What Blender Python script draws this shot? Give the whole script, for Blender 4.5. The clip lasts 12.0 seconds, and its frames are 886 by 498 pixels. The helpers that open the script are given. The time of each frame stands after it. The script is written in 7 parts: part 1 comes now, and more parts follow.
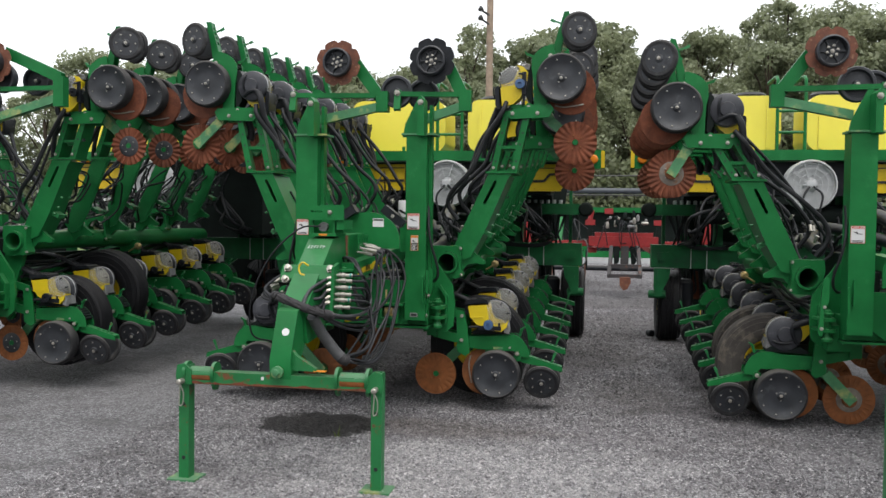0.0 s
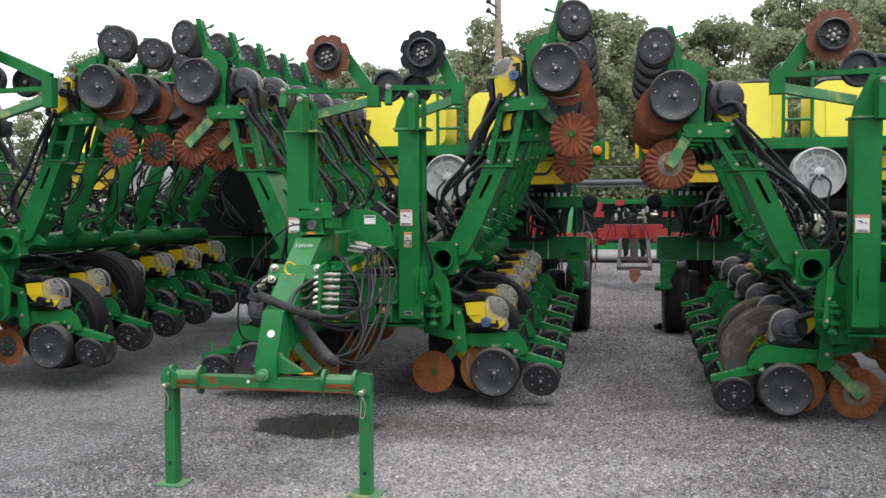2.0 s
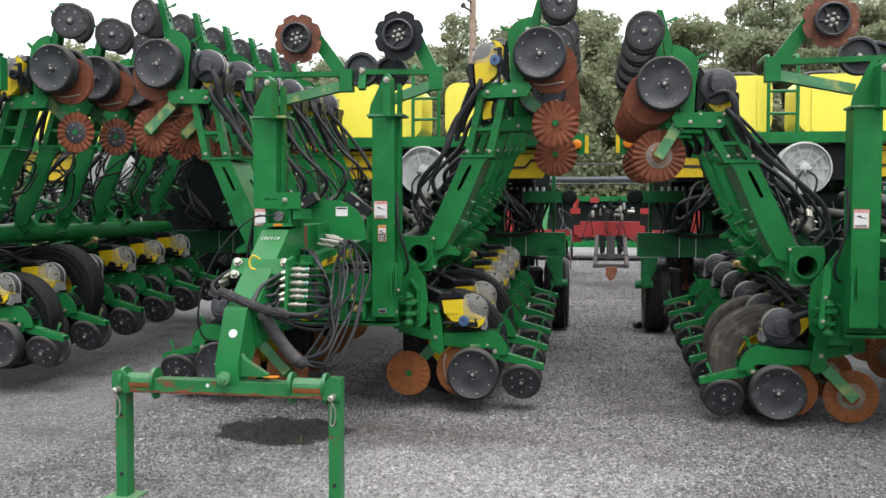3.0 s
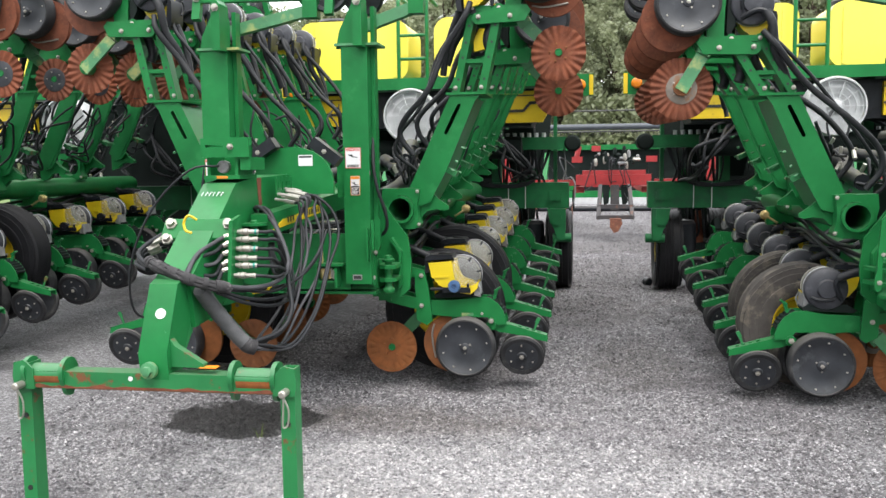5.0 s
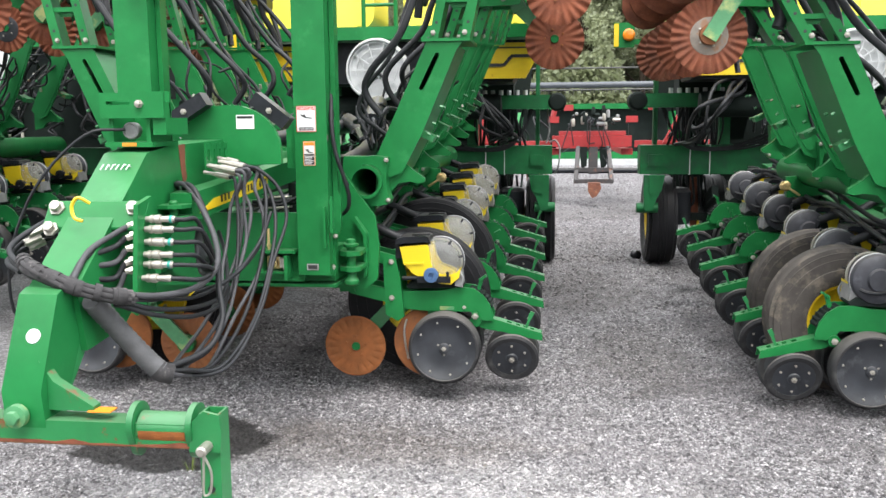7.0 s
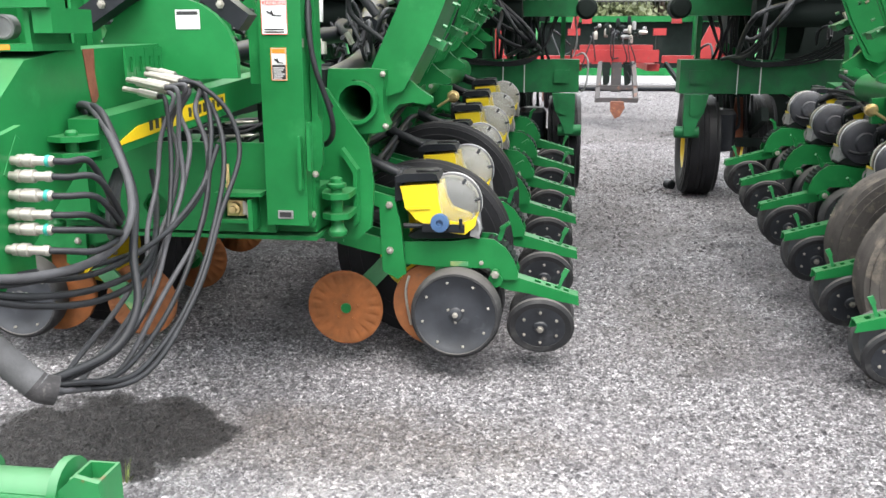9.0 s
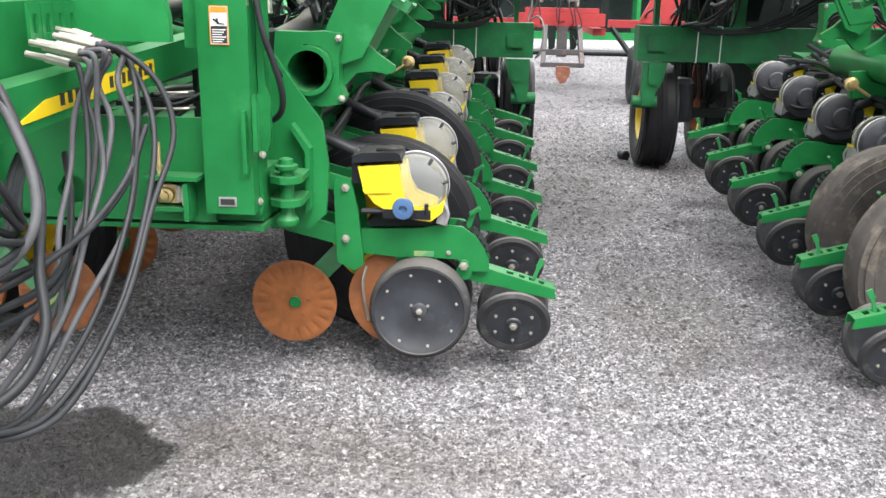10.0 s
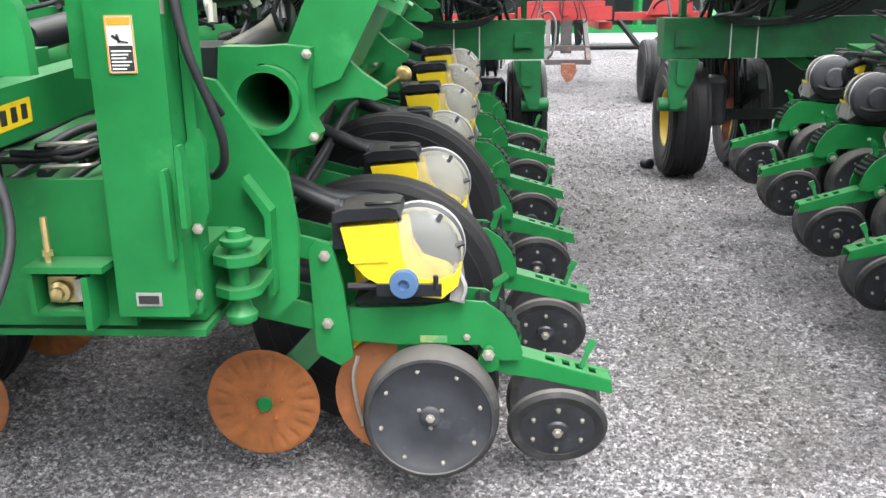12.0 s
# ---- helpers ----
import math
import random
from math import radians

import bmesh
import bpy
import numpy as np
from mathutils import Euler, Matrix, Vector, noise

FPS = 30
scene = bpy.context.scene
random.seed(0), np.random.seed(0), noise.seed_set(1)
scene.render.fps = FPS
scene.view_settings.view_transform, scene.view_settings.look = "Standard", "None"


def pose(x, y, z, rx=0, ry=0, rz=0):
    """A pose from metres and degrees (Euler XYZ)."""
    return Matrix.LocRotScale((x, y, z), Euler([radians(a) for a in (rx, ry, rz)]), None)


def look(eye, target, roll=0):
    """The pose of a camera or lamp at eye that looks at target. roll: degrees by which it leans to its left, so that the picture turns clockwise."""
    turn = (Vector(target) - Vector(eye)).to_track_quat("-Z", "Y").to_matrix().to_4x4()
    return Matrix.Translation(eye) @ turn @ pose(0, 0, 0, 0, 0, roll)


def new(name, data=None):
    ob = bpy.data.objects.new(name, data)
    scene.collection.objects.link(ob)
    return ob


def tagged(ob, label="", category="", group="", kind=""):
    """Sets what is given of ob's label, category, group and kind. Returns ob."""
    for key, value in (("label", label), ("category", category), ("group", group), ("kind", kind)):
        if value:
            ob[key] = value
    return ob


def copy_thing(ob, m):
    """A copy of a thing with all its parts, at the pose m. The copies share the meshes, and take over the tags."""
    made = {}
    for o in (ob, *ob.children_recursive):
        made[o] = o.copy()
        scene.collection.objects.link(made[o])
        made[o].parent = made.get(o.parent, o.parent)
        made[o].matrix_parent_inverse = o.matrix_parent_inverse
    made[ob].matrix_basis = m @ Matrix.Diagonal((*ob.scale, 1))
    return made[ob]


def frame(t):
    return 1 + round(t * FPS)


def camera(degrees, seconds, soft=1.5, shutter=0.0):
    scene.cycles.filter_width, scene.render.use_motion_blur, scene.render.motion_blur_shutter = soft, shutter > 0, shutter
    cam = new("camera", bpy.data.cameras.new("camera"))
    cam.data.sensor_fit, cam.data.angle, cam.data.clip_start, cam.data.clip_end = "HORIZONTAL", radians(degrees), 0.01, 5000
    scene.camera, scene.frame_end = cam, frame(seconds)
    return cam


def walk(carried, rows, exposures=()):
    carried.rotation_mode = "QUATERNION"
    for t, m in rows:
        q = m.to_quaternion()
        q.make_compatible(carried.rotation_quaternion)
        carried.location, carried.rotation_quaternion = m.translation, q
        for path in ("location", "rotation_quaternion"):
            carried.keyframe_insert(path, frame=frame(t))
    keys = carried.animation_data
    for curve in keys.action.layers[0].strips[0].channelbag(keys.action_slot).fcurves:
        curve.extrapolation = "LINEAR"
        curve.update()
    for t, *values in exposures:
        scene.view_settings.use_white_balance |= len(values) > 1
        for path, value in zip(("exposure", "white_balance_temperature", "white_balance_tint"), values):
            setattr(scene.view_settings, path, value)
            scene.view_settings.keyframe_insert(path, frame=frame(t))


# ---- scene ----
cam = camera(53.4, 12.0)
PATH = [
    (0, (0.976, 0.83, 1.507), (0.622, 2.798, 1.442), 0.7),
    (0.5, (0.963, 0.819, 1.51), (0.698, 2.8, 1.44), 0.7),
    (1, (0.969, 0.829, 1.51), (0.705, 2.809, 1.42), 0.2),
    (1.5, (1.016, 0.885, 1.517), (0.706, 2.858, 1.409), -0.7),
    (2, (1.1, 0.988, 1.518), (0.713, 2.949, 1.44), -0.3),
    (2.5, (1.087, 1.132, 1.499), (0.669, 3.086, 1.406), -0.4),
    (3, (1.002, 1.341, 1.483), (0.677, 3.312, 1.399), 0.1),
    (3.5, (0.997, 1.54, 1.464), (0.655, 3.506, 1.318), -1.1),
    (3.7, (1.033, 1.653, 1.45), (0.678, 3.616, 1.311), -0.6),
    (5.3, (0.918, 2.394, 1.458), (0.597, 4.358, 1.261), -0.8),
    (5.5, (0.91, 2.496, 1.465), (0.532, 4.451, 1.279), -0.7),
    (6, (0.859, 2.738, 1.467), (0.449, 4.679, 1.211), 0.5),
    (6.5, (0.771, 2.979, 1.493), (0.517, 4.945, 1.224), -0.2),
    (6.7, (0.756, 3.069, 1.487), (0.504, 5.034, 1.217), -0.5),
    (8.3, (0.616, 3.818, 1.442), (0.43, 5.764, 1.017), -0.1),
    (8.5, (0.602, 3.929, 1.435), (0.393, 5.869, 0.996), -0.2),
    (9, (0.6, 4.172, 1.429), (0.339, 6.099, 0.961), -0.1),
    (9.5, (0.529, 4.376, 1.439), (0.293, 6.294, 0.923), 1.2),
    (10, (0.44, 4.568, 1.43), (0.33, 6.488, 0.88), 1.1),
    (10.5, (0.42, 4.796, 1.427), (0.277, 6.712, 0.869), 0.1),
    (11, (0.393, 5.002, 1.431), (0.245, 6.9, 0.819), 1.6),
    (11.5, (0.318, 5.245, 1.434), (0.223, 7.162, 0.87), 0.5),
    (12, (0.349, 5.453, 1.425), (0.237, 7.371, 0.869), -0.8),
]
EXPOSURE = [(0, 0.03), (2.0, 0.20), (3.5, 0.55), (5.5, 1.06), (6.5, 1.24), (8.5, 1.49), (10.0, 1.67), (12.0, 1.82)]
walk(cam, [(t, look(eye, target, roll)) for t, eye, target, roll in PATH], EXPOSURE)

# ---------------- light: a bright overcast sky, one wide weak sun ----------------
SUN_EL, SUN_AZ = radians(61), radians(157)
world = bpy.data.worlds.new("sky")
scene.world = world
world.use_nodes = True
wn, wl = world.node_tree.nodes, world.node_tree.links
wn.clear()
w_out = wn.new("ShaderNodeOutputWorld")
w_bg = wn.new("ShaderNodeBackground")
w_sky = wn.new("ShaderNodeTexSky")
w_sky.sky_type = "NISHITA"
w_sky.sun_disc = False
w_sky.sun_elevation, w_sky.sun_rotation = SUN_EL, SUN_AZ
w_co = wn.new("ShaderNodeTexCoord")
w_map = wn.new("ShaderNodeMapping")
w_map.inputs["Scale"].default_value = (1.0, 1.0, 3.0)
w_cloud = wn.new("ShaderNodeTexNoise")
w_cloud.inputs["Scale"].default_value = 1.7
w_cloud.inputs["Detail"].default_value = 6.0
w_ramp = wn.new("ShaderNodeValToRGB")
w_ramp.color_ramp.elements[0].position, w_ramp.color_ramp.elements[0].color = 0.30, (9.0, 9.6, 10.2, 1)
w_ramp.color_ramp.elements[1].position, w_ramp.color_ramp.elements[1].color = 0.55, (13.2, 13.4, 13.6, 1)
w_mix = wn.new("ShaderNodeMix")
w_mix.data_type = "RGBA"
w_mix.inputs["Factor"].default_value = 0.9
wl.new(w_co.outputs["Generated"], w_map.inputs["Vector"])
wl.new(w_map.outputs["Vector"], w_cloud.inputs["Vector"])
wl.new(w_cloud.outputs["Fac"], w_ramp.inputs["Fac"])
wl.new(w_sky.outputs["Color"], w_mix.inputs["A"])
wl.new(w_ramp.outputs["Color"], w_mix.inputs["B"])
w_sep = wn.new("ShaderNodeSeparateXYZ")
w_rise = wn.new("ShaderNodeMapRange")
w_rise.inputs["From Min"].default_value, w_rise.inputs["From Max"].default_value = 0.0, 0.7
w_rise.inputs["To Min"].default_value, w_rise.inputs["To Max"].default_value = 0.82, 1.10
w_dome = wn.new("ShaderNodeVectorMath")
w_dome.operation = "SCALE"
wl.new(w_co.outputs["Generated"], w_sep.inputs[0])
wl.new(w_sep.outputs["Z"], w_rise.inputs["Value"])
wl.new(w_mix.outputs["Result"], w_dome.inputs[0])
wl.new(w_rise.outputs["Result"], w_dome.inputs["Scale"])
wl.new(w_dome.outputs["Vector"], w_bg.inputs["Color"])
w_bg.inputs["Strength"].default_value = 0.12
wl.new(w_bg.outputs["Background"], w_out.inputs["Surface"])

sun_data = bpy.data.lights.new("sun", "SUN")
sun_data.energy, sun_data.angle, sun_data.color = 2.4, radians(40), (1.0, 0.97, 0.93)
sun = new("sun", sun_data)
sun.matrix_world = look((1.9, -4.45, 8.75), (0, 0, 0))


# ---------------- materials ----------------
COLOUR_SCALE = 0.70  # scales non-metal colours down, so less light bounces into the recesses


def surface(name, col, rough=0.5, metal=0.0, var=0.2, scale=5.0, wear=None, wear_at=0.62, wear_scale=9.0, bump=0.15,
            bump_scale=90.0, coat=0.0, transmission=0.0, dust=0.0, each=0.0, soft_wear=0.06, spec=0.5):
    """A node material: base colour with two scales of variation, worn patches, fine relief and an optional film of dust."""
    if metal < 0.5:
        col = [c * COLOUR_SCALE for c in col]
        wear = wear and [c * COLOUR_SCALE for c in wear]
    m = bpy.data.materials.new(name)
    m.use_nodes = True
    n, l = m.node_tree.nodes, m.node_tree.links
    b = n["Principled BSDF"]
    geo = n.new("ShaderNodeNewGeometry")
    big = n.new("ShaderNodeTexNoise")
    big.inputs["Scale"].default_value, big.inputs["Detail"].default_value = scale, 9
    big.inputs["Roughness"].default_value = 0.62
    fine = n.new("ShaderNodeTexNoise")
    fine.inputs["Scale"].default_value, fine.inputs["Detail"].default_value = bump_scale, 4
    for t in (big, fine):
        l.new(geo.outputs["Position"], t.inputs["Vector"])
    lo = [c * (1 - var) for c in col]
    hi = [min(1, c * (1 + var)) for c in col]
    ramp = n.new("ShaderNodeValToRGB")
    ramp.color_ramp.elements[0].position, ramp.color_ramp.elements[0].color = 0.32, (*lo, 1)
    ramp.color_ramp.elements[1].position, ramp.color_ramp.elements[1].color = 0.68, (*hi, 1)
    l.new(big.outputs["Fac"], ramp.inputs["Fac"])
    colour = ramp.outputs["Color"]

    def blend(fac, other, how="MIX"):
        mx = n.new("ShaderNodeMix")
        mx.data_type, mx.blend_type = "RGBA", how
        if isinstance(fac, float):
            mx.inputs["Factor"].default_value = fac
        else:
            l.new(fac, mx.inputs["Factor"])
        l.new(colour, mx.inputs["A"])
        if isinstance(other, tuple):
            mx.inputs["B"].default_value = (*other, 1)
        else:
            l.new(other, mx.inputs["B"])
        return mx.outputs["Result"]

    def step(src, a, z, top=1.0):
        r = n.new("ShaderNodeMapRange")
        r.inputs["From Min"].default_value, r.inputs["From Max"].default_value = a, z
        r.inputs["To Max"].default_value = top
        l.new(src, r.inputs["Value"])
        return r.outputs["Result"]

    if wear:
        wn_ = n.new("ShaderNodeTexNoise")
        wn_.inputs["Scale"].default_value, wn_.inputs["Detail"].default_value = wear_scale, 8
        wn_.inputs["Roughness"].default_value = 0.65
        l.new(geo.outputs["Position"], wn_.inputs["Vector"])
        colour = blend(step(wn_.outputs["Fac"], wear_at, wear_at + soft_wear), tuple(wear))
    if dust:
        sep = n.new("ShaderNodeSeparateXYZ")
        l.new(geo.outputs["Normal"], sep.inputs[0])
        up = step(sep.outputs["Z"], 0.2, 1.0, dust)
        colour = blend(up, (0.23, 0.21, 0.19))
    if each:
        inf = n.new("ShaderNodeObjectInfo")
        colour = blend(step(inf.outputs["Random"], 0.0, 1.0, each), (0.21, 0.20, 0.19))
    l.new(colour, b.inputs["Base Color"])
    rr = n.new("ShaderNodeMapRange")
    rr.inputs["To Min"].default_value, rr.inputs["To Max"].default_value = max(0.03, rough - 0.12), min(1, rough + 0.12)
    l.new(big.outputs["Fac"], rr.inputs["Value"])
    l.new(rr.outputs["Result"], b.inputs["Roughness"])
    b.inputs["Metallic"].default_value = metal
    b.inputs["Specular IOR Level"].default_value = spec
    b.inputs["Coat Weight"].default_value = coat
    b.inputs["Coat Roughness"].default_value = 0.15
    b.inputs["Transmission Weight"].default_value = transmission
    if bump:
        bp = n.new("ShaderNodeBump")
        bp.inputs["Strength"].default_value, bp.inputs["Distance"].default_value = bump, 0.004
        l.new(fine.outputs["Fac"], bp.inputs["Height"])
        l.new(bp.outputs["Normal"], b.inputs["Normal"])
    return m


GREEN = surface("green_paint", (0.015, 0.182, 0.049), 0.36, var=0.18, scale=3.5, wear=(0.036, 0.250, 0.080), wear_at=0.58, wear_scale=6,
                soft_wear=0.2, bump=0.06, bump_scale=40, dust=0.10, spec=0.18)
# rear frame green: the shade under the deck is put into the colour
GREEN_SHADED = surface("shaded_frame_paint", (0.010, 0.150, 0.046), 0.55, var=0.25, scale=5, wear=(0.022, 0.085, 0.045), wear_at=0.52, soft_wear=0.2, wear_scale=4, bump=0.1, bump_scale=50, spec=0.3)
GREEN_WORN = surface("worn_green_paint", (0.017, 0.205, 0.058), 0.42, var=0.18, scale=4, wear=(0.20, 0.075, 0.03), wear_at=0.60, wear_scale=11,
                     bump=0.12, bump_scale=60, dust=0.2)
GREEN_OLD = surface("faded_green_paint", (0.07, 0.26, 0.11), 0.5, var=0.25, scale=7, wear=(0.44, 0.46, 0.16), wear_at=0.54, wear_scale=5,
                    soft_wear=0.12, bump=0.12, dust=0.2)
YELLOW = surface("yellow_plastic", (0.80, 0.60, 0.012), 0.42, var=0.08, scale=6, bump=0.05, dust=0.10)
YELLOW_PAINT = surface("yellow_paint", (0.78, 0.55, 0.012), 0.38, var=0.12, wear=(0.25, 0.16, 0.03), wear_at=0.64, bump=0.06)
TANK = surface("yellow_tank_plastic", (1.13, 0.97, 0.11), 0.32, var=0.05, scale=1.5, bump=0.03, bump_scale=20)
GAUGE_RUBBER = surface("dusty_wheel_rubber", (0.034, 0.034, 0.036), 0.7, var=0.35, scale=9, wear=(0.10, 0.096, 0.093), wear_at=0.54, soft_wear=0.2, bump=0.25, bump_scale=120, dust=0.3, spec=0.25)
TYRE = surface("dusty_tyre_rubber", (0.014, 0.014, 0.016), 0.50, var=0.35, scale=6, wear=(0.034, 0.033, 0.034), wear_at=0.60, soft_wear=0.25, bump=0.3,
               bump_scale=90, dust=0.06, spec=0.2)
TYRE_DUSTY = surface("mud_dusted_tyre", (0.078, 0.070, 0.064), 0.8, var=0.35, scale=5, wear=(0.27, 0.23, 0.18), wear_at=0.52, soft_wear=0.25, bump=0.3, bump_scale=90, dust=0.2, spec=0.15)
BLACK = surface("black_plastic", (0.014, 0.016, 0.020), 0.42, var=0.3, scale=8, wear=(0.05, 0.052, 0.058), wear_at=0.58, soft_wear=0.25, bump=0.1, dust=0.14, spec=0.22)
WHEEL_BLACK = surface("black_wheel_face", (0.026, 0.029, 0.036), 0.5, var=0.35, scale=10, wear=(0.125, 0.13, 0.14), wear_at=0.57, soft_wear=0.25,
                      bump=0.12, dust=0.12)
DOME = surface("dusty_dome_plastic", (0.048, 0.050, 0.060), 0.5, var=0.3, scale=9, wear=(0.13, 0.13, 0.145), wear_at=0.55, soft_wear=0.25, bump=0.1, dust=0.14, spec=0.35)
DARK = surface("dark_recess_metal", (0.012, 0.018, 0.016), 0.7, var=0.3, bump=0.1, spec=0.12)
HOSE = surface("black_hose_rubber", (0.020, 0.021, 0.024), 0.50, var=0.25, scale=12, bump=0.1, wear=(0.045, 0.045, 0.05), wear_at=0.58, soft_wear=0.2, spec=0.24)
WRAP = surface("worn_bundle_tape", (0.050, 0.048, 0.050), 0.75, var=0.35, scale=30, wear=(0.12, 0.11, 0.11), wear_at=0.58, wear_scale=25, bump=0.3, bump_scale=150, spec=0.2)
SLEEVE = surface("grey_hose_sleeve", (0.095, 0.095, 0.10), 0.8, var=0.25, scale=20, bump=0.3, bump_scale=200)
HOSE_GREY = surface("grey_worn_hose", (0.062, 0.062, 0.068), 0.6, var=0.25, scale=14, bump=0.15, spec=0.3)
RUST = surface("rusty_steel", (0.285, 0.096, 0.026), 0.72, metal=0.0, var=0.25, scale=14, wear=(0.20, 0.075, 0.03), wear_at=0.58, wear_scale=22,
               soft_wear=0.15, bump=0.3, bump_scale=160, each=0.10, spec=0.2)
RUST_RED = surface("red_brown_rust", (0.20, 0.060, 0.029), 0.7, var=0.35, scale=14, wear=(0.27, 0.105, 0.056), wear_at=0.56, wear_scale=26, soft_wear=0.15, bump=0.3,
                   bump_scale=160, each=0.07, spec=0.2)
RUST_DARK = surface("dark_rust", (0.17, 0.055, 0.028), 0.75, var=0.4, scale=16, wear=(0.33, 0.16, 0.09), wear_at=0.58, wear_scale=30, bump=0.3, bump_scale=160)
STEEL = surface("zinc_plated_steel", (0.36, 0.34, 0.30), 0.42, metal=0.7, var=0.15, scale=30, bump=0.05)
BRASS = surface("zinc_yellow_steel", (0.55, 0.42, 0.20), 0.35, metal=0.8, var=0.2, scale=30, bump=0.05)
GREY = surface("grey_aluminium", (0.64, 0.65, 0.66), 0.42, metal=0.2, var=0.12, scale=8, bump=0.1, dust=0.15)
CLEAR = surface("clear_meter_plastic", (1.08, 1.08, 1.05), 0.10, var=0.06, scale=22, bump=0.04, bump_scale=30, transmission=0.84, coat=0.6)
CLEAR.node_tree.nodes["Principled BSDF"].inputs["IOR"].default_value = 1.12
PALE = surface("pale_seed_disc", (0.37, 0.36, 0.31), 0.4, var=0.12, scale=30, bump=0.05)
TAN = surface("bare_hub_steel", (0.26, 0.22, 0.18), 0.6, metal=0.0, var=0.3, scale=18, wear=(0.30, 0.16, 0.09), wear_at=0.56, bump=0.2, bump_scale=120)
CHUTE = surface("grey_chute_plastic", (0.26, 0.26, 0.26), 0.5, var=0.3, scale=18, bump=0.1)
BLUE = surface("blue_plastic", (0.06, 0.13, 0.27), 0.45, var=0.1, bump=0.05)
WHITE = surface("white_label", (0.80, 0.80, 0.80), 0.45, var=0.04, bump=0.0)
ORANGE = surface("orange_label", (0.80, 0.27, 0.02), 0.45, var=0.05, bump=0.0)
RED_LABEL = surface("red_label", (0.62, 0.08, 0.05), 0.45, var=0.05, bump=0.0)
INK = surface("black_print", (0.02, 0.02, 0.02), 0.5, var=0.1, bump=0.0)
AMBER = surface("amber_lens", (0.85, 0.26, 0.02), 0.2, var=0.1, bump=0.0)
RED = surface("red_machine_paint", (0.34, 0.022, 0.024), 0.45, var=0.2, scale=4, wear=(0.22, 0.06, 0.045), wear_at=0.6, bump=0.1, dust=0.08)
WOOD = surface("weathered_pole_wood", (0.36, 0.27, 0.20), 0.85, var=0.3, scale=3, bump=0.4, bump_scale=20)
BARK = surface("tree_bark", (0.085, 0.065, 0.050), 0.9, var=0.4, scale=3, bump=0.5, bump_scale=14, spec=0.1)


def foliage():
    m = bpy.data.materials.new("tree_leaves")
    m.use_nodes = True
    n, l = m.node_tree.nodes, m.node_tree.links
    b = n["Principled BSDF"]
    geo = n.new("ShaderNodeNewGeometry")
    noi = n.new("ShaderNodeTexNoise")
    noi.inputs["Scale"].default_value = 0.45
    l.new(geo.outputs["Position"], noi.inputs["Vector"])
    add = n.new("ShaderNodeMath")
    calm = n.new("ShaderNodeMapRange")
    calm.inputs["To Min"].default_value, calm.inputs["To Max"].default_value = 0.28, 0.72
    l.new(geo.outputs["Random Per Island"], calm.inputs["Value"])
    l.new(calm.outputs["Result"], add.inputs[0])
    l.new(noi.outputs["Fac"], add.inputs[1])
    half = n.new("ShaderNodeMath")
    half.operation = "MULTIPLY"
    half.inputs[1].default_value = 0.5
    l.new(add.outputs[0], half.inputs[0])
    r = n.new("ShaderNodeValToRGB")
    r.color_ramp.elements[0].position, r.color_ramp.elements[0].color = 0.25, (0.052, 0.064, 0.034, 1)
    r.color_ramp.elements[1].position, r.color_ramp.elements[1].color = 0.75, (0.165, 0.178, 0.104, 1)
    l.new(half.outputs[0], r.inputs["Fac"])
    l.new(r.outputs["Color"], b.inputs["Base Color"])
    b.inputs["Roughness"].default_value = 0.7
    thin = n.new("ShaderNodeBsdfTranslucent")
    l.new(r.outputs["Color"], thin.inputs["Color"])
    both = n.new("ShaderNodeAddShader")
    l.new(b.outputs["BSDF"], both.inputs[0])
    l.new(thin.outputs["BSDF"], both.inputs[1])
    l.new(both.outputs["Shader"], n["Material Output"].inputs["Surface"])
    return m


LEAVES = foliage()

STAIN = (-1.0, 7.02)


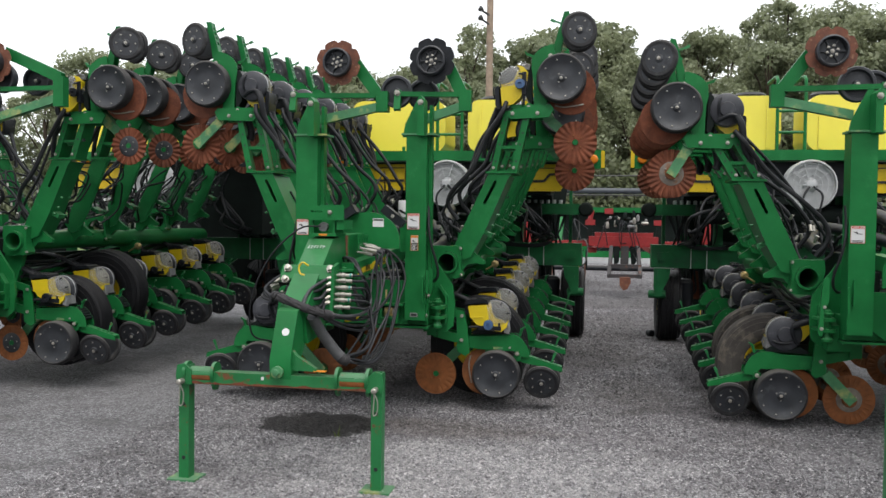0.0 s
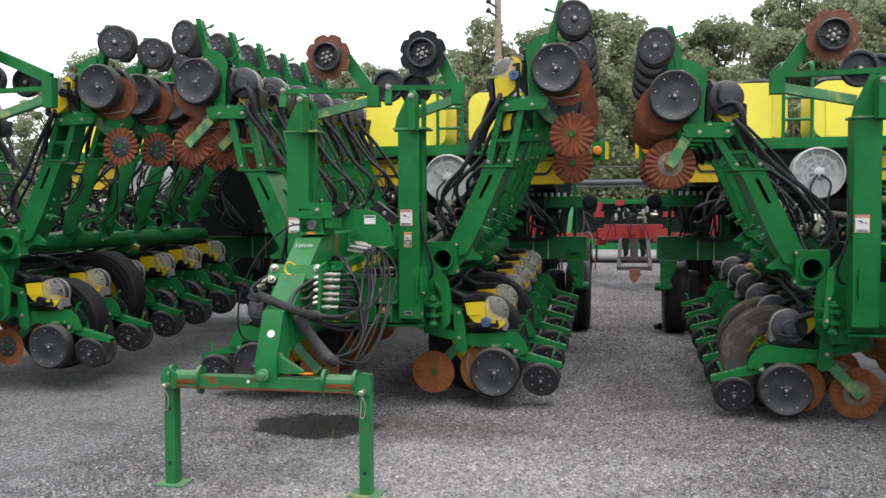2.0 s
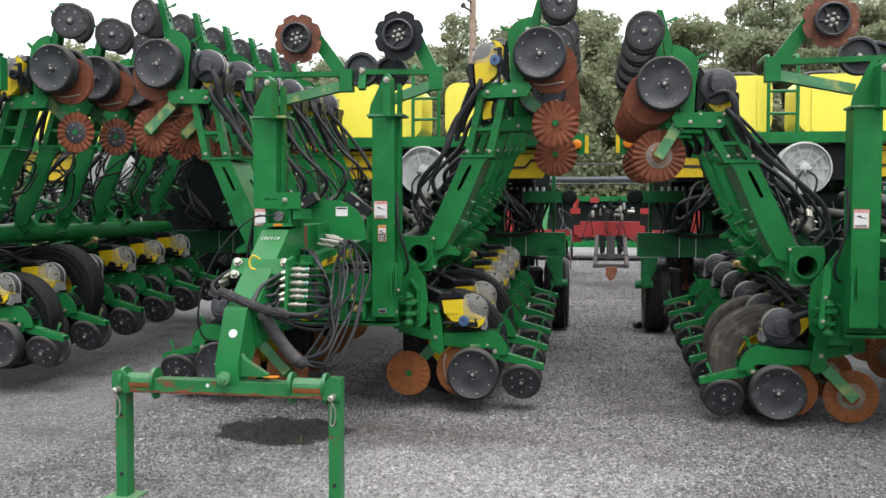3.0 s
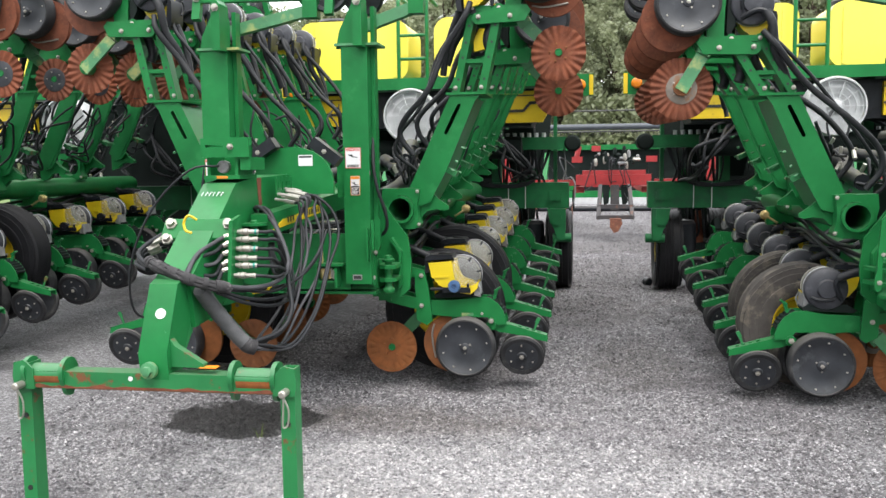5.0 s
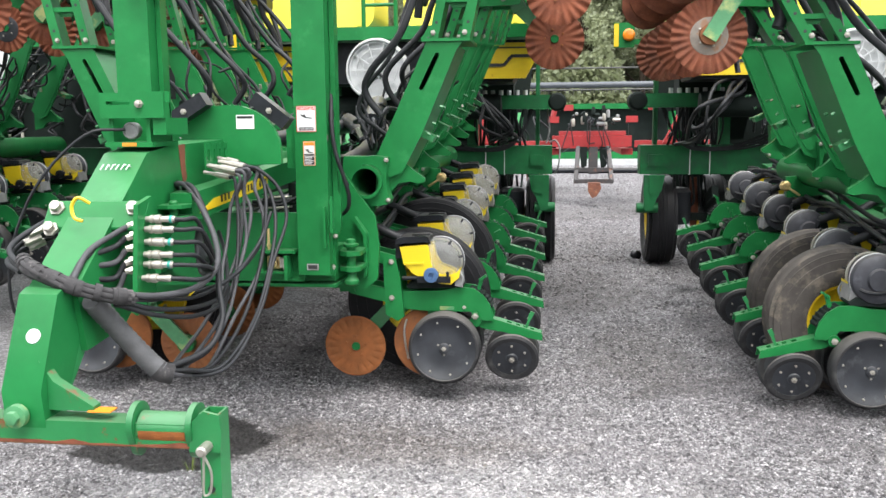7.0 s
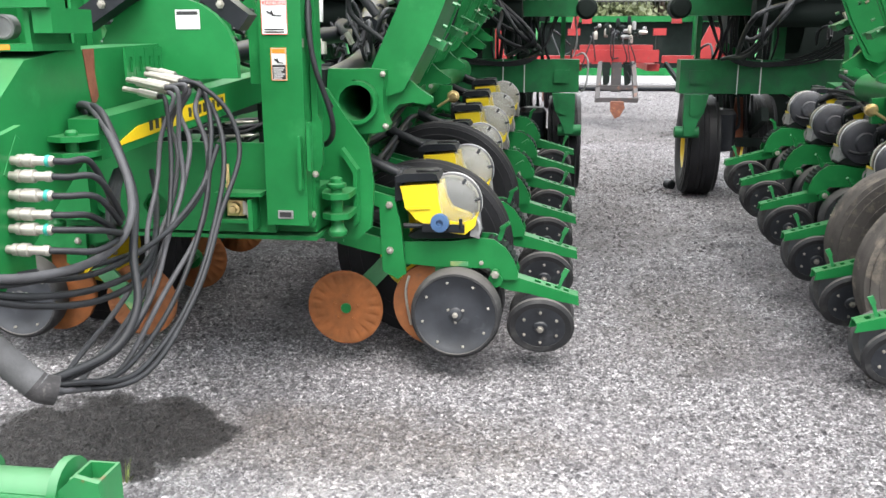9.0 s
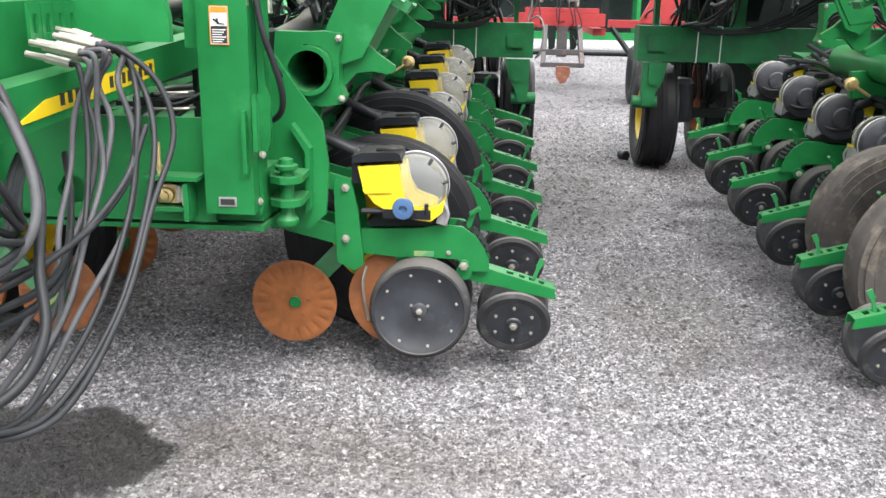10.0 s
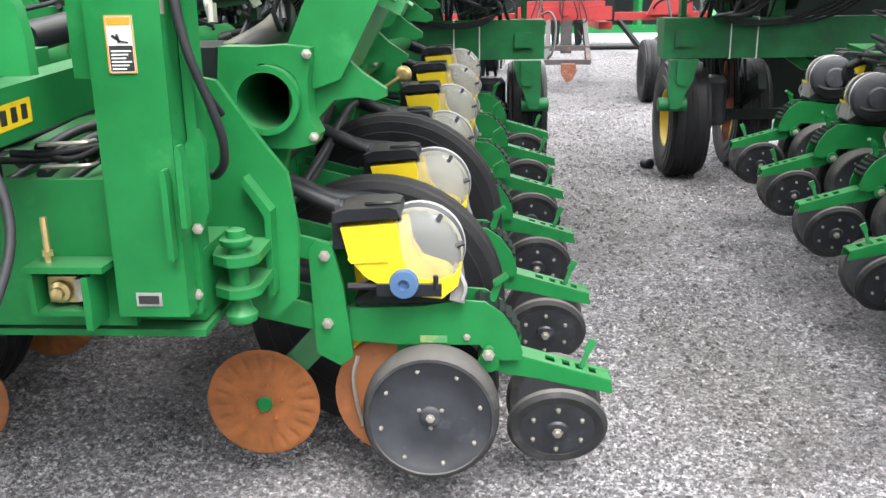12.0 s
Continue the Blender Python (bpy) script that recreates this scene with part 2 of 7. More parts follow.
def gravel():
    """Grey crushed stone: mixed chips, darker lanes and patches, one damp dark stain and a rusty tinge near it."""
    m = bpy.data.materials.new("grey_gravel")
    m.use_nodes = True
    n, l = m.node_tree.nodes, m.node_tree.links
    b = n["Principled BSDF"]
    geo = n.new("ShaderNodeNewGeometry")

    def tex(kind, scale, detail=4):
        t = n.new(kind)
        t.inputs["Scale"].default_value = scale
        if kind == "ShaderNodeTexNoise":
            t.inputs["Detail"].default_value = detail
        l.new(geo.outputs["Position"], t.inputs["Vector"])
        return t

    chips = tex("ShaderNodeTexVoronoi", 66)
    small = tex("ShaderNodeTexVoronoi", 118)
    patch = tex("ShaderNodeTexNoise", 0.8, 6)
    grit = tex("ShaderNodeTexNoise", 220, 3)
    r1 = n.new("ShaderNodeValToRGB")
    r1.color_ramp.elements[0].position, r1.color_ramp.elements[0].color = 0.0, (0.103, 0.098, 0.103, 1)
    r1.color_ramp.elements[1].position, r1.color_ramp.elements[1].color = 1.0, (0.57, 0.556, 0.57, 1)
    sep = n.new("ShaderNodeSeparateColor")
    l.new(chips.outputs["Color"], sep.inputs[0])
    sep2 = n.new("ShaderNodeSeparateColor")
    l.new(small.outputs["Color"], sep2.inputs[0])
    av = n.new("ShaderNodeMath")
    av.operation = "MULTIPLY"
    l.new(sep.outputs[0], av.inputs[0])
    l.new(sep2.outputs[0], av.inputs[1])
    mul = n.new("ShaderNodeMath")
    mul.operation = "POWER"
    mul.inputs[1].default_value = 0.9
    l.new(av.outputs[0], mul.inputs[0])
    l.new(mul.outputs[0], r1.inputs["Fac"])

    def mix(a, bcol, fac, how="MIX"):
        x = n.new("ShaderNodeMix")
        x.data_type, x.blend_type = "RGBA", how
        l.new(fac, x.inputs["Factor"])
        l.new(a, x.inputs["A"])
        x.inputs["B"].default_value = (*bcol, 1)
        return x.outputs["Result"]

    def rng(src, a, z, lo=0.0, hi=1.0):
        r = n.new("ShaderNodeMapRange")
        r.inputs["From Min"].default_value, r.inputs["From Max"].default_value = a, z
        r.inputs["To Min"].default_value, r.inputs["To Max"].default_value = lo, hi
        l.new(src, r.inputs["Value"])
        return r.outputs["Result"]

    c = mix(r1.outputs["Color"], (0.27, 0.256, 0.265), rng(patch.outputs["Fac"], 0.5, 0.7, 0.0, 0.55))
    c = mix(c, (0.105, 0.098, 0.105), rng(patch.outputs["Fac"], 0.47, 0.30, 0.0, 0.6))
    damp = tex("ShaderNodeTexNoise", 2.6, 7)
    c = mix(c, (0.091, 0.084, 0.084), rng(damp.outputs["Fac"], 0.55, 0.72, 0.0, 0.5))

    def spot(cx, cy, rx, ry, wob):
        sp = n.new("ShaderNodeSeparateXYZ")
        l.new(geo.outputs["Position"], sp.inputs[0])
        terms = []
        for axis, centre, radius in ((0, cx, rx), (1, cy, ry)):
            s = n.new("ShaderNodeMath")
            s.operation = "SUBTRACT"
            s.inputs[1].default_value = centre
            l.new(sp.outputs[axis], s.inputs[0])
            d = n.new("ShaderNodeMath")
            d.operation = "DIVIDE"
            d.inputs[1].default_value = radius
            l.new(s.outputs[0], d.inputs[0])
            q = n.new("ShaderNodeMath")
            q.operation = "POWER"
            q.inputs[1].default_value = 2
            l.new(d.outputs[0], q.inputs[0])
            terms.append(q)
        s = n.new("ShaderNodeMath")
        l.new(terms[0].outputs[0], s.inputs[0])
        l.new(terms[1].outputs[0], s.inputs[1])
        w = tex("ShaderNodeTexNoise", wob, 5)
        a = n.new("ShaderNodeMath")
        l.new(s.outputs[0], a.inputs[0])
        k = rng(w.outputs["Fac"], 0.3, 0.7, -0.45, 0.45)
        l.new(k, a.inputs[1])
        return a.outputs[0]

    rusty = spot(-0.15, 7.05, 0.9, 0.35, 3.0)
    c = mix(c, (0.119, 0.091, 0.066), rng(rusty, 1.2, 0.3, 0.0, 0.28))
    clean = spot(0.15, 5.95, 1.6, 0.95, 3.0)
    c = mix(c, (0.63, 0.615, 0.615), rng(clean, 1.3, 0.2, 0.0, 0.36))
    # darker patches between and behind the planters, then a wide darker area farther back
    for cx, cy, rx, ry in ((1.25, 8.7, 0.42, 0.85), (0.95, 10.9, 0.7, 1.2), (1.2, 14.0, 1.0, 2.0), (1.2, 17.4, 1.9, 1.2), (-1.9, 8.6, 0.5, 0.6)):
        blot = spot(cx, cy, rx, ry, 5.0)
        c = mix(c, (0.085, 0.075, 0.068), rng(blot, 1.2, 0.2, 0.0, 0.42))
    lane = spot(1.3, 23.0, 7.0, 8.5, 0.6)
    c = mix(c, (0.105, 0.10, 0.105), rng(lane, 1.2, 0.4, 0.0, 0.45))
    wet = spot(STAIN[0] - 0.03, STAIN[1] - 0.04, 0.46, 0.35, 4.0)
    c = mix(c, (0.016, 0.014, 0.013), rng(wet, 1.10, 0.86, 0.0, 0.90))
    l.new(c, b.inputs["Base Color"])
    l.new(rng(wet, 1.15, 0.8, 0.92, 0.55), b.inputs["Roughness"])
    hgt = n.new("ShaderNodeMath")
    l.new(rng(chips.outputs["Distance"], 0.0, 0.5, 1.0, 0.0), hgt.inputs[0])
    l.new(rng(grit.outputs["Fac"], 0.3, 0.7, 0.0, 0.5), hgt.inputs[1])
    bp = n.new("ShaderNodeBump")
    bp.inputs["Strength"].default_value, bp.inputs["Distance"].default_value = 1.0, 0.016
    l.new(hgt.outputs[0], bp.inputs["Height"])
    l.new(bp.outputs["Normal"], b.inputs["Normal"])
    return m


GRAVEL = gravel()
FIELD = surface("far_grass", (0.14, 0.20, 0.06), 0.9, var=0.3, scale=0.3, bump=0.3, bump_scale=8)


ROUND = (HOSE, HOSE_GREY, WRAP, SLEEVE)  # what is drawn with these is hose, smooth all round


# ---------------- mesh helpers ----------------
def link(name, bm, material, parent=None, label="", bev=0.0, seg=1):
    if bev:
        bmesh.ops.bevel(bm, geom=[e for e in bm.edges if len(e.link_faces) == 2 and e.calc_face_angle(0) > 0.6], offset=bev, segments=seg,
                        affect="EDGES", clamp_overlap=True)
    bmesh.ops.recalc_face_normals(bm, faces=bm.faces[:])
    me = bpy.data.meshes.new(name)
    bm.to_mesh(me)
    bm.free()
    me.materials.append(material)
    me.polygons.foreach_set("use_smooth", [True] * len(me.polygons))
    me.set_sharp_from_angle(angle=radians(75 if material in ROUND else 34))
    ob = new(name, me)
    if parent:
        ob.parent = parent
    if label:
        ob["label"] = label
    return ob


def part(name, bm, material, parent, label="", bev=0.0, seg=1):
    return link(name, bm, material, parent, label, bev, seg)


def B():
    return bmesh.new()


def pieces(name, bm, material, parent, label="", bev=0.0):
    """Each loose piece of bm as a part of its own."""
    bm.verts.index_update()
    seen, out = set(), []
    for v0 in bm.verts:
        if v0 in seen:
            continue
        stack, isle = [v0], []
        seen.add(v0)
        while stack:
            v = stack.pop()
            isle.append(v)
            for e in v.link_edges:
                o = e.other_vert(v)
                if o not in seen:
                    seen.add(o)
                    stack.append(o)
        new_bm = B()
        at = {v: new_bm.verts.new(v.co) for v in isle}
        for f in {f for v in isle for f in v.link_faces}:
            new_bm.faces.new([at[v] for v in f.verts])
        out.append(part(name, new_bm, material, parent, label, bev))
    bm.free()
    return out


def box(bm, x0, x1, y0, y1, z0, z1):
    v = [bm.verts.new((x, y, z)) for x in (x0, x1) for y in (y0, y1) for z in (z0, z1)]
    for f in ((0, 1, 3, 2), (4, 6, 7, 5), (0, 4, 5, 1), (2, 3, 7, 6), (0, 2, 6, 4), (1, 5, 7, 3)):
        bm.faces.new([v[i] for i in f])
    return bm


def prism(bm, pts, a, b, axis="y"):
    """A polygon in x, z (or y, z for axis x; x, y for axis z), drawn out from a to b."""
    def at(p, t):
        return {"y": (p[0], t, p[1]), "x": (t, p[0], p[1]), "z": (p[0], p[1], t)}[axis]
    lo = [bm.verts.new(at(p, a)) for p in pts]
    hi = [bm.verts.new(at(p, b)) for p in pts]
    bm.faces.new(lo)
    bm.faces.new(hi[::-1])
    for i in range(len(pts)):
        j = (i + 1) % len(pts)
        bm.faces.new((lo[i], lo[j], hi[j], hi[i]))
    return bm


def plate(bm, outer, hole, a, b, axis="y"):
    """A plate with a hole through it; outer and hole have the same number of points."""
    def at(p, t):
        return {"y": (p[0], t, p[1]), "x": (t, p[0], p[1]), "z": (p[0], p[1], t)}[axis]
    rings = [[bm.verts.new(at(p, t)) for p in pts] for pts in (outer, hole) for t in (a, b)]
    n = len(outer)
    for i in range(n):
        j = (i + 1) % n
        for p, q in ((0, 1), (1, 3), (3, 2), (2, 0)):
            bm.faces.new((rings[p][i], rings[p][j], rings[q][j], rings[q][i]))
    return bm


def lathe(bm, prof, c, axis="y", seg=28, closed=False):
    """prof: (radius, height along the axis). The body turned about an axis through c."""
    rings = []
    for r, h in prof:
        ring = []
        for i in range(seg):
            a = 2 * math.pi * i / seg
            p, q = r * math.cos(a), r * math.sin(a)
            d = {"y": (p, h, q), "x": (h, p, q), "z": (p, q, h)}[axis]
            ring.append(bm.verts.new((c[0] + d[0], c[1] + d[1], c[2] + d[2])))
        rings.append(ring)
    pairs = list(zip(rings, rings[1:])) + ([(rings[-1], rings[0])] if closed else [])
    for r0, r1 in pairs:
        for i in range(seg):
            j = (i + 1) % seg
            bm.faces.new((r0[i], r0[j], r1[j], r1[i]))
    if not closed:
        bm.faces.new(rings[0])
        bm.faces.new(rings[-1][::-1])
    return bm


def rod(bm, p, q, r, seg=8):
    return sweep(bm, [p, q], r, seg, False)


def sweep(bm, pts, r, seg=8, smooth=True, steps=5, wave=0.0):
    """A round hose or bar along a line of points."""
    P = [Vector(p) for p in pts]
    if smooth and len(P) > 2:
        Q = [P[0] * 2 - P[1]] + P + [P[-1] * 2 - P[-2]]
        out = []
        for i in range(1, len(Q) - 2):
            for k in range(steps):
                t = k / steps
                a, b, c, d = Q[i - 1], Q[i], Q[i + 1], Q[i + 2]
                out.append(0.5 * (2 * b + (c - a) * t + (2 * a - 5 * b + 4 * c - d) * t * t + (3 * b - a - 3 * c + d) * t ** 3))
        P = out + [P[-1]]
    rings = []
    side = None
    for i, p in enumerate(P):
        d = (P[min(i + 1, len(P) - 1)] - P[max(i - 1, 0)]).normalized()
        if side is None:
            side = d.cross(Vector((0, 0, 1)) if abs(d.z) < 0.9 else Vector((1, 0, 0))).normalized()
        side = (side - d * side.dot(d)).normalized()
        up = d.cross(side)
        q = r * (1 + wave * (i % 2))
        rings.append([bm.verts.new(p + q * (math.cos(2 * math.pi * k / seg) * side + math.sin(2 * math.pi * k / seg) * up)) for k in range(seg)])
    for r0, r1 in zip(rings, rings[1:]):
        for i in range(seg):
            j = (i + 1) % seg
            bm.faces.new((r0[i], r0[j], r1[j], r1[i]))
    bm.faces.new(rings[0])
    bm.faces.new(rings[-1][::-1])
    return bm


def beam(bm, p, q, w, h, up=(0, 0, 1)):
    """A square bar from p to q, w wide across and h high along up."""
    p, q, up = Vector(p), Vector(q), Vector(up)
    d = (q - p).normalized()
    s = d.cross(up).normalized() * w / 2
    u = s.cross(d).normalized() * h / 2
    v = [bm.verts.new(e + a * s + b * u) for e in (p, q) for a in (-1, 1) for b in (-1, 1)]
    for f in ((0, 1, 3, 2), (4, 6, 7, 5), (0, 4, 5, 1), (2, 3, 7, 6), (0, 2, 6, 4), (1, 5, 7, 3)):
        bm.faces.new([v[i] for i in f])
    return bm


def turn(bm, m):
    bmesh.ops.transform(bm, matrix=m, verts=bm.verts[:])
    return bm


def bolt(bm, c, r=0.012, h=0.012, axis="y", sign=-1):
    lathe(bm, [(r * 1.3, 0), (r * 1.3, sign * h * 0.3), (r * 0.9, sign * h * 0.31), (r * 0.9, sign * h), (r * 0.55, sign * h * 1.1)], c, axis, 6)


def empty(name, at=(0, 0, 0)):
    e = new(name)
    e.location = at
    e.empty_display_size = 0.2
    return e


# ---------------- one row unit: u to its rear (x), v across (y), w up (z), from the gauge wheel's axle ----------------
def fluted_disc(bm, R, c, flutes=20, amp=0.007, inner=0.45, thick=0.0035, dimples=False):
    """A thin coulter blade, waved towards its rim, turned about y."""
    seg = flutes * 6
    rad = [0.0, 0.25, 0.45, 0.62, 0.68, 0.76, 0.84, 0.92, 0.96, 1.0] if dimples else [0.0, 0.25, inner, 0.62, 0.8, 0.93, 1.0]
    faces = []
    for side in (-1, 1):
        rows = []
        for f in rad[1:]:
            a = amp * max(0.0, (f - inner) / (1 - inner)) ** 0.7
            row = []
            for i in range(seg):
                t = 2 * math.pi * i / seg
                if dimples:
                    a = amp * max(0.0, math.sin(math.pi * (f - 0.64) / 0.31)) if 0.64 < f < 0.95 else 0.0
                y = a * (max(0.0, math.sin(flutes * t)) ** 2 if dimples else math.sin(flutes * t)) + side * thick * (0.2 if f == 1.0 else 1.0)
                r = R * f
                row.append(bm.verts.new((c[0] + r * math.cos(t), c[1] + y, c[2] + r * math.sin(t))))
            rows.append(row)
        mid = bm.verts.new((c[0], c[1] + side * thick, c[2]))
        for i in range(seg):
            j = (i + 1) % seg
            bm.faces.new((mid, rows[0][i], rows[0][j]))
            for r0, r1 in zip(rows, rows[1:]):
                bm.faces.new((r0[i], r1[i], r1[j], r0[j]))
        faces.append(rows[-1])
    for i in range(seg):
        j = (i + 1) % seg
        bm.faces.new((faces[0][i], faces[0][j], faces[1][j], faces[1][i]))
    return bm


def gauge_wheel(root, v, lift, sign):
    """A rubber-tyred depth wheel with a dished black face; sign: which way its face looks."""
    c = (0.0 if not lift else -0.02, v, lift or 0.032)
    s = sign
    tyre = part("gauge_wheel", lathe(B(), [(0.166, s * 0.050), (0.170, s * 0.056), (0.179, s * 0.054), (0.188, s * 0.042), (0.191, s * 0.020), (0.191, -s * 0.025),
                                           (0.184, -s * 0.050), (0.172, -s * 0.056), (0.166, -s * 0.05)], c, seg=44, closed=True), GAUGE_RUBBER, root,
                "black rubber depth wheel with a dished face")
    part("wheel_disc", lathe(B(), [(0.016, s * 0.046), (0.026, s * 0.042), (0.030, s * 0.034), (0.075, s * 0.030), (0.124, s * 0.033), (0.150, s * 0.046),
                                   (0.168, s * 0.052), (0.168, s * 0.030), (0.03, 0.0)], c, seg=44), WHEEL_BLACK, tyre)
    bm = B()
    for i in range(8):
        a = 2 * math.pi * (i + 0.3) / 8
        bolt(bm, (c[0] + 0.142 * math.cos(a), c[1] + s * 0.041, c[2] + 0.142 * math.sin(a)), 0.0052, 0.010, "y", s)
    for i in range(3):
        a = 2 * math.pi * (i + 0.25) / 3
        bolt(bm, (c[0] + 0.036 * math.cos(a), c[1] + s * 0.033, c[2] + 0.036 * math.sin(a)), 0.005, 0.005, "y", s)
    bolt(bm, (c[0], c[1] + s * 0.046, c[2]), 0.010, 0.012, "y", s)
    part("wheel_bolts", bm, STEEL, tyre, "plated wheel bolts")


def closing_wheel(root, v, sign):
    """A narrow leaning press wheel."""
    s = sign
    m = Matrix.Translation((0.353, v, -0.02)) @ pose(0, 0, 0, -s * 20, 0, 0)
    tyre = part("closing_wheel", turn(lathe(B(), [(0.105, s * 0.014), (0.128, s * 0.016), (0.141, s * 0.006), (0.141, -s * 0.008), (0.130, -s * 0.018),
                                                  (0.105, -s * 0.016)], (0, 0, 0), seg=36, closed=True), m), GAUGE_RUBBER, root, "narrow black press wheel, leaning")
    part("wheel_disc", turn(lathe(B(), [(0.018, s * 0.024), (0.028, s * 0.020), (0.032, s * 0.013), (0.106, s * 0.013), (0.106, -s * 0.01), (0.02, -s * 0.01)],
                                  (0, 0, 0), seg=36), m), WHEEL_BLACK, tyre)
    bm = B()
    for i in range(6):
        a = 2 * math.pi * (i + 0.5) / 6
        bolt(bm, (0.078 * math.cos(a), s * 0.013, 0.078 * math.sin(a)), 0.0055, 0.009, "y", s)
    bolt(bm, (0, s * 0.023, 0), 0.012, 0.014, "y", s)
    part("wheel_bolts", turn(bm, m), STEEL, tyre, "plated wheel bolts")


def row_unit(lift, cR=0.168, flutes=20, hub="green"):
    """lift: how far the gauge wheels have dropped back along w; cR: the coulter's radius, 0 for none."""
    root = empty("row_unit")
    rust = RUST_RED if lift else RUST
    # coulter with its hub, and the arm on its far side
    cw = 0.09 if lift and hub == "tan" else 0.0
    if cR:
        cou = part("coulter_disc", fluted_disc(B(), cR, (-0.505, 0, cw), flutes, 0.0095 if lift else 0.008, inner=0.55 if lift else 0.45, dimples=not lift), rust, root, "rusty fluted coulter disc")
        bm = lathe(B(), [(0.024, -0.012), (0.022, -0.016), (0.022, 0.05), (0.05, 0.05), (0.05, 0.012)], (-0.50, 0, cw), seg=14)
        part("hub", bm, RUST if hub == "tan" else GREEN, cou, "rusty hub" if hub == "tan" else "green painted hub")
        face = {"green": 0.075, "black": 0.088, "tan": 0.092}[hub]
        bm = B()
        for i in range(5):
            a = 2 * math.pi * (i + 0.2) / 5
            bolt(bm, (-0.50 + 0.055 * math.cos(a), -0.006, cw + 0.055 * math.sin(a)), 0.006, 0.012)
            bolt(bm, (-0.50 + 0.055 * math.cos(a), 0.006, cw + 0.055 * math.sin(a)), 0.007, 0.012, "y", 1)
        part("hub_bolts", bm, RUST if hub == "green" else STEEL, cou)
        if hub != "green":
            bm = lathe(B(), [(0.03, -0.0105), (face - 0.01, -0.0105), (face, -0.006), (face, 0.006), (face - 0.01, 0.0105), (0.03, 0.0105)], (-0.505, 0, cw), seg=28)
            part("hub_plate", bm, WHEEL_BLACK if hub == "black" else TAN, cou, "round black hub plate" if hub == "black" else "bare grey and tan hub plate")
        if hub == "tan":
            bm = lathe(B(), [(0.02, -0.05), (0.034, -0.046), (0.038, -0.02), (0.040, 0.02), (0.036, 0.046), (0.02, 0.05)], (-0.505, 0, cw), seg=16)
            part("hub_cap", bm, RUST, cou, "rusty hub cap")
        bm = beam(B(), (-0.52, 0.062, cw - 0.01), (-0.32, 0.062, 0.20), 0.018, 0.075, (0, 0, 1))
        beam(bm, (-0.32, 0.062, 0.20), (-0.22, 0.03, 0.26), 0.05, 0.08)
        part("coulter_arm", bm, GREEN_OLD, root, "faded green coulter arm", bev=0.006)
    # opener discs
    for s in (-1, 1):
        m = Matrix.Translation((-0.10, s * 0.022, 0.035)) @ pose(0, 0, 0, 0, 0, s * 4)
        part("opener_disc", turn(lathe(B(), [(0.0005, -0.003), (0.10, -0.003), (0.186, -0.0015), (0.188, 0), (0.186, 0.0015), (0.10, 0.003), (0.0005, 0.003)],
                                       (0, 0, 0), seg=48), m), rust, root, "plain rusty opener disc")
    for s in (-1, 1):
        gauge_wheel(root, s * 0.105, lift, s)
        closing_wheel(root, s * 0.085, s)
    # shank: two side plates that arch down to the closing arm
    top = [(-0.225, 0.225), (-0.225, 0.320), (-0.02, 0.328), (0.075, 0.345), (0.150, 0.340), (0.200, 0.305), (0.235, 0.255), (0.255, 0.195), (0.252, 0.170),
           (0.205, 0.168), (0.170, 0.170), (0.135, 0.215), (-0.09, 0.215)]
    for v in (-0.062, 0.050):
        part("shank_plate", prism(B(), top, v, v + 0.012), GREEN, root, bev=0.003)
    bm = prism(B(), [(-0.21, 0.23), (-0.21, 0.30), (0.05, 0.31), (0.06, 0.23)], -0.05, 0.05)
    box(bm, -0.10, 0.05, -0.028, 0.028, 0.06, 0.24)
    part("shank", bm, GREEN_WORN, root, bev=0.006)
    rim = [(0.118 + (0.137 if i % 2 else 0.128) * math.cos(radians(88 - 5.5 * i)), 0.205 + (0.137 if i % 2 else 0.128) * math.sin(radians(88 - 5.5 * i))) for i in range(15)]
    bm = prism(B(), rim + [(0.118 + 0.110 * math.cos(radians(88 - 5.5 * i)), 0.205 + 0.110 * math.sin(radians(88 - 5.5 * i))) for i in range(14, -1, -1)], -0.049, 0.049)
    part("depth_quadrant", bm, DARK, root)
    bm = beam(B(), (0.165, 0, 0.31), (0.190, 0, 0.385), 0.012, 0.02, (1, 0, 0))
    beam(bm, (0.175, 0, 0.375), (0.212, 0, 0.40), 0.035, 0.012)
    part("depth_lever", bm, GREEN, root, bev=0.003)
    bm = prism(B(), [(-0.030, 0.222), (0.045, 0.222), (0.045, 0.242), (-0.030, 0.242)], -0.0665, -0.0625)
    part("slot_plate", bm, GREEN_OLD, root)
    # closing arm with a pierced top and its lever
    side = [(0.150, 0.140), (0.150, 0.185), (0.190, 0.190), (0.235, 0.176), (0.505, 0.098), (0.512, 0.060), (0.40, 0.082), (0.30, 0.105), (0.21, 0.118)]
    for v in (-0.040, 0.032):
        part("closing_arm_side", prism(B(), side, v, v + 0.008), GREEN, root, bev=0.002)
    bm = B()
    d = Vector((0.27, 0, -0.078))
    for y0, y1 in ((-0.039, -0.018), (0.018, 0.039)):
        prism(bm, [(0.235, 0.178), (0.508, 0.100), (0.508, 0.094), (0.235, 0.172)], y0, y1)
    for t0, t1 in ((0.0, 0.32), (0.42, 0.50), (0.58, 0.64), (0.72, 0.78), (0.86, 1.0)):
        prism(bm, [(0.235 + d.x * t0, 0.178 + d.z * t0), (0.235 + d.x * t1, 0.178 + d.z * t1), (0.235 + d.x * t1, 0.172 + d.z * t1), (0.235 + d.x * t0, 0.172 + d.z * t0)],
              -0.018, 0.018)
    part("closing_arm_top", bm, GREEN, root)
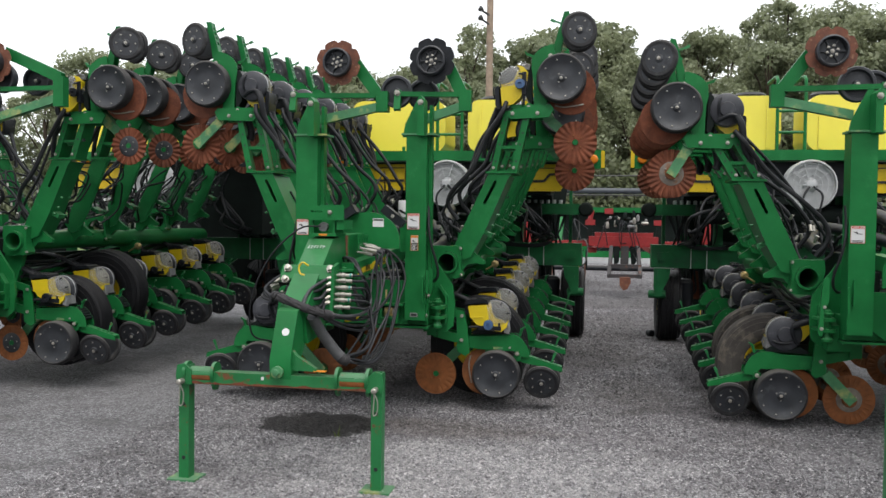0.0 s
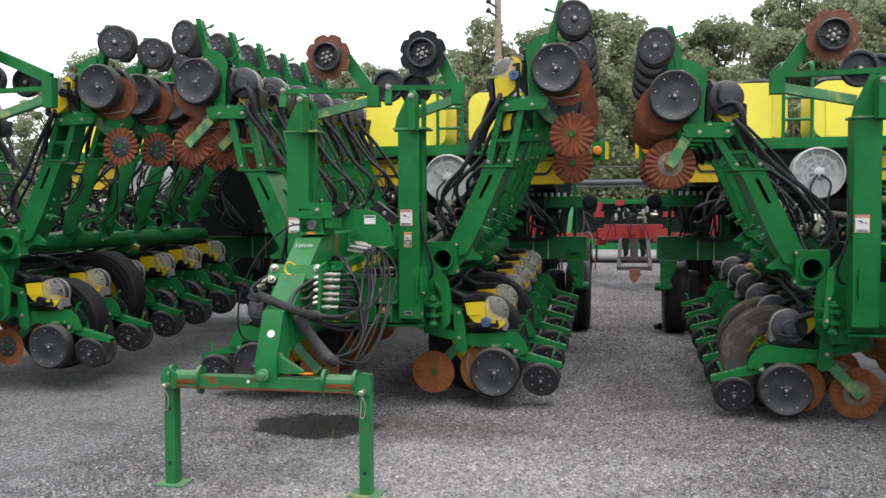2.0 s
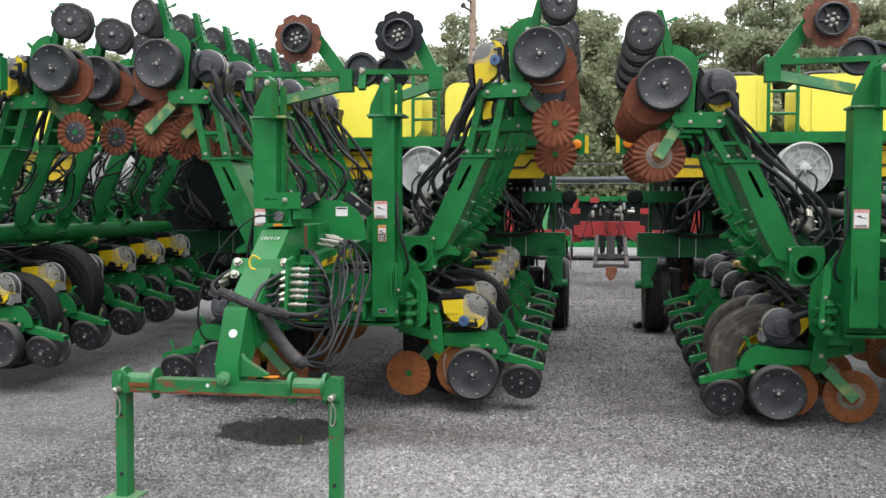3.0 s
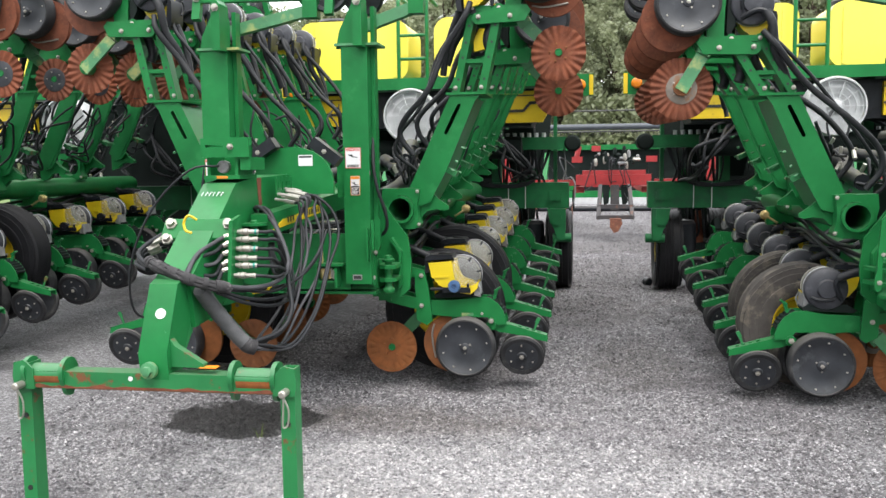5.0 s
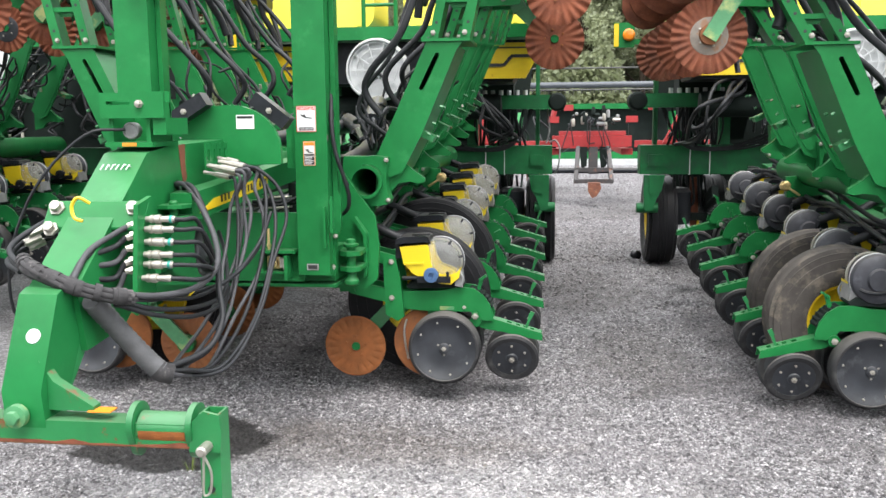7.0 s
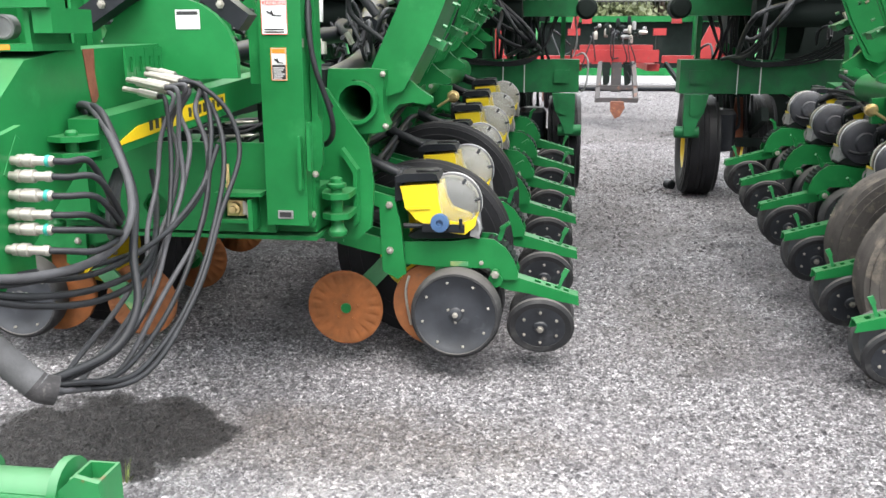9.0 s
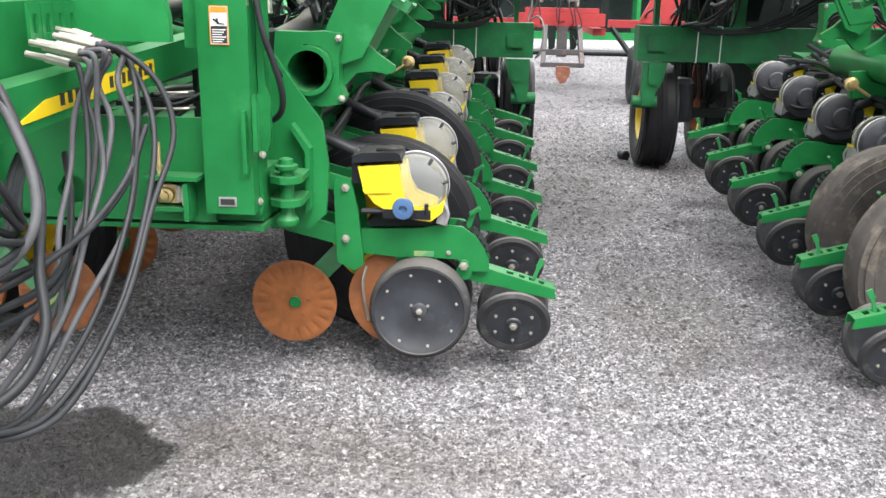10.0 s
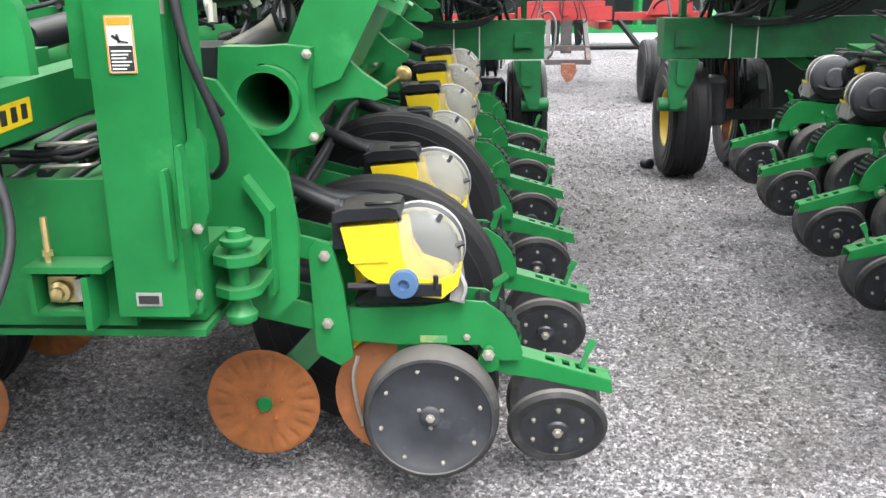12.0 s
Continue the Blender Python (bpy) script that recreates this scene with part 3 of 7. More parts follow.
    bm = lathe(B(), [(0.030, -0.070), (0.030, 0.070)], (0.160, 0, 0.165), seg=16)
    lathe(bm, [(0.018, -0.092), (0.018, -0.070)], (0.160, 0, 0.200), seg=12)
    part("pivot_boss", bm, GREEN, root, bev=0.003)
    bm = B()
    bolt(bm, (0.160, -0.09, 0.197), 0.014, 0.014)
    bolt(bm, (0.160, 0.075, 0.165), 0.014, 0.014, "y", 1)
    bolt(bm, (0.10, -0.062, 0.238), 0.008, 0.008)
    pieces("pivot_bolt", bm, STEEL, root, "plated pivot bolts")
    bm = beam(B(), (0.425, 0.005, 0.12), (0.445, 0.005, 0.180), 0.008, 0.014, (1, 0, 0))
    beam(bm, (0.441, 0.005, 0.172), (0.458, 0.005, 0.205), 0.008, 0.022, (1, 0, 0))
    part("spring_lever", bm, GREEN_WORN, root)
    # parallel linkage to the toolbar
    for v in (-0.098, 0.078):
        part("link_bracket", prism(B(), [(-0.315, 0.20), (-0.325, 0.50), (-0.300, 0.525), (-0.262, 0.515), (-0.235, 0.40), (-0.215, 0.19), (-0.250, 0.165)], v, v + 0.020),
             GREEN, root, bev=0.004)
        if not lift:
            part("parallel_arm", beam(B(), (-0.265, v * 0.82, 0.485), (-0.50, v * 0.82, 0.545), 0.018, 0.058), GREEN, root, bev=0.004)
            part("parallel_arm", beam(B(), (-0.265, v * 0.82, 0.290), (-0.50, v * 0.82, 0.345), 0.018, 0.070), GREEN, root, bev=0.004)
    bm = B()
    for w in (0.483, 0.290):
        bolt(bm, (-0.281, -0.098, w), 0.0125, 0.015)
        bolt(bm, (-0.281, 0.098, w), 0.0125, 0.015, "y", 1)
        lathe(bm, [(0.012, -0.1), (0.012, 0.1)], (-0.281, 0, w), seg=8)
    pieces("link_bolt", bm, STEEL, root, "plated linkage bolts")
    if not lift:
        part("mount_plate", box(B(), -0.56, -0.48, -0.10, 0.10, 0.32, 0.62), GREEN, root, bev=0.006)
    bm = sweep(B(), [(-0.47, -0.03, 0.42), (-0.42, -0.035, 0.435), (-0.36, -0.03, 0.425), (-0.28, -0.02, 0.40)], 0.030, 10)
    part("down_force_hose", bm, HOSE, root, "black down-pressure hose")
    # seed meter: yellow housing, clear cover, black lid, blue knob; black vacuum dome across
    shell = [(-0.232, 0.565), (-0.085, 0.578), (-0.078, 0.560), (-0.072, 0.50), (-0.060, 0.455), (-0.035, 0.415), (-0.02, 0.385), (-0.11, 0.395), (-0.170, 0.430), (-0.212, 0.480)]
    part("seed_meter", prism(B(), shell, -0.116, 0.02), YELLOW, root, "yellow plastic seed meter housing", bev=0.012, seg=2)
    part("meter_inside", prism(B(), [(-0.085, 0.570), (-0.055, 0.578), (-0.045, 0.52), (-0.020, 0.475), (0.045, 0.452), (0.068, 0.43), (0.03, 0.388), (-0.06, 0.39)], -0.095, -0.032), YELLOW, root, bev=0.006)
    part("meter_rib", prism(B(), [(-0.215, 0.482), (-0.205, 0.468), (-0.105, 0.474), (-0.105, 0.486)], -0.122, -0.11), YELLOW, root, bev=0.002)
    bm = lathe(B(), [(0.114, -0.004), (0.116, -0.045), (0.108, -0.066), (0.083, -0.078), (0.045, -0.082)], (-0.030, -0.030, 0.482), seg=36)
    part("meter_cover", bm, CLEAR, root, "clear plastic meter cover")
    bm = lathe(B(), [(0.121, -0.016), (0.121, -0.026), (0.114, -0.026), (0.114, -0.016)], (-0.030, -0.018, 0.482), seg=36)
    lathe(bm, [(0.085, 0.01), (0.085, -0.030), (0.04, -0.040)], (-0.03, 0.01, 0.482), seg=24)
    part("meter_ring", bm, PALE, root, "pale meter rim and seed disc")
    part("meter_sump", prism(B(), [(-0.075, 0.405), (-0.03, 0.375), (0.035, 0.368), (0.078, 0.405), (0.088, 0.455), (0.062, 0.430), (0.02, 0.418), (-0.04, 0.428)], -0.114, -0.03), YELLOW, root, bev=0.008)
    bm = B()
    for a in (115, 60, 15):
        rod(bm, (-0.030 + 0.106 * math.cos(radians(a)), -0.090, 0.482 + 0.106 * math.sin(radians(a))),
            (-0.030 + 0.128 * math.cos(radians(a)), -0.080, 0.482 + 0.128 * math.sin(radians(a))), 0.007, 6)
    pieces("cover_clip", bm, BLACK, root, "black cover clips")
    bm = prism(B(), [(-0.250, 0.580), (-0.072, 0.594), (-0.080, 0.616), (-0.10, 0.622), (-0.215, 0.617), (-0.248, 0.606)], -0.122, 0.05)
    box(bm, -0.258, -0.228, -0.09, 0.05, 0.50, 0.60)
    part("hopper_lid", bm, BLACK, root, "black hopper lid", bev=0.006)
    bm = sweep(B(), [(-0.165, -0.085, 0.624), (-0.14, -0.105, 0.629), (-0.10, -0.11, 0.632), (-0.075, -0.09, 0.630)], 0.006, 6)
    part("lid_catch", bm, BLACK, root)
    bm = lathe(B(), [(0.024, 0.05), (0.024, -0.022), (0.037, -0.022), (0.040, -0.034), (0.037, -0.050), (0.015, -0.052), (0.013, -0.040)], (-0.062, -0.118, 0.424), seg=18)
    part("drive_knob", bm, BLACK if hub == "black" else BLUE, root, "black drive knob" if hub == "black" else "blue plastic drive knob")
    bm = rod(B(), (-0.22, -0.10, 0.397), (-0.07, -0.10, 0.402), 0.011, 8)
    box(bm, -0.14, 0.035, -0.125, -0.05, 0.378, 0.412)
    rod(bm, (0.02, -0.125, 0.40), (0.02, -0.125, 0.438), 0.008, 6)
    part("drive_shaft", bm, BLACK, root, "black drive shaft", bev=0.004)
    part("meter_base", prism(B(), [(-0.19, 0.335), (0.095, 0.347), (0.10, 0.36), (0.06, 0.385), (-0.15, 0.385), (-0.21, 0.35)], -0.07, 0.06), DARK, root, bev=0.004)
    bm = prism(B(), [(0.055, 0.36), (0.095, 0.35), (0.085, 0.44), (0.065, 0.45)], -0.10, 0.04)
    sweep(bm, [(0.082, -0.10, 0.44), (0.098, -0.11, 0.40), (0.090, -0.11, 0.365)], 0.006, 6)
    part("seed_chute", bm, CHUTE, root, "grey seed chute", bev=0.004)
    bm = lathe(B(), [(0.120, -0.034), (0.126, -0.010), (0.126, 0.030), (0.120, 0.048), (0.104, 0.058), (0.060, 0.064), (0.052, 0.080), (0.02, 0.083)], (-0.032, 0.020, 0.478), seg=36)
    part("vacuum_dome", bm, DOME, root, "grey-black domed vacuum cover")
    bm = sweep(B(), [(-0.115, 0.075, 0.415), (-0.085, 0.098, 0.470), (-0.075, 0.102, 0.510), (-0.085, 0.105, 0.545)], 0.016, 8)
    sweep(bm, [(0.055, 0.075, 0.430), (0.025, 0.092, 0.418), (-0.02, 0.096, 0.414), (-0.07, 0.09, 0.418)], 0.010, 8)
    pieces("dome_latch", bm, BLACK, root, "curved black latch on the cover")
    part("dome_rim", lathe(B(), [(0.1245, 0.004), (0.1275, 0.006), (0.1275, 0.016), (0.1245, 0.018)], (-0.032, 0.018, 0.478), seg=36, closed=True), GREY, root, "pale rim of the vacuum cover")
    bm = sweep(B(), [(-0.085, 0.105, 0.545), (-0.16, 0.12, 0.58), (-0.30, 0.10, 0.60), (-0.42, 0.06, 0.66), (-0.55, 0.03, 0.70)], 0.026, 10)
    part("vacuum_hose", bm, HOSE, root, "thick black vacuum hose")
    bm = sweep(B(), [(-0.235, -0.055, 0.605), (-0.29, -0.055, 0.628), (-0.38, -0.04, 0.665), (-0.50, -0.02, 0.70), (-0.62, 0.0, 0.72)], 0.021, 10)
    part("seed_hose", bm, HOSE, root, "black seed delivery hose")
    bm = lathe(B(), [(0.030, 0.0), (0.030, -0.012)], (-0.238, -0.055, 0.602), "x", 10)
    part("hose_collar", bm, BLACK, root)
    bm = sweep(B(), [(-0.215, -0.02, 0.16), (-0.228, -0.03, 0.10), (-0.222, -0.03, 0.02), (-0.208, -0.02, -0.06)], 0.006, 6)
    part("scraper", bm, STEEL, root, "thin steel scraper")
    return root


BUILT = {}
LOW_LABEL = "green row unit with yellow seed meter, rusty coulter and black wheels"
UP_LABEL = "green row unit tipped on end, folded up for transport"


def place_unit(kind, m, cR, flutes, hub):
    """The first of a kind is built; the rest are copies."""
    key = (kind, cR, hub)
    if key in BUILT:
        return copy_thing(BUILT[key], m)
    u = row_unit(0.0 if kind == "low" else 0.11, cR, flutes, hub)
    tagged(u, LOW_LABEL if kind == "low" else UP_LABEL, "row unit", "lower row units" if kind == "low" else "folded row units")
    u.matrix_basis = m
    BUILT[key] = u
    return u


PITCH, FIRST_ROW, SLOPE = 0.615, 7.80, 0.076  # the planters stand nose-down on their hitches
AXIS = -0.80


def wheel(parent, name, c, R, width, rim_col, axis="y", face=-1, rubber=None):
    """A farm tyre with ribs, its rim and hub."""
    s, w = face, width / 2
    ribs = []
    for k, f in enumerate((-0.82, -0.74, -0.70, -0.30, -0.26, -0.04, 0.04, 0.26, 0.30, 0.70, 0.74, 0.82)):
        ribs.append((R - (0.020 if abs(f) > 0.8 else 0.0) - (0.012 if k in (2, 4, 6, 8, 10) else 0.0), f * w))
    prof = [(R * 0.50, -w * 0.80), (R * 0.60, -w * 0.97), (R * 0.72, -w), (R * 0.725, -w * 0.97), (R * 0.80, -w * 0.985), (R * 0.86, -w), (R * 0.865, -w * 0.97), (R * 0.95, -w * 0.95)] + ribs + \
           [(R * 0.95, w * 0.95), (R * 0.865, w * 0.97), (R * 0.86, w), (R * 0.80, w * 0.985), (R * 0.725, w * 0.97), (R * 0.72, w), (R * 0.60, w * 0.97), (R * 0.50, w * 0.80)]
    ty = part(name, lathe(B(), prof, c, axis, 48, closed=True), rubber or TYRE, parent, "dusty ribbed black farm tyre")
    part("rim", lathe(B(), [(R * 0.10, s * w * 0.20), (R * 0.30, s * w * 0.10), (R * 0.42, s * w * 0.20), (R * 0.47, s * w * 0.74), (R * 0.51, s * w * 0.80),
                            (R * 0.51, -s * w * 0.8), (R * 0.2, -s * w * 0.6)], c, axis, 36), rim_col, ty, "yellow painted steel rim")
    bm = B()
    for i in range(6):
        a = 2 * math.pi * i / 6
        d = (R * 0.2 * math.cos(a), R * 0.2 * math.sin(a))
        p = (c[0] + d[0], c[1] + s * w * 0.14, c[2] + d[1]) if axis == "y" else (c[0] + s * w * 0.14, c[1] + d[0], c[2] + d[1])
        bolt(bm, p, 0.010, 0.02, axis, s)
    part("wheel_nuts", bm, STEEL, ty)
    return ty


# the carrying wheels among the units: distance off the centre line, height, radius, width
TYRES = {"low": ((0.785, 0.480, 0.405, 0.17), (0.775, 0.592, 0.410, 0.17)), "high": ((0.78, 0.560, 0.405, 0.24), (0.79, 0.770, 0.412, 0.24)),
         "dusty": ((0.845, 0.420, 0.388, 0.22), (0.80, 0.430, 0.388, 0.22))}
CLAMP = ((-0.122, -0.10), (-0.06, -0.135), (0.0, -0.128), (0.062, -0.128), (0.112, -0.118), (0.122, -0.095), (0.106, -0.06), (0.102, -0.02), (0.102, 0.04), (0.110, 0.085), (0.112, 0.122), (0.05, 0.130),
         (-0.02, 0.126), (-0.118, 0.128), (-0.126, 0.05), (-0.115, 0.0))


def wing(root, s, dz, lean, drop, rows, unit_x=0.979, coulters=6, cR=0.168, flutes=20, sag=(), rubber=None, arms=9, out=0.015, hub="green"):
    """One folded wing. s: +1 the right, -1 the left; dz: how much lower its frame hangs; lean, drop: how far the upper linkage has sunk; out: how far its frame stands off the centre line."""
    ox, oy = root.location.x, root.location.y
    P = lambda x, y, z: (s * (x + out), y, z + dz + SLOPE * (y - FIRST_ROW))
    y_end = FIRST_ROW + PITCH * rows - 0.25
    # toolbar and the round pivot tube over it
    bm = B()
    beam(bm, P(0.40, 7.40, 0.80), P(0.40, y_end, 0.80), 0.16, 0.18)
    part("toolbar", bm, GREEN, root, bev=0.012)
    bm = B()
    c0 = P(0.57, 7.62, 1.19)
    tube = FIRST_ROW + PITCH * min(rows, arms) - 0.25 - 7.62
    lathe(bm, [(0.070, 0.0), (0.086, 0.0), (0.086, tube), (0.070, tube)], c0, "y", 32, closed=True)
    part("pivot_tube", bm, GREEN, root, "green round pivot tube, open at the end")
    bm = B()
    for y in (7.66, 7.66 + PITCH * 2, 7.66 + PITCH * 4):
        o = [(s * (0.57 + out) + p[0] * s, 1.19 + p[1]) for p in CLAMP]
        h = [(s * (0.57 + out) + 0.0865 * math.cos(a) * s, 1.19 + 0.0865 * math.sin(a)) for a in [math.atan2(p[1], p[0]) for p in CLAMP]]
        off = dz + SLOPE * (y - FIRST_ROW)
        plate(bm, [(a, b + off) for a, b in o], [(a, b + off) for a, b in h], y, y + 0.10)
    pieces("tube_clamp", bm, GREEN, root, bev=0.004)
    bm = B()
    for y in (7.66, 7.66 + PITCH * 2, 7.66 + PITCH * 4):
        for q in ((0.104, 0.108), (0.112, -0.098)):
            x, _, z = P(0.57 + q[0], y, 1.19 + q[1])
            bolt(bm, (x, y - 0.001, z), 0.010, 0.016)
    pieces("clamp_bolt", bm, STEEL, root, "plated clamp bolts")
    bm = B()
    for y in (7.72, 7.72 + PITCH * 2):
        pts = [(s * 0.44, 1.06), (s * 0.40, 0.74), (s * 0.52, 0.70), (s * 0.62, 1.06)]
        prism(bm, [(a, b + dz) for a, b in pts], y, y + 0.05)
    pieces("tube_stand", bm, GREEN, root, bev=0.005)
    deep = 0.22 if dz > 0 else 0.40
    # lift arms: a tapered box channel from the tube up to a flange, with a slot in its face
    for k in range(rows):
        y = 7.66 + PITCH * k + 0.06
        if k >= arms:
            continue
        off = dz + SLOPE * (y - FIRST_ROW)
        Q = lambda a, b: (s * (a + out), b + off)
        outer = [Q(0.595, 1.275), Q(0.67, 1.20), Q(0.745, 1.225), Q(0.850, 1.42), Q(1.030, 1.84), Q(1.065, 1.885), Q(0.880, 1.885), Q(0.700, 1.50)]
        hole = [Q(0.838, 1.655), Q(0.845, 1.645), Q(0.860, 1.648), Q(0.895, 1.715), Q(0.945, 1.818), Q(0.940, 1.832), Q(0.925, 1.830), Q(0.880, 1.745)]
        arm = part("lift_arm", plate(B(), outer, hole, y, y + 0.014), GREEN, root, bev=0.003)
        bm = prism(B(), [Q(0.68, 1.215), Q(0.745, 1.235), Q(0.848, 1.425), Q(1.040, 1.87), Q(1.025, 1.875), Q(0.833, 1.44), Q(0.73, 1.255), Q(0.68, 1.235)], y + 0.012, y + deep)
        prism(bm, [Q(0.605, 1.28), Q(0.620, 1.275), Q(0.715, 1.495), Q(0.895, 1.87), Q(0.880, 1.87), Q(0.70, 1.50)], y + 0.012, y + deep)
        prism(bm, [Q(0.62, 1.27), Q(0.73, 1.25), Q(0.838, 1.43), Q(1.03, 1.87), Q(0.89, 1.87), Q(0.71, 1.50)], y + deep - 0.015, y + deep)
        part("arm_channel", bm, GREEN, arm)
        bm = prism(B(), [Q(0.855, 1.887), Q(1.105, 1.887), Q(1.105, 1.902), Q(0.855, 1.902)], y - 0.012, y + deep - 0.03)
        part("flange", bm, GREEN, arm, bev=0.004)
        foot = [Q(0.60, 1.31), Q(0.66, 1.325), Q(0.70, 1.320), Q(0.74, 1.292), Q(0.795, 1.238), Q(0.857, 1.196), Q(0.857, 1.176), Q(0.83, 1.167), Q(0.78, 1.176), Q(0.72, 1.168), Q(0.675, 1.12), Q(0.60, 1.10)]
        part("arm_foot", prism(B(), foot, y + 0.035, y + 0.075), GREEN, arm, bev=0.006)
        bm = beam(B(), (Q(0.835, 1.43)[0], y + 0.10, Q(0.835, 1.43)[1]), (Q(0.905, 1.395)[0], y + 0.10, Q(0.905, 1.395)[1]), 0.10, 0.035)
        part("arm_bracket", bm, GREEN_WORN, arm, bev=0.005)
        bm = B()
        for a, b, v in ((0.86, 1.445, 0.03), (0.885, 1.50, 0.05), (0.89, 1.43, 0.15), (0.925, 1.585, 0.04), (0.925, 1.585, 0.15)):
            p = Q(a + 0.015, b - 0.02)
            rod(bm, (p[0], y + v, p[1]), (p[0] + s * 0.016, y + v, p[1] - 0.008), 0.009, 6)
        pieces("arm_bolt", bm, GREEN_WORN, arm, "bolt heads on the arm")
        bm = B()
        rk = random.Random(90 + k)
        for q in range(8 if dz > 0 else 3):
            px, pz = 0.55 + 0.22 * rk.random(), 1.30 + 0.25 * rk.random()
            pts = [(s * px, y + 0.24 + 0.1 * rk.random(), pz + off)]
            for w in range(4):
                pts.append((s * (px + 0.07 * w + 0.10 * (rk.random() - 0.5)), y + 0.22 + 0.40 * rk.random(), pz + off + 0.13 * w + 0.16 * (rk.random() - 0.5)))
            sweep(bm, pts, 0.007 + 0.004 * rk.random(), 6)
        pieces("row_hose", bm, HOSE, arm, "black hoses between the arms")
        bm = B()
        for q in range(3):
            p = Vector((s * (0.55 + 0.3 * rk.random()), y + 0.22 + 0.3 * rk.random(), 1.32 + 0.3 * rk.random() + off))
            rod(bm, p, p + Vector((0.04 * (rk.random() - 0.5), 0.03 * (rk.random() - 0.5), 0.035)), 0.011, 7)
        pieces("row_fitting", bm, STEEL, arm)
        # parallel links, rung and the beam that carries the folded unit
        sk = sag[k] if k < len(sag) else 0.0
        dk = drop + sk + (SLOPE - 0.025) * (y - FIRST_ROW)
        T = lambda a: (a + 0.125 + lean - out - sk * 0.1, 2.40 - dk)
        for a, wide, deep in ((0.915, 0.046, 0.010), (1.075, 0.050, 0.010)):
            b0, b1 = Q(a, 1.90), Q(*T(a))
            bm = beam(B(), (b0[0], y + 0.005, b0[1]), (b1[0], y + 0.005, b1[1]), wide, deep, (0, 1, 0))
            lathe(bm, [(0.0, -0.0055), (wide * 0.58, -0.0055), (wide * 0.58, 0.0055), (0.0, 0.0055)], (b1[0], y + 0.005, b1[1]), "y", 14)
            up = part("upper_link", bm, GREEN, arm, bev=0.002)
            bm = beam(B(), (b0[0] + s * 0.018, y + 0.085, b0[1]), (b1[0] + s * 0.018, y + 0.085, b1[1]), 0.010, 0.148, (0, 1, 0))
            part("link_web", bm, GREEN, up)
            bm = B()
            for f in (0.16, 0.42, 0.60, 0.80):
                lathe(bm, [(0.0085, -0.0005), (0.0, -0.0012)], (b0[0] + (b1[0] - b0[0]) * f, y - 0.0005, b0[1] + (b1[1] - b0[1]) * f), "y", 8)
            pieces("link_hole", bm, INK, up)
        f = 0.38
        m0, m1 = Q(0.915 + T(0)[0] * f, 1.90 + (T(0)[1] - 1.90) * f), Q(1.075 + T(0)[0] * f, 1.90 + (T(0)[1] - 1.90) * f)
        bm = beam(B(), (m0[0], y + 0.022, m0[1]), (m1[0], y + 0.022, m1[1]), 0.022, 0.024)
        prism(bm, [(m0[0] + s * 0.02, m0[1]), (m1[0] - s * 0.02, m1[1]), (m1[0] - s * 0.05, m1[1] - 0.035), (m0[0] + s * 0.05, m0[1] - 0.035)], y + 0.034, y + 0.046)
        part("link_rung", bm, GREEN, arm, bev=0.003)
        t0, t1 = T(0.90), T(1.20)
        a0, a1 = Q(t0[0], t0[1]), Q(t1[0], t1[1])
        bm = beam(B(), (a0[0], y + 0.012, a0[1]), (a1[0], y + 0.012, a1[1]), 0.022, 0.036)
        beam(bm, (a0[0], y + 0.150, a0[1]), (a1[0], y + 0.150, a1[1]), 0.022, 0.036)
        pieces("unit_beam", bm, GREEN, arm, bev=0.004)
        bm = B()
        for a in (0.915, 1.075):
            for q in (Q(a, 1.93), Q(*T(a))):
                bolt(bm, (q[0], y - 0.004, q[1]), 0.011, 0.012)
        pieces("link_bolt", bm, STEEL, arm, "plated linkage bolts")
        bm = B()
        h0 = Q(1.03, 2.44 - drop)
        rh = random.Random(k * 7 + (3 if s > 0 else 11))
        g = lambda a: a * (rh.random() - 0.5)
        turn_x = 0.54 if s < 0 else 0.60
        for x0, v0, r, low in ((0.0, -0.03, 0.019, 0.0), (-0.06, 0.10, 0.012, 0.10))[: 1 + (k + 1) % 2]:
            sweep(bm, [(h0[0] + s * (lean - out + x0), y + v0, h0[1]), (s * (1.00 + lean * 0.7 + x0 + g(0.03)), y + v0 - 0.03, h0[1] - 0.10), (s * (0.86 + lean * 0.5 + x0 + g(0.05)), y + v0 + g(0.06), h0[1] - 0.30 + g(0.05)),
                       (s * (turn_x + 0.16 + x0 + g(0.06)), y + v0 + g(0.08), h0[1] - 0.50 - low + g(0.05)), (s * (turn_x + x0 + g(0.04)), y + v0 + 0.03 + g(0.08), h0[1] - 0.68 - low + g(0.04)),
                       (s * (turn_x - 0.03 + x0), y + v0 + 0.05, h0[1] - 0.80 - low), (s * (turn_x + 0.05), y + v0 + 0.06, h0[1] - 0.92 - low)], r, 8)
        pieces("lift_hose", bm, HOSE, arm, "black hoses down the arm")
        # the folded unit itself
        X0, Z0 = 1.56 + lean - sk * 0.1, 2.63 - dk + off
        place_unit("up", pose(ox + s * X0, oy + y + 0.08, Z0, 0, -90, 0 if s > 0 else 180), cR if k < coulters else 0.0, flutes, hub)
    for k in range(arms, min(rows, arms + 1)):
        y = 7.66 + PITCH * k + 0.06
        place_unit("up", pose(ox + s * (1.56 + lean), oy + y + 0.08, 2.63 - drop + dz + 0.025 * (y - FIRST_ROW), 0, -90, 0 if s > 0 else 180), cR if k < coulters else 0.0, flutes, hub)
    # lower units
    for k in range(rows):
        y = FIRST_ROW + PITCH * k
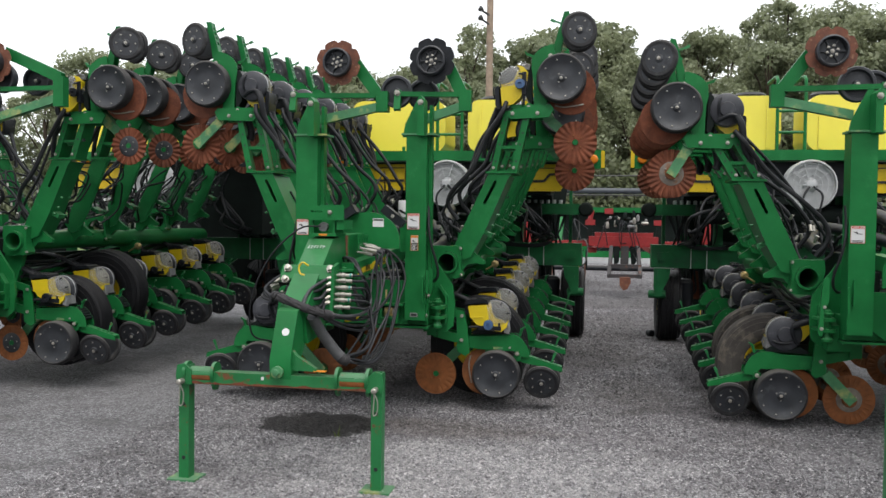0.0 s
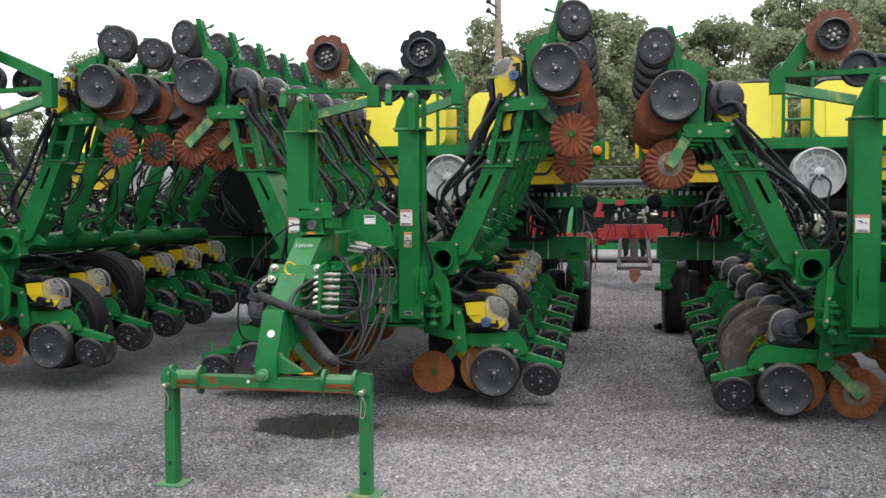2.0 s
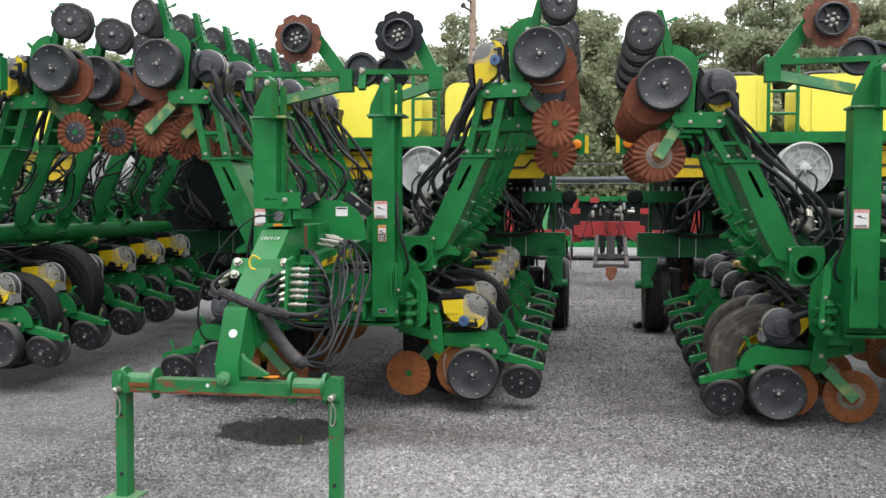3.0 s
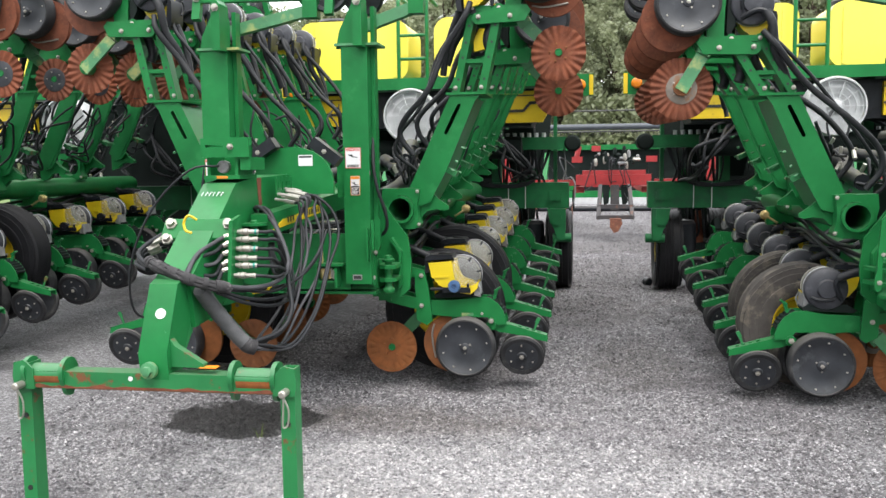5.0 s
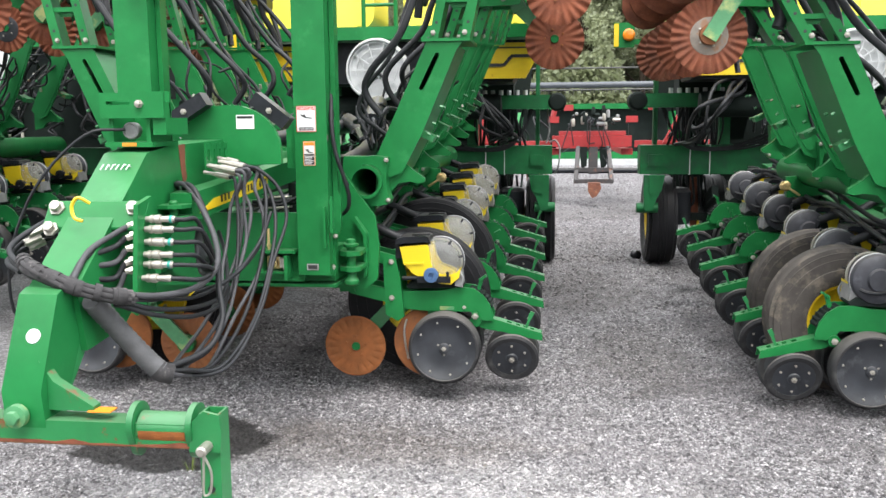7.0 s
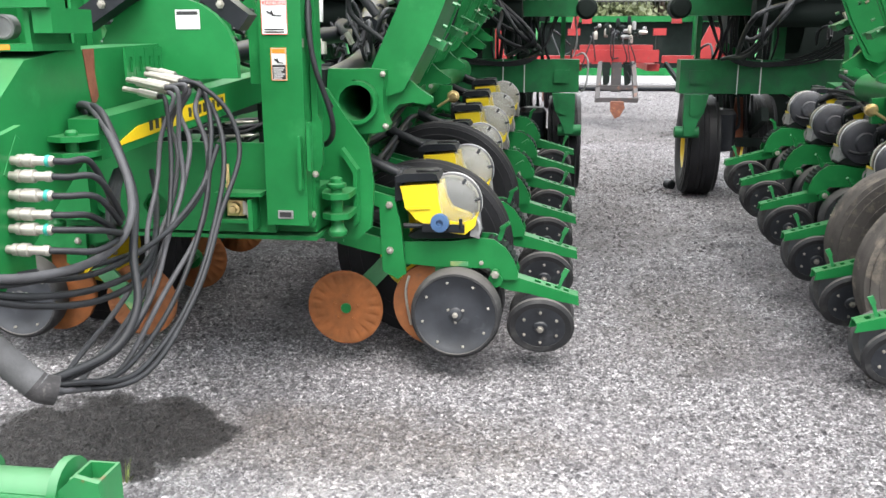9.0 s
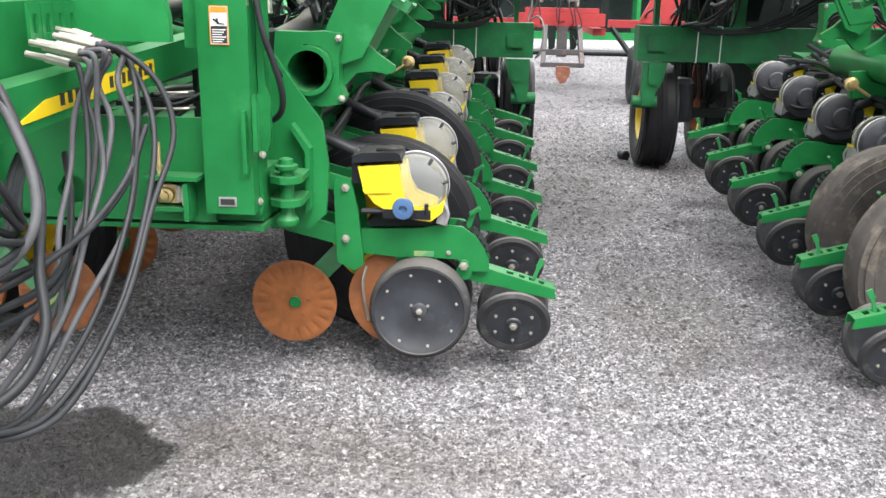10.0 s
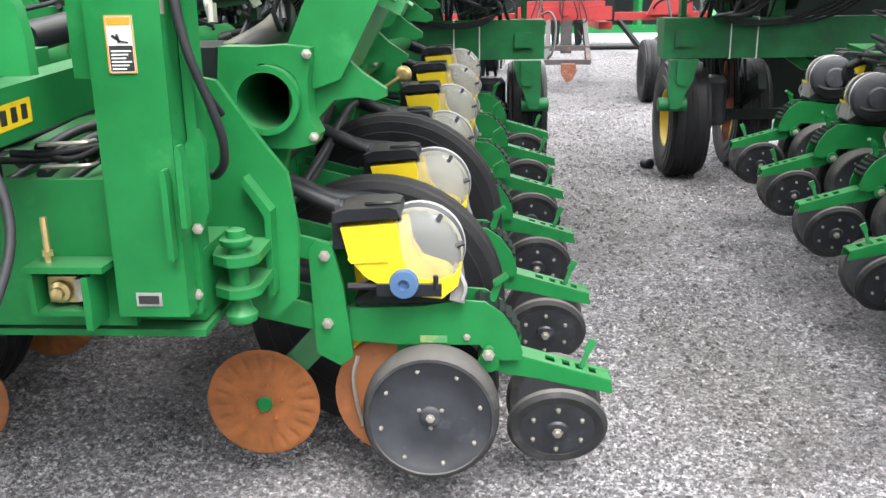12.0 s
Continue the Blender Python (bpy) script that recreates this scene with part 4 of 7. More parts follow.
        place_unit("low", pose(ox + s * unit_x, oy + y, 0.27 + dz + SLOPE * (y - FIRST_ROW), 0, 0, 0 if s > 0 else 180), cR, flutes, hub)
    if rows == 6:
        for k in (0, 1):
            y = FIRST_ROW + PITCH * k + 0.31
            local, height, R, wide = TYRES["dusty" if rubber else "high" if dz > 0 else "low"][k]
            c = (s * local, y, height)
            wheel(root, "wing_wheel", c, R, wide, YELLOW_PAINT, rubber=rubber)
            bm = beam(B(), (s * 0.42, y + 0.13, c[2] + 0.15), (c[0], y + 0.13, c[2]), 0.06, 0.10)
            rod(bm, (c[0], y - 0.02, c[2]), (c[0], y + 0.16, c[2]), 0.04, 10)
            part("wheel_arm", bm, GREEN, root, bev=0.006)
    # long pressure lines and a drive box among the units
    bm = B()
    for i in range(5):
        z = 0.86 + 0.055 * (i % 3)
        pts = [P(0.47 + 0.03 * i, 7.75 + 0.5 * j, z + 0.03 * math.sin(2.1 * j + i)) for j in range(int((y_end - 7.75) / 0.5) + 1)]
        sweep(bm, pts, 0.014, 6)
    pieces("pressure_line", bm, HOSE, root, "black hoses along the toolbar")
    c = P(0.74, 9.42, 0.965)
    bm = lathe(B(), [(0.034, 0), (0.036, -0.03), (0.026, -0.034), (0.022, -0.05), (0.012, -0.052)], c, "y", 14)
    rod(bm, (c[0] - s * 0.09, c[1] - 0.05, c[2] - 0.06), (c[0] + s * 0.02, c[1] - 0.04, c[2] + 0.01), 0.009, 7)
    part("drive_motor", bm, BRASS, root, "brassy hydraulic drive motor")
    bm = beam(B(), P(0.46, 9.47, 0.97), P(0.72, 9.47, 0.95), 0.05, 0.14)
    part("motor_bracket", bm, GREEN, root, bev=0.006)


def marker_disc(bm, c, R, lobes=8):
    seg = 96
    prof = []
    for y in (-0.004, 0.004):
        ring = []
        for i in range(seg):
            t = 2 * math.pi * i / seg
            r = R * (1 - 0.13 * max(0, math.cos(lobes * t)) ** 3)
            ring.append(bm.verts.new((c[0] + r * math.cos(t), c[1] + y, c[2] + r * math.sin(t))))
        prof.append(ring)
    bm.faces.new(prof[0])
    bm.faces.new(prof[1][::-1])
    for i in range(seg):
        j = (i + 1) % seg
        bm.faces.new((prof[0][i], prof[0][j], prof[1][j], prof[1][i]))
    return bm


def marker(root, x, disc_mat, long_arm, f=1, reach=0.0):
    """The folded row marker on top of a post: links, arm, notched disc with its depth band, and a plain wheel."""
    y = 7.42
    e = x + f * (reach or (0.55 if long_arm else 0.36))
    lift = 0.10 if reach else 0.0
    bm = prism(B(), [(x - 0.10, 2.12), (x + 0.085, 2.12), (x + 0.085, 2.30), (x + 0.055, 2.42), (x + 0.02, 2.42), (x - 0.08, 2.22)], 7.23, 7.25)
    prism(bm, [(x + 0.035, 2.12), (x + 0.085, 2.12), (x + 0.085, 2.38), (x + 0.06, 2.41), (x + 0.035, 2.38)], 7.10, 7.23)
    fk = part("marker_fork", bm, GREEN, root, bev=0.004)
    bm = B()
    for q in ((x + 0.06, 2.36), (x - f * 0.18, 2.47)):
        bolt(bm, (q[0], 7.10 if q[1] < 2.4 else y - 0.03, q[1]), 0.018, 0.02)
    pieces("fork_pin", bm, STEEL, fk)
    bm = beam(B(), (x + f * 0.03, y, 2.27), (e, y, 2.38 + lift), 0.065, 0.065)
    part("marker_arm", bm, GREEN_OLD, root, "faded green and yellow marker arm", bev=0.008)
    bm = beam(B(), (x - f * 0.19, y, 2.465 + 0.8 * lift), (e - f * 0.06, y, 2.455 + lift), 0.05, 0.036)
    beam(bm, (x - f * 0.18, y, 2.49), (x - f * 0.18, y - 0.04, 2.34), 0.04, 0.05, (1, 0, 0))
    part("marker_link", bm, GREEN, root, bev=0.008)
    bm = beam(B(), (e - f * 0.02, y, 2.40 if reach else 2.33), (e - f * 0.02, y, 2.485 + 1.6 * lift), 0.08, 0.09, (1, 0, 0))
    part("marker_knuckle", bm, GREEN, root, bev=0.01)
    dx = x + f * (0.19 if long_arm else 0.09)
    bm = beam(B(), (e - f * 0.03, y + 0.03, 2.64 if reach else 2.42), (dx + f * 0.06, y + 0.03, 2.86 if reach else 2.78), 0.05, 0.09)
    part("disc_arm", bm, GREEN, root, bev=0.006)
    d = part("marker_disc", marker_disc(B(), (dx, y - 0.06, 2.70 + 0.6 * lift), 0.175), disc_mat, root, "notched marker disc")
    part("depth_band", lathe(B(), [(0.108, 0.0), (0.108, -0.055), (0.098, -0.060), (0.092, -0.055), (0.088, -0.01), (0.03, -0.012), (0.028, -0.025), (0.01, -0.026)],
                             (dx, y - 0.064, 2.70 + 0.6 * lift), seg=32), WHEEL_BLACK, d, "black depth band")
    bm = B()
    for i in range(5):
        a = 2 * math.pi * i / 5
        bolt(bm, (dx + 0.03 * math.cos(a), y - 0.088, 2.70 + 0.6 * lift + 0.03 * math.sin(a)), 0.008, 0.012)
    for i in range(6):
        a = 2 * math.pi * i / 6
        beam(bm, (dx + 0.035 * math.cos(a), y - 0.08, 2.70 + 0.6 * lift + 0.035 * math.sin(a)), (dx + 0.09 * math.cos(a), y - 0.08, 2.70 + 0.6 * lift + 0.09 * math.sin(a)), 0.012, 0.02, (0, 1, 0))
    part("band_rib", bm, WHEEL_BLACK, d)
    bm = B()
    for i in range(6):
        a = 2 * math.pi * i / 6 + 0.3
        bolt(bm, (dx + 0.036 * math.cos(a), y - 0.09, 2.70 + 0.6 * lift + 0.036 * math.sin(a)), 0.0085, 0.012)
    bolt(bm, (dx, y - 0.09, 2.70 + 0.6 * lift), 0.012, 0.012)
    pieces("band_bolt", bm, STEEL, d)
    if long_arm:
        for k, wx in enumerate((x + 0.23, x + 0.465) if reach else (e + 0.085, e + 0.27) if f > 0 else (x + 0.0, x + 0.14)):
            t = part("marker_wheel", lathe(B(), [(0.095, 0.03), (0.118, 0.03), (0.125, 0.01), (0.125, -0.02), (0.118, -0.035), (0.100, -0.035), (0.094, -0.005), (0.03, -0.008),
                                                 (0.025, -0.03), (0.01, -0.03)], (wx, y + 0.02 + 0.12 * k, 2.485 + 1.6 * lift - 0.01 * k), seg=32), WHEEL_BLACK, root, "black marker depth wheel")
            bm = B()
            bolt(bm, (wx, y - 0.01 + 0.12 * k, 2.485 + 1.6 * lift - 0.01 * k), 0.012, 0.012)
            part("hub_bolt", bm, STEEL, t)


def label_sticker(root, x, y, z, w, h, head):
    """A warning sticker on a post: coloured head with its word, white field with a sketch, lines of fine print."""
    lab = part("warning_label", box(B(), x - w / 2, x + w / 2, y - 0.0015, y + 0.001, z - h / 2, z + h / 2), WHITE, root, "white warning sticker with coloured head")
    e = 0.004
    part("label_head", box(B(), x - w / 2 + e, x + w / 2 - e, y - 0.0025, y - 0.0014, z + h * 0.33, z + h / 2 - e), head, lab)
    bm = B()
    if head is ORANGE:
        box(bm, x - w / 2 + e, x + w / 2 - e, y - 0.0025, y - 0.0014, z - h / 2 + e, z - h * 0.02)
    else:
        for i in range(2):
            box(bm, x - w / 2 + 0.01, x + w / 2 - 0.012, y - 0.0025, y - 0.0014, z - h / 2 + 0.006 + 0.009 * i, z - h / 2 + 0.011 + 0.009 * i)
    beam(bm, (x - w * 0.28, y - 0.002, z + h * 0.16), (x - w * 0.05, y - 0.002, z + h * 0.08), 0.004, h * 0.045, (0, 0, 1))
    beam(bm, (x - w * 0.10, y - 0.002, z + h * 0.18), (x - w * 0.02, y - 0.002, z + h * 0.03), 0.004, h * 0.05, (1, 0, 0))
    beam(bm, (x - w * 0.02, y - 0.002, z + h * 0.06), (x + w * 0.30, y - 0.002, z + h * 0.03), 0.004, h * 0.03, (0, 0, 1))
    pieces("label_print", bm, INK, lab)
    if head is ORANGE:
        bm = B()
        for i in range(6):
            box(bm, x - w * 0.36, x + w * (0.36 - 0.1 * (i % 3)), y - 0.0035, y - 0.0026, z - h * (0.10 + 0.062 * i) - 0.003, z - h * (0.10 + 0.062 * i))
        pieces("label_line", bm, WHITE, lab)
        bm = B()
        for a0, a1, b0, b1 in ((-0.5, 0.5, 0.485, 0.5), (-0.5, 0.5, -0.5, -0.485), (-0.5, -0.455, -0.5, 0.5), (0.455, 0.5, -0.5, 0.5)):
            box(bm, x + a0 * w, x + a1 * w, y - 0.0027, y - 0.0013, z + b0 * h, z + b1 * h)
        part("label_border", bm, ORANGE, lab)
    if head is RED_LABEL:
        cu = bpy.data.curves.new("danger_word", "FONT")
        cu.body, cu.size, cu.align_x = "DANGER", 0.022, "CENTER"
        t = new("label_word", cu)
        cu.materials.append(WHITE)
        t.parent = lab
        t.matrix_basis = pose(x, y - 0.003, z + h * 0.345, 90, 0, 0)
        bm = B()
        for a0, a1, b0, b1 in ((-0.5, 0.5, 0.48, 0.5), (-0.5, 0.5, -0.5, -0.48), (-0.5, -0.475, -0.5, 0.5), (0.475, 0.5, -0.5, 0.5)):
            box(bm, x + a0 * w, x + a1 * w, y - 0.0027, y - 0.0013, z + b0 * h, z + b1 * h)
        part("label_border", bm, RED_LABEL, lab)


def stand(root_x, y0):
    """The parking stand under the hitch: a bar between two legs on foot plates."""
    r = tagged(empty("hitch_stand", (root_x, 0, 0)), "green steel parking stand with rusty collars, standing on gravel", "stand", "hitch stands")
    y = y0
    bm = beam(B(), (-0.575, y, 0.595), (0.585, y, 0.595), 0.085, 0.07)
    part("cross_bar", bm, GREEN_WORN, r, "green bar with bare rusty patches", bev=0.010, seg=2)
    bm = B()
    for x in (-0.555, -0.385, 0.345, 0.52):
        ear = [(y + 0.062 * math.cos(radians(a)), 0.620 + 0.062 * math.sin(radians(a))) for a in range(-20, 201, 20)] + [(y - 0.030, 0.535), (y - 0.010, 0.522), (y + 0.015, 0.522), (y + 0.035, 0.545)]
        prism(bm, ear, x - 0.009, x + 0.009, "x")
    pieces("collar", bm, GREEN_WORN, r, "worn flanged collar", bev=0.004)
    bm = B()
    for x0, x1 in ((-0.545, -0.395), (0.36, 0.51)):
        lathe(bm, [(0.048, 0), (0.048, x1 - x0)], (x0, y, 0.606), "x", 18)
    pieces("sleeve", bm, GREEN_WORN, r, "sleeve with rusty bare patches")
    bm = B()
    for x0, x1 in ((-0.535, -0.40), (0.365, 0.505)):
        arc = [radians(a) for a in range(175, 356, 15)]
        prism(bm, [(y + 0.0492 * math.cos(a), 0.606 + 0.0492 * math.sin(a)) for a in arc] + [(y + 0.0482 * math.cos(a), 0.606 + 0.0482 * math.sin(a)) for a in arc[::-1]], x0, x1, "x")
    pieces("rust_patch", bm, RUST, r, "bare rusty underside of the sleeve")
    for s, x in ((-1, -0.562), (1, 0.574)):
        leg = part("leg", plate(B(), [(x - 0.030, y - 0.037), (x + 0.030, y - 0.037), (x + 0.030, y + 0.037), (x - 0.030, y + 0.037)],
                                [(x - 0.024, y - 0.031), (x + 0.024, y - 0.031), (x + 0.024, y + 0.031), (x - 0.024, y + 0.031)], 0.012, 0.662, "z"), GREEN_WORN, r, bev=0.003)
        ear = [(x - s * 0.055, 0.555), (x + s * 0.036, 0.555), (x + s * 0.042, 0.61), (x + s * 0.034, 0.665), (x - s * 0.01, 0.675), (x - s * 0.05, 0.64)]
        part("end_ear", prism(B(), ear, y - 0.052, y - 0.040), GREEN_WORN, leg, bev=0.004)
        part("foot_plate", box(B(), x - 0.085, x + 0.085, y - 0.075, y + 0.075, 0.0, 0.012), GREEN_OLD, leg, bev=0.003)
        bm = B()
        for z in (0.13, 0.44):
            lathe(bm, [(0.011, 0), (0.011, 0.004)], (x, y - 0.0405, z), "y", 12)
        pieces("pin_hole", bm, INK, leg, "dark pin holes")
        bm = lathe(B(), [(0.016, 0), (0.016, -0.05), (0.010, -0.055)], (x, y - 0.052, 0.575), "y", 10)
        part("lock_pin", bm, STEEL, leg, "plated lock pin")
        bm = sweep(B(), [(x, y - 0.085, 0.560), (x + 0.018, y - 0.08, 0.51), (x + 0.012, y - 0.075, 0.45), (x - 0.008, y - 0.075, 0.44), (x - 0.004, y - 0.08, 0.50), (x, y - 0.085, 0.555)], 0.004, 5)
        part("hairpin", bm, STEEL, leg, "wire hairpin clip")
    bm = B()
    lathe(bm, [(0.034, -0.03), (0.034, -0.052), (0.022, -0.054)], (0.012, y - 0.03, 0.650), "y", 20)
    lathe(bm, [(0.021, -0.054), (0.020, -0.072), (0.010, -0.074)], (0.012, y - 0.03, 0.650), "y", 6)
    part("pivot_bolt", bm, GREEN_OLD, r)
    rr = random.Random(8)
    edge = [(-0.545 + 0.0545 * i, 0.565 + 0.014 * rr.random()) for i in range(21)]
    part("rust_edge", prism(B(), edge + [(0.545, 0.5615), (-0.545, 0.5615)], y - 0.0445, y - 0.0428), RUST_RED, r, "rusty lower edge of the bar")
    part("rust_edge", box(B(), -0.54, 0.54, y - 0.040, y + 0.040, 0.5575, 0.5598), RUST_RED, r, "rusty underside of the bar")
    part("paint_dot", lathe(B(), [(0.010, 0), (0.010, -0.002)], (-0.085, y - 0.0428, 0.607), "y", 12), WHITE, r, "white paint dot")
    bm = prism(B(), [(0.06, 0.655), (0.06, 0.80), (0.10, 0.74), (0.22, 0.668), (0.22, 0.653)], y - 0.02, y + 0.02)
    part("gusset", bm, GREEN_WORN, r, bev=0.004)
    bm = box(B(), 0.205, 0.275, y - 0.030, y + 0.015, 0.6535, 0.657)
    part("reflector", bm, ORANGE, r, "orange reflective strip")
    return r


def seed_tank(x0, x1, oy):
    """A rounded yellow seed tank on the rear deck, with moulded ribs and lids."""
    t = tagged(empty("seed_tank", (0, oy, 0)), "large yellow plastic seed tank on a green deck", "tank", "seed tanks")
    R = 0.15
    rim = [(cx + R * math.cos(radians(a)), cz + R * math.sin(radians(a))) for cx, cz, a0 in ((x1 - R, 2.985 - R, 0), (x0 + R, 2.985 - R, 90), (x0 + R, 2.345 + R, 180), (x1 - R, 2.345 + R, 270)) for a in range(a0, a0 + 91, 10)]
    part("body", prism(B(), rim, 11.55, 12.28), TANK, t, bev=0.06, seg=4)
    bm = B()
    for f in (0.25, 0.75):
        x = x0 + (x1 - x0) * f
        lathe(bm, [(0.20, 0), (0.20, 0.05), (0.16, 0.08)], (x, 11.92, 2.98), "z", 24)
    pieces("lid", bm, BLACK, t, "black tank lid")
    bm = B()
    for f in (0.12, 0.88):
        x = x0 + (x1 - x0) * f
        box(bm, x - 0.02, x + 0.02, 11.535, 11.56, 2.38, 2.92)
    pieces("moulded_rib", bm, TANK, t, bev=0.008)
    return t


def blower(ox, oy, x, y, z):
    f = tagged(empty("blower_fan", (ox, oy, 0)), "round grey aluminium blower fan with spoked grille", "fan", "blower fans")
    bm = lathe(B(), [(0.27, 0.20), (0.275, 0.0), (0.265, -0.03), (0.252, -0.03), (0.248, 0.01), (0.08, 0.03), (0.05, -0.02), (0.03, -0.025)], (x, y, z), "y", 44)
    part("housing", bm, GREY, f)
    bm = B()
    for i in range(10):
        a = 2 * math.pi * i / 10
        beam(bm, (x + 0.05 * math.cos(a), y - 0.01, z + 0.05 * math.sin(a)), (x + 0.256 * math.cos(a), y - 0.012, z + 0.256 * math.sin(a)), 0.010, 0.008, (0, 1, 0))
    for r in (0.12, 0.18, 0.235):
        lathe(bm, [(r - 0.004, -0.012), (r + 0.004, -0.012), (r + 0.004, -0.004), (r - 0.004, -0.004)], (x, y, z), "y", 36, closed=True)
    part("grille", bm, GREY, f)
    bm = B()
    sweep(bm, [(x + 0.02, y - 0.03, z - 0.02), (x + 0.10, y - 0.10, z - 0.12), (x + 0.06, y - 0.12, z - 0.34), (x + 0.12, y - 0.08, z - 0.5)], 0.012, 6)
    sweep(bm, [(x - 0.02, y - 0.03, z - 0.02), (x - 0.10, y - 0.10, z - 0.16), (x - 0.06, y - 0.12, z - 0.36), (x - 0.0, y - 0.08, z - 0.5)], 0.012, 6)
    part("motor_hose", bm, HOSE, f, "thin black motor hoses")
    bm = lathe(B(), [(0.07, -0.12), (0.075, -0.06), (0.075, 0.06), (0.07, 0.07)], (x - 0.44, y - 0.25, z - 0.28), "z", 20)
    part("reservoir", bm, WHITE, f, "white plastic reservoir")
    return f


def planter(dx, dy, wings, hoses=True, markers=1, rear=1.40, fan_x=0.0):
    """A folded planter. Local x runs from its centre line, y and z as in the yard."""
    ox = AXIS + dx
    root = tagged(empty("planter", (ox, dy, 0)), "green folded row planter with raised wings, parked on gravel", "planter", "parked planters")
    # posts that carry the folded wings
    for s, x in ((-1, -0.42), (1, 0.41)):
        p0, p1 = (0.346, 0.499) if s > 0 else (-0.505, -0.338)
        bm = box(B(), p0, p1, 7.20, 7.37, 0.765, 2.13)
        post = part("wing_post", bm, GREEN, root, bev=0.024, seg=4)
        bm = box(B(), p1 + 0.003, p1 + 0.026, 7.28, 7.35, 1.12, 2.36)
        part("post_flange", bm, GREEN, post, bev=0.005)
        bm = B()
        for px, z0, z1 in ((0.477, 0.90, 1.09), (0.512, 0.97, 1.14)):
            px = px if s > 0 else px - 0.985
            prism(bm, [(px, z0), (px + 0.013, z0), (px + 0.013, z1 - 0.02), (px + 0.009, z1), (px + 0.003, z1), (px, z1 - 0.015)], 7.168, 7.198)
        pieces("post_lug", bm, GREEN, post, bev=0.003)
        part("cap_plate", box(B(), x - 0.10, x + 0.155, 7.19, 7.38, 2.132, 2.146), GREEN_OLD, post)
        if s > 0:
            label_sticker(root, x - 0.005, 7.199, 1.497, 0.092, 0.118, RED_LABEL)
            label_sticker(root, x + 0.005, 7.199, 1.338, 0.056, 0.112, ORANGE)
            p = part("serial_plate", box(B(), x - 0.022, x + 0.034, 7.1965, 7.199, 0.79, 0.82), CHUTE, post, "small metal plate")
            part("plate_print", box(B(), x - 0.016, x + 0.028, 7.1945, 7.196, 0.796, 0.814), INK, p)
        else:
            label_sticker(root, x - 0.03, 7.199, 1.445, 0.092, 0.118, RED_LABEL)
        # hinge boss beside the post foot
        hx = 0.562 if s > 0 else -0.585
        bm = lathe(B(), [(0.008, -0.002), (0.026, 0.0), (0.034, 0.005), (0.037, 0.014), (0.037, 0.024), (0.028, 0.034), (0.023, 0.05), (0.023, 0.185), (0.034, 0.188), (0.038, 0.194),
                         (0.038, 0.204), (0.024, 0.208), (0.022, 0.224), (0.010, 0.229)], (hx, 7.37, 0.69), "z", 28)
        part("hinge_boss", bm, GREEN, root)
        bm = B()
        for z in (0.762, 0.838):
            prism(bm, [(hx - 0.05, 7.345)] + [(hx + 0.054 * math.cos(radians(a)), 7.37 + 0.054 * math.sin(radians(a))) for a in range(-100, 11, 22)] + [(hx + 0.05, 7.50), (hx - 0.08, 7.50)], z, z + 0.022, "z")
        ear = [(-0.085, 0.760), (-0.087, 0.80), (-0.075, 0.87), (-0.072, 0.98), (-0.060, 1.13), (-0.035, 1.16), (-0.019, 1.13), (-0.020, 0.985), (-0.032, 0.955), (-0.050, 0.93), (-0.052, 0.85), (-0.048, 0.79), (-0.057, 0.752), (-0.074, 0.745)]
        prism(bm, [(hx + a, b) for a, b in ear], 7.262, 7.285)
        pieces("hinge_lug", bm, GREEN, root, bev=0.004)
        bm = B()
        bolt(bm, (hx - 0.064, 7.262, 0.795), 0.011, 0.012)
        bolt(bm, (hx - 0.048, 7.262, 0.945), 0.010, 0.012)
        pieces("hinge_bolt", bm, STEEL, root, "plated hinge bolts")
        w = [(s * a, b) for a, b in ((0.42, 1.25), (0.49, 1.235), (0.568, 1.118), (0.648, 1.011), (0.668, 0.861), (0.656, 0.69), (0.60, 0.64), (0.42, 0.64))]
        part("wing_plate", prism(B(), w, 7.54, 7.565), GREEN, root, bev=0.004)
        bm = prism(B(), [(s * 0.596, 0.70), (s * 0.612, 0.715), (s * 0.616, 0.928), (s * 0.556, 1.012), (s * 0.545, 1.002), (s * 0.600, 0.915)], 7.485, 7.538)
        part("wing_rib", bm, GREEN, root, bev=0.004)
        bm = sweep(B(), [(s * 0.50, 7.30, 1.64), (s * 0.515, 7.235, 1.46), (s * 0.535, 7.23, 1.33), (s * 0.565, 7.25, 1.22), (s * 0.578, 7.28, 1.14), (s * 0.568, 7.31, 1.08), (s * 0.535, 7.35, 1.045), (s * 0.505, 7.40, 1.04)], 0.010, 9)
        sweep(bm, [(s * 0.505, 7.32, 1.64), (s * 0.512, 7.26, 1.46), (s * 0.528, 7.25, 1.34), (s * 0.55, 7.28, 1.24), (s * 0.556, 7.36, 1.18)], 0.008, 8)
        pieces("post_hose", bm, HOSE, root, "black hoses beside the post")
        part("hose_clip", box(B(), s * 0.475 - 0.025, s * 0.475 + 0.025, 7.205, 7.225, 1.395, 1.425), STEEL, root, bev=0.004)
    if markers:
        marker(root, -0.42, RUST_DARK, True, -1 if markers < 0 else 1)
        marker(root, 0.41, RUST_DARK if markers == 2 else BLACK, markers == 2, 1, 0.79 if markers == 2 else 0.0)
    # cross beam under the posts and the telescoping centre tube
    bm = box(B(), -0.50, 0.50, 7.300, 7.53, 0.72, 0.88)
    part("cross_beam", bm, GREEN, root, bev=0.012)
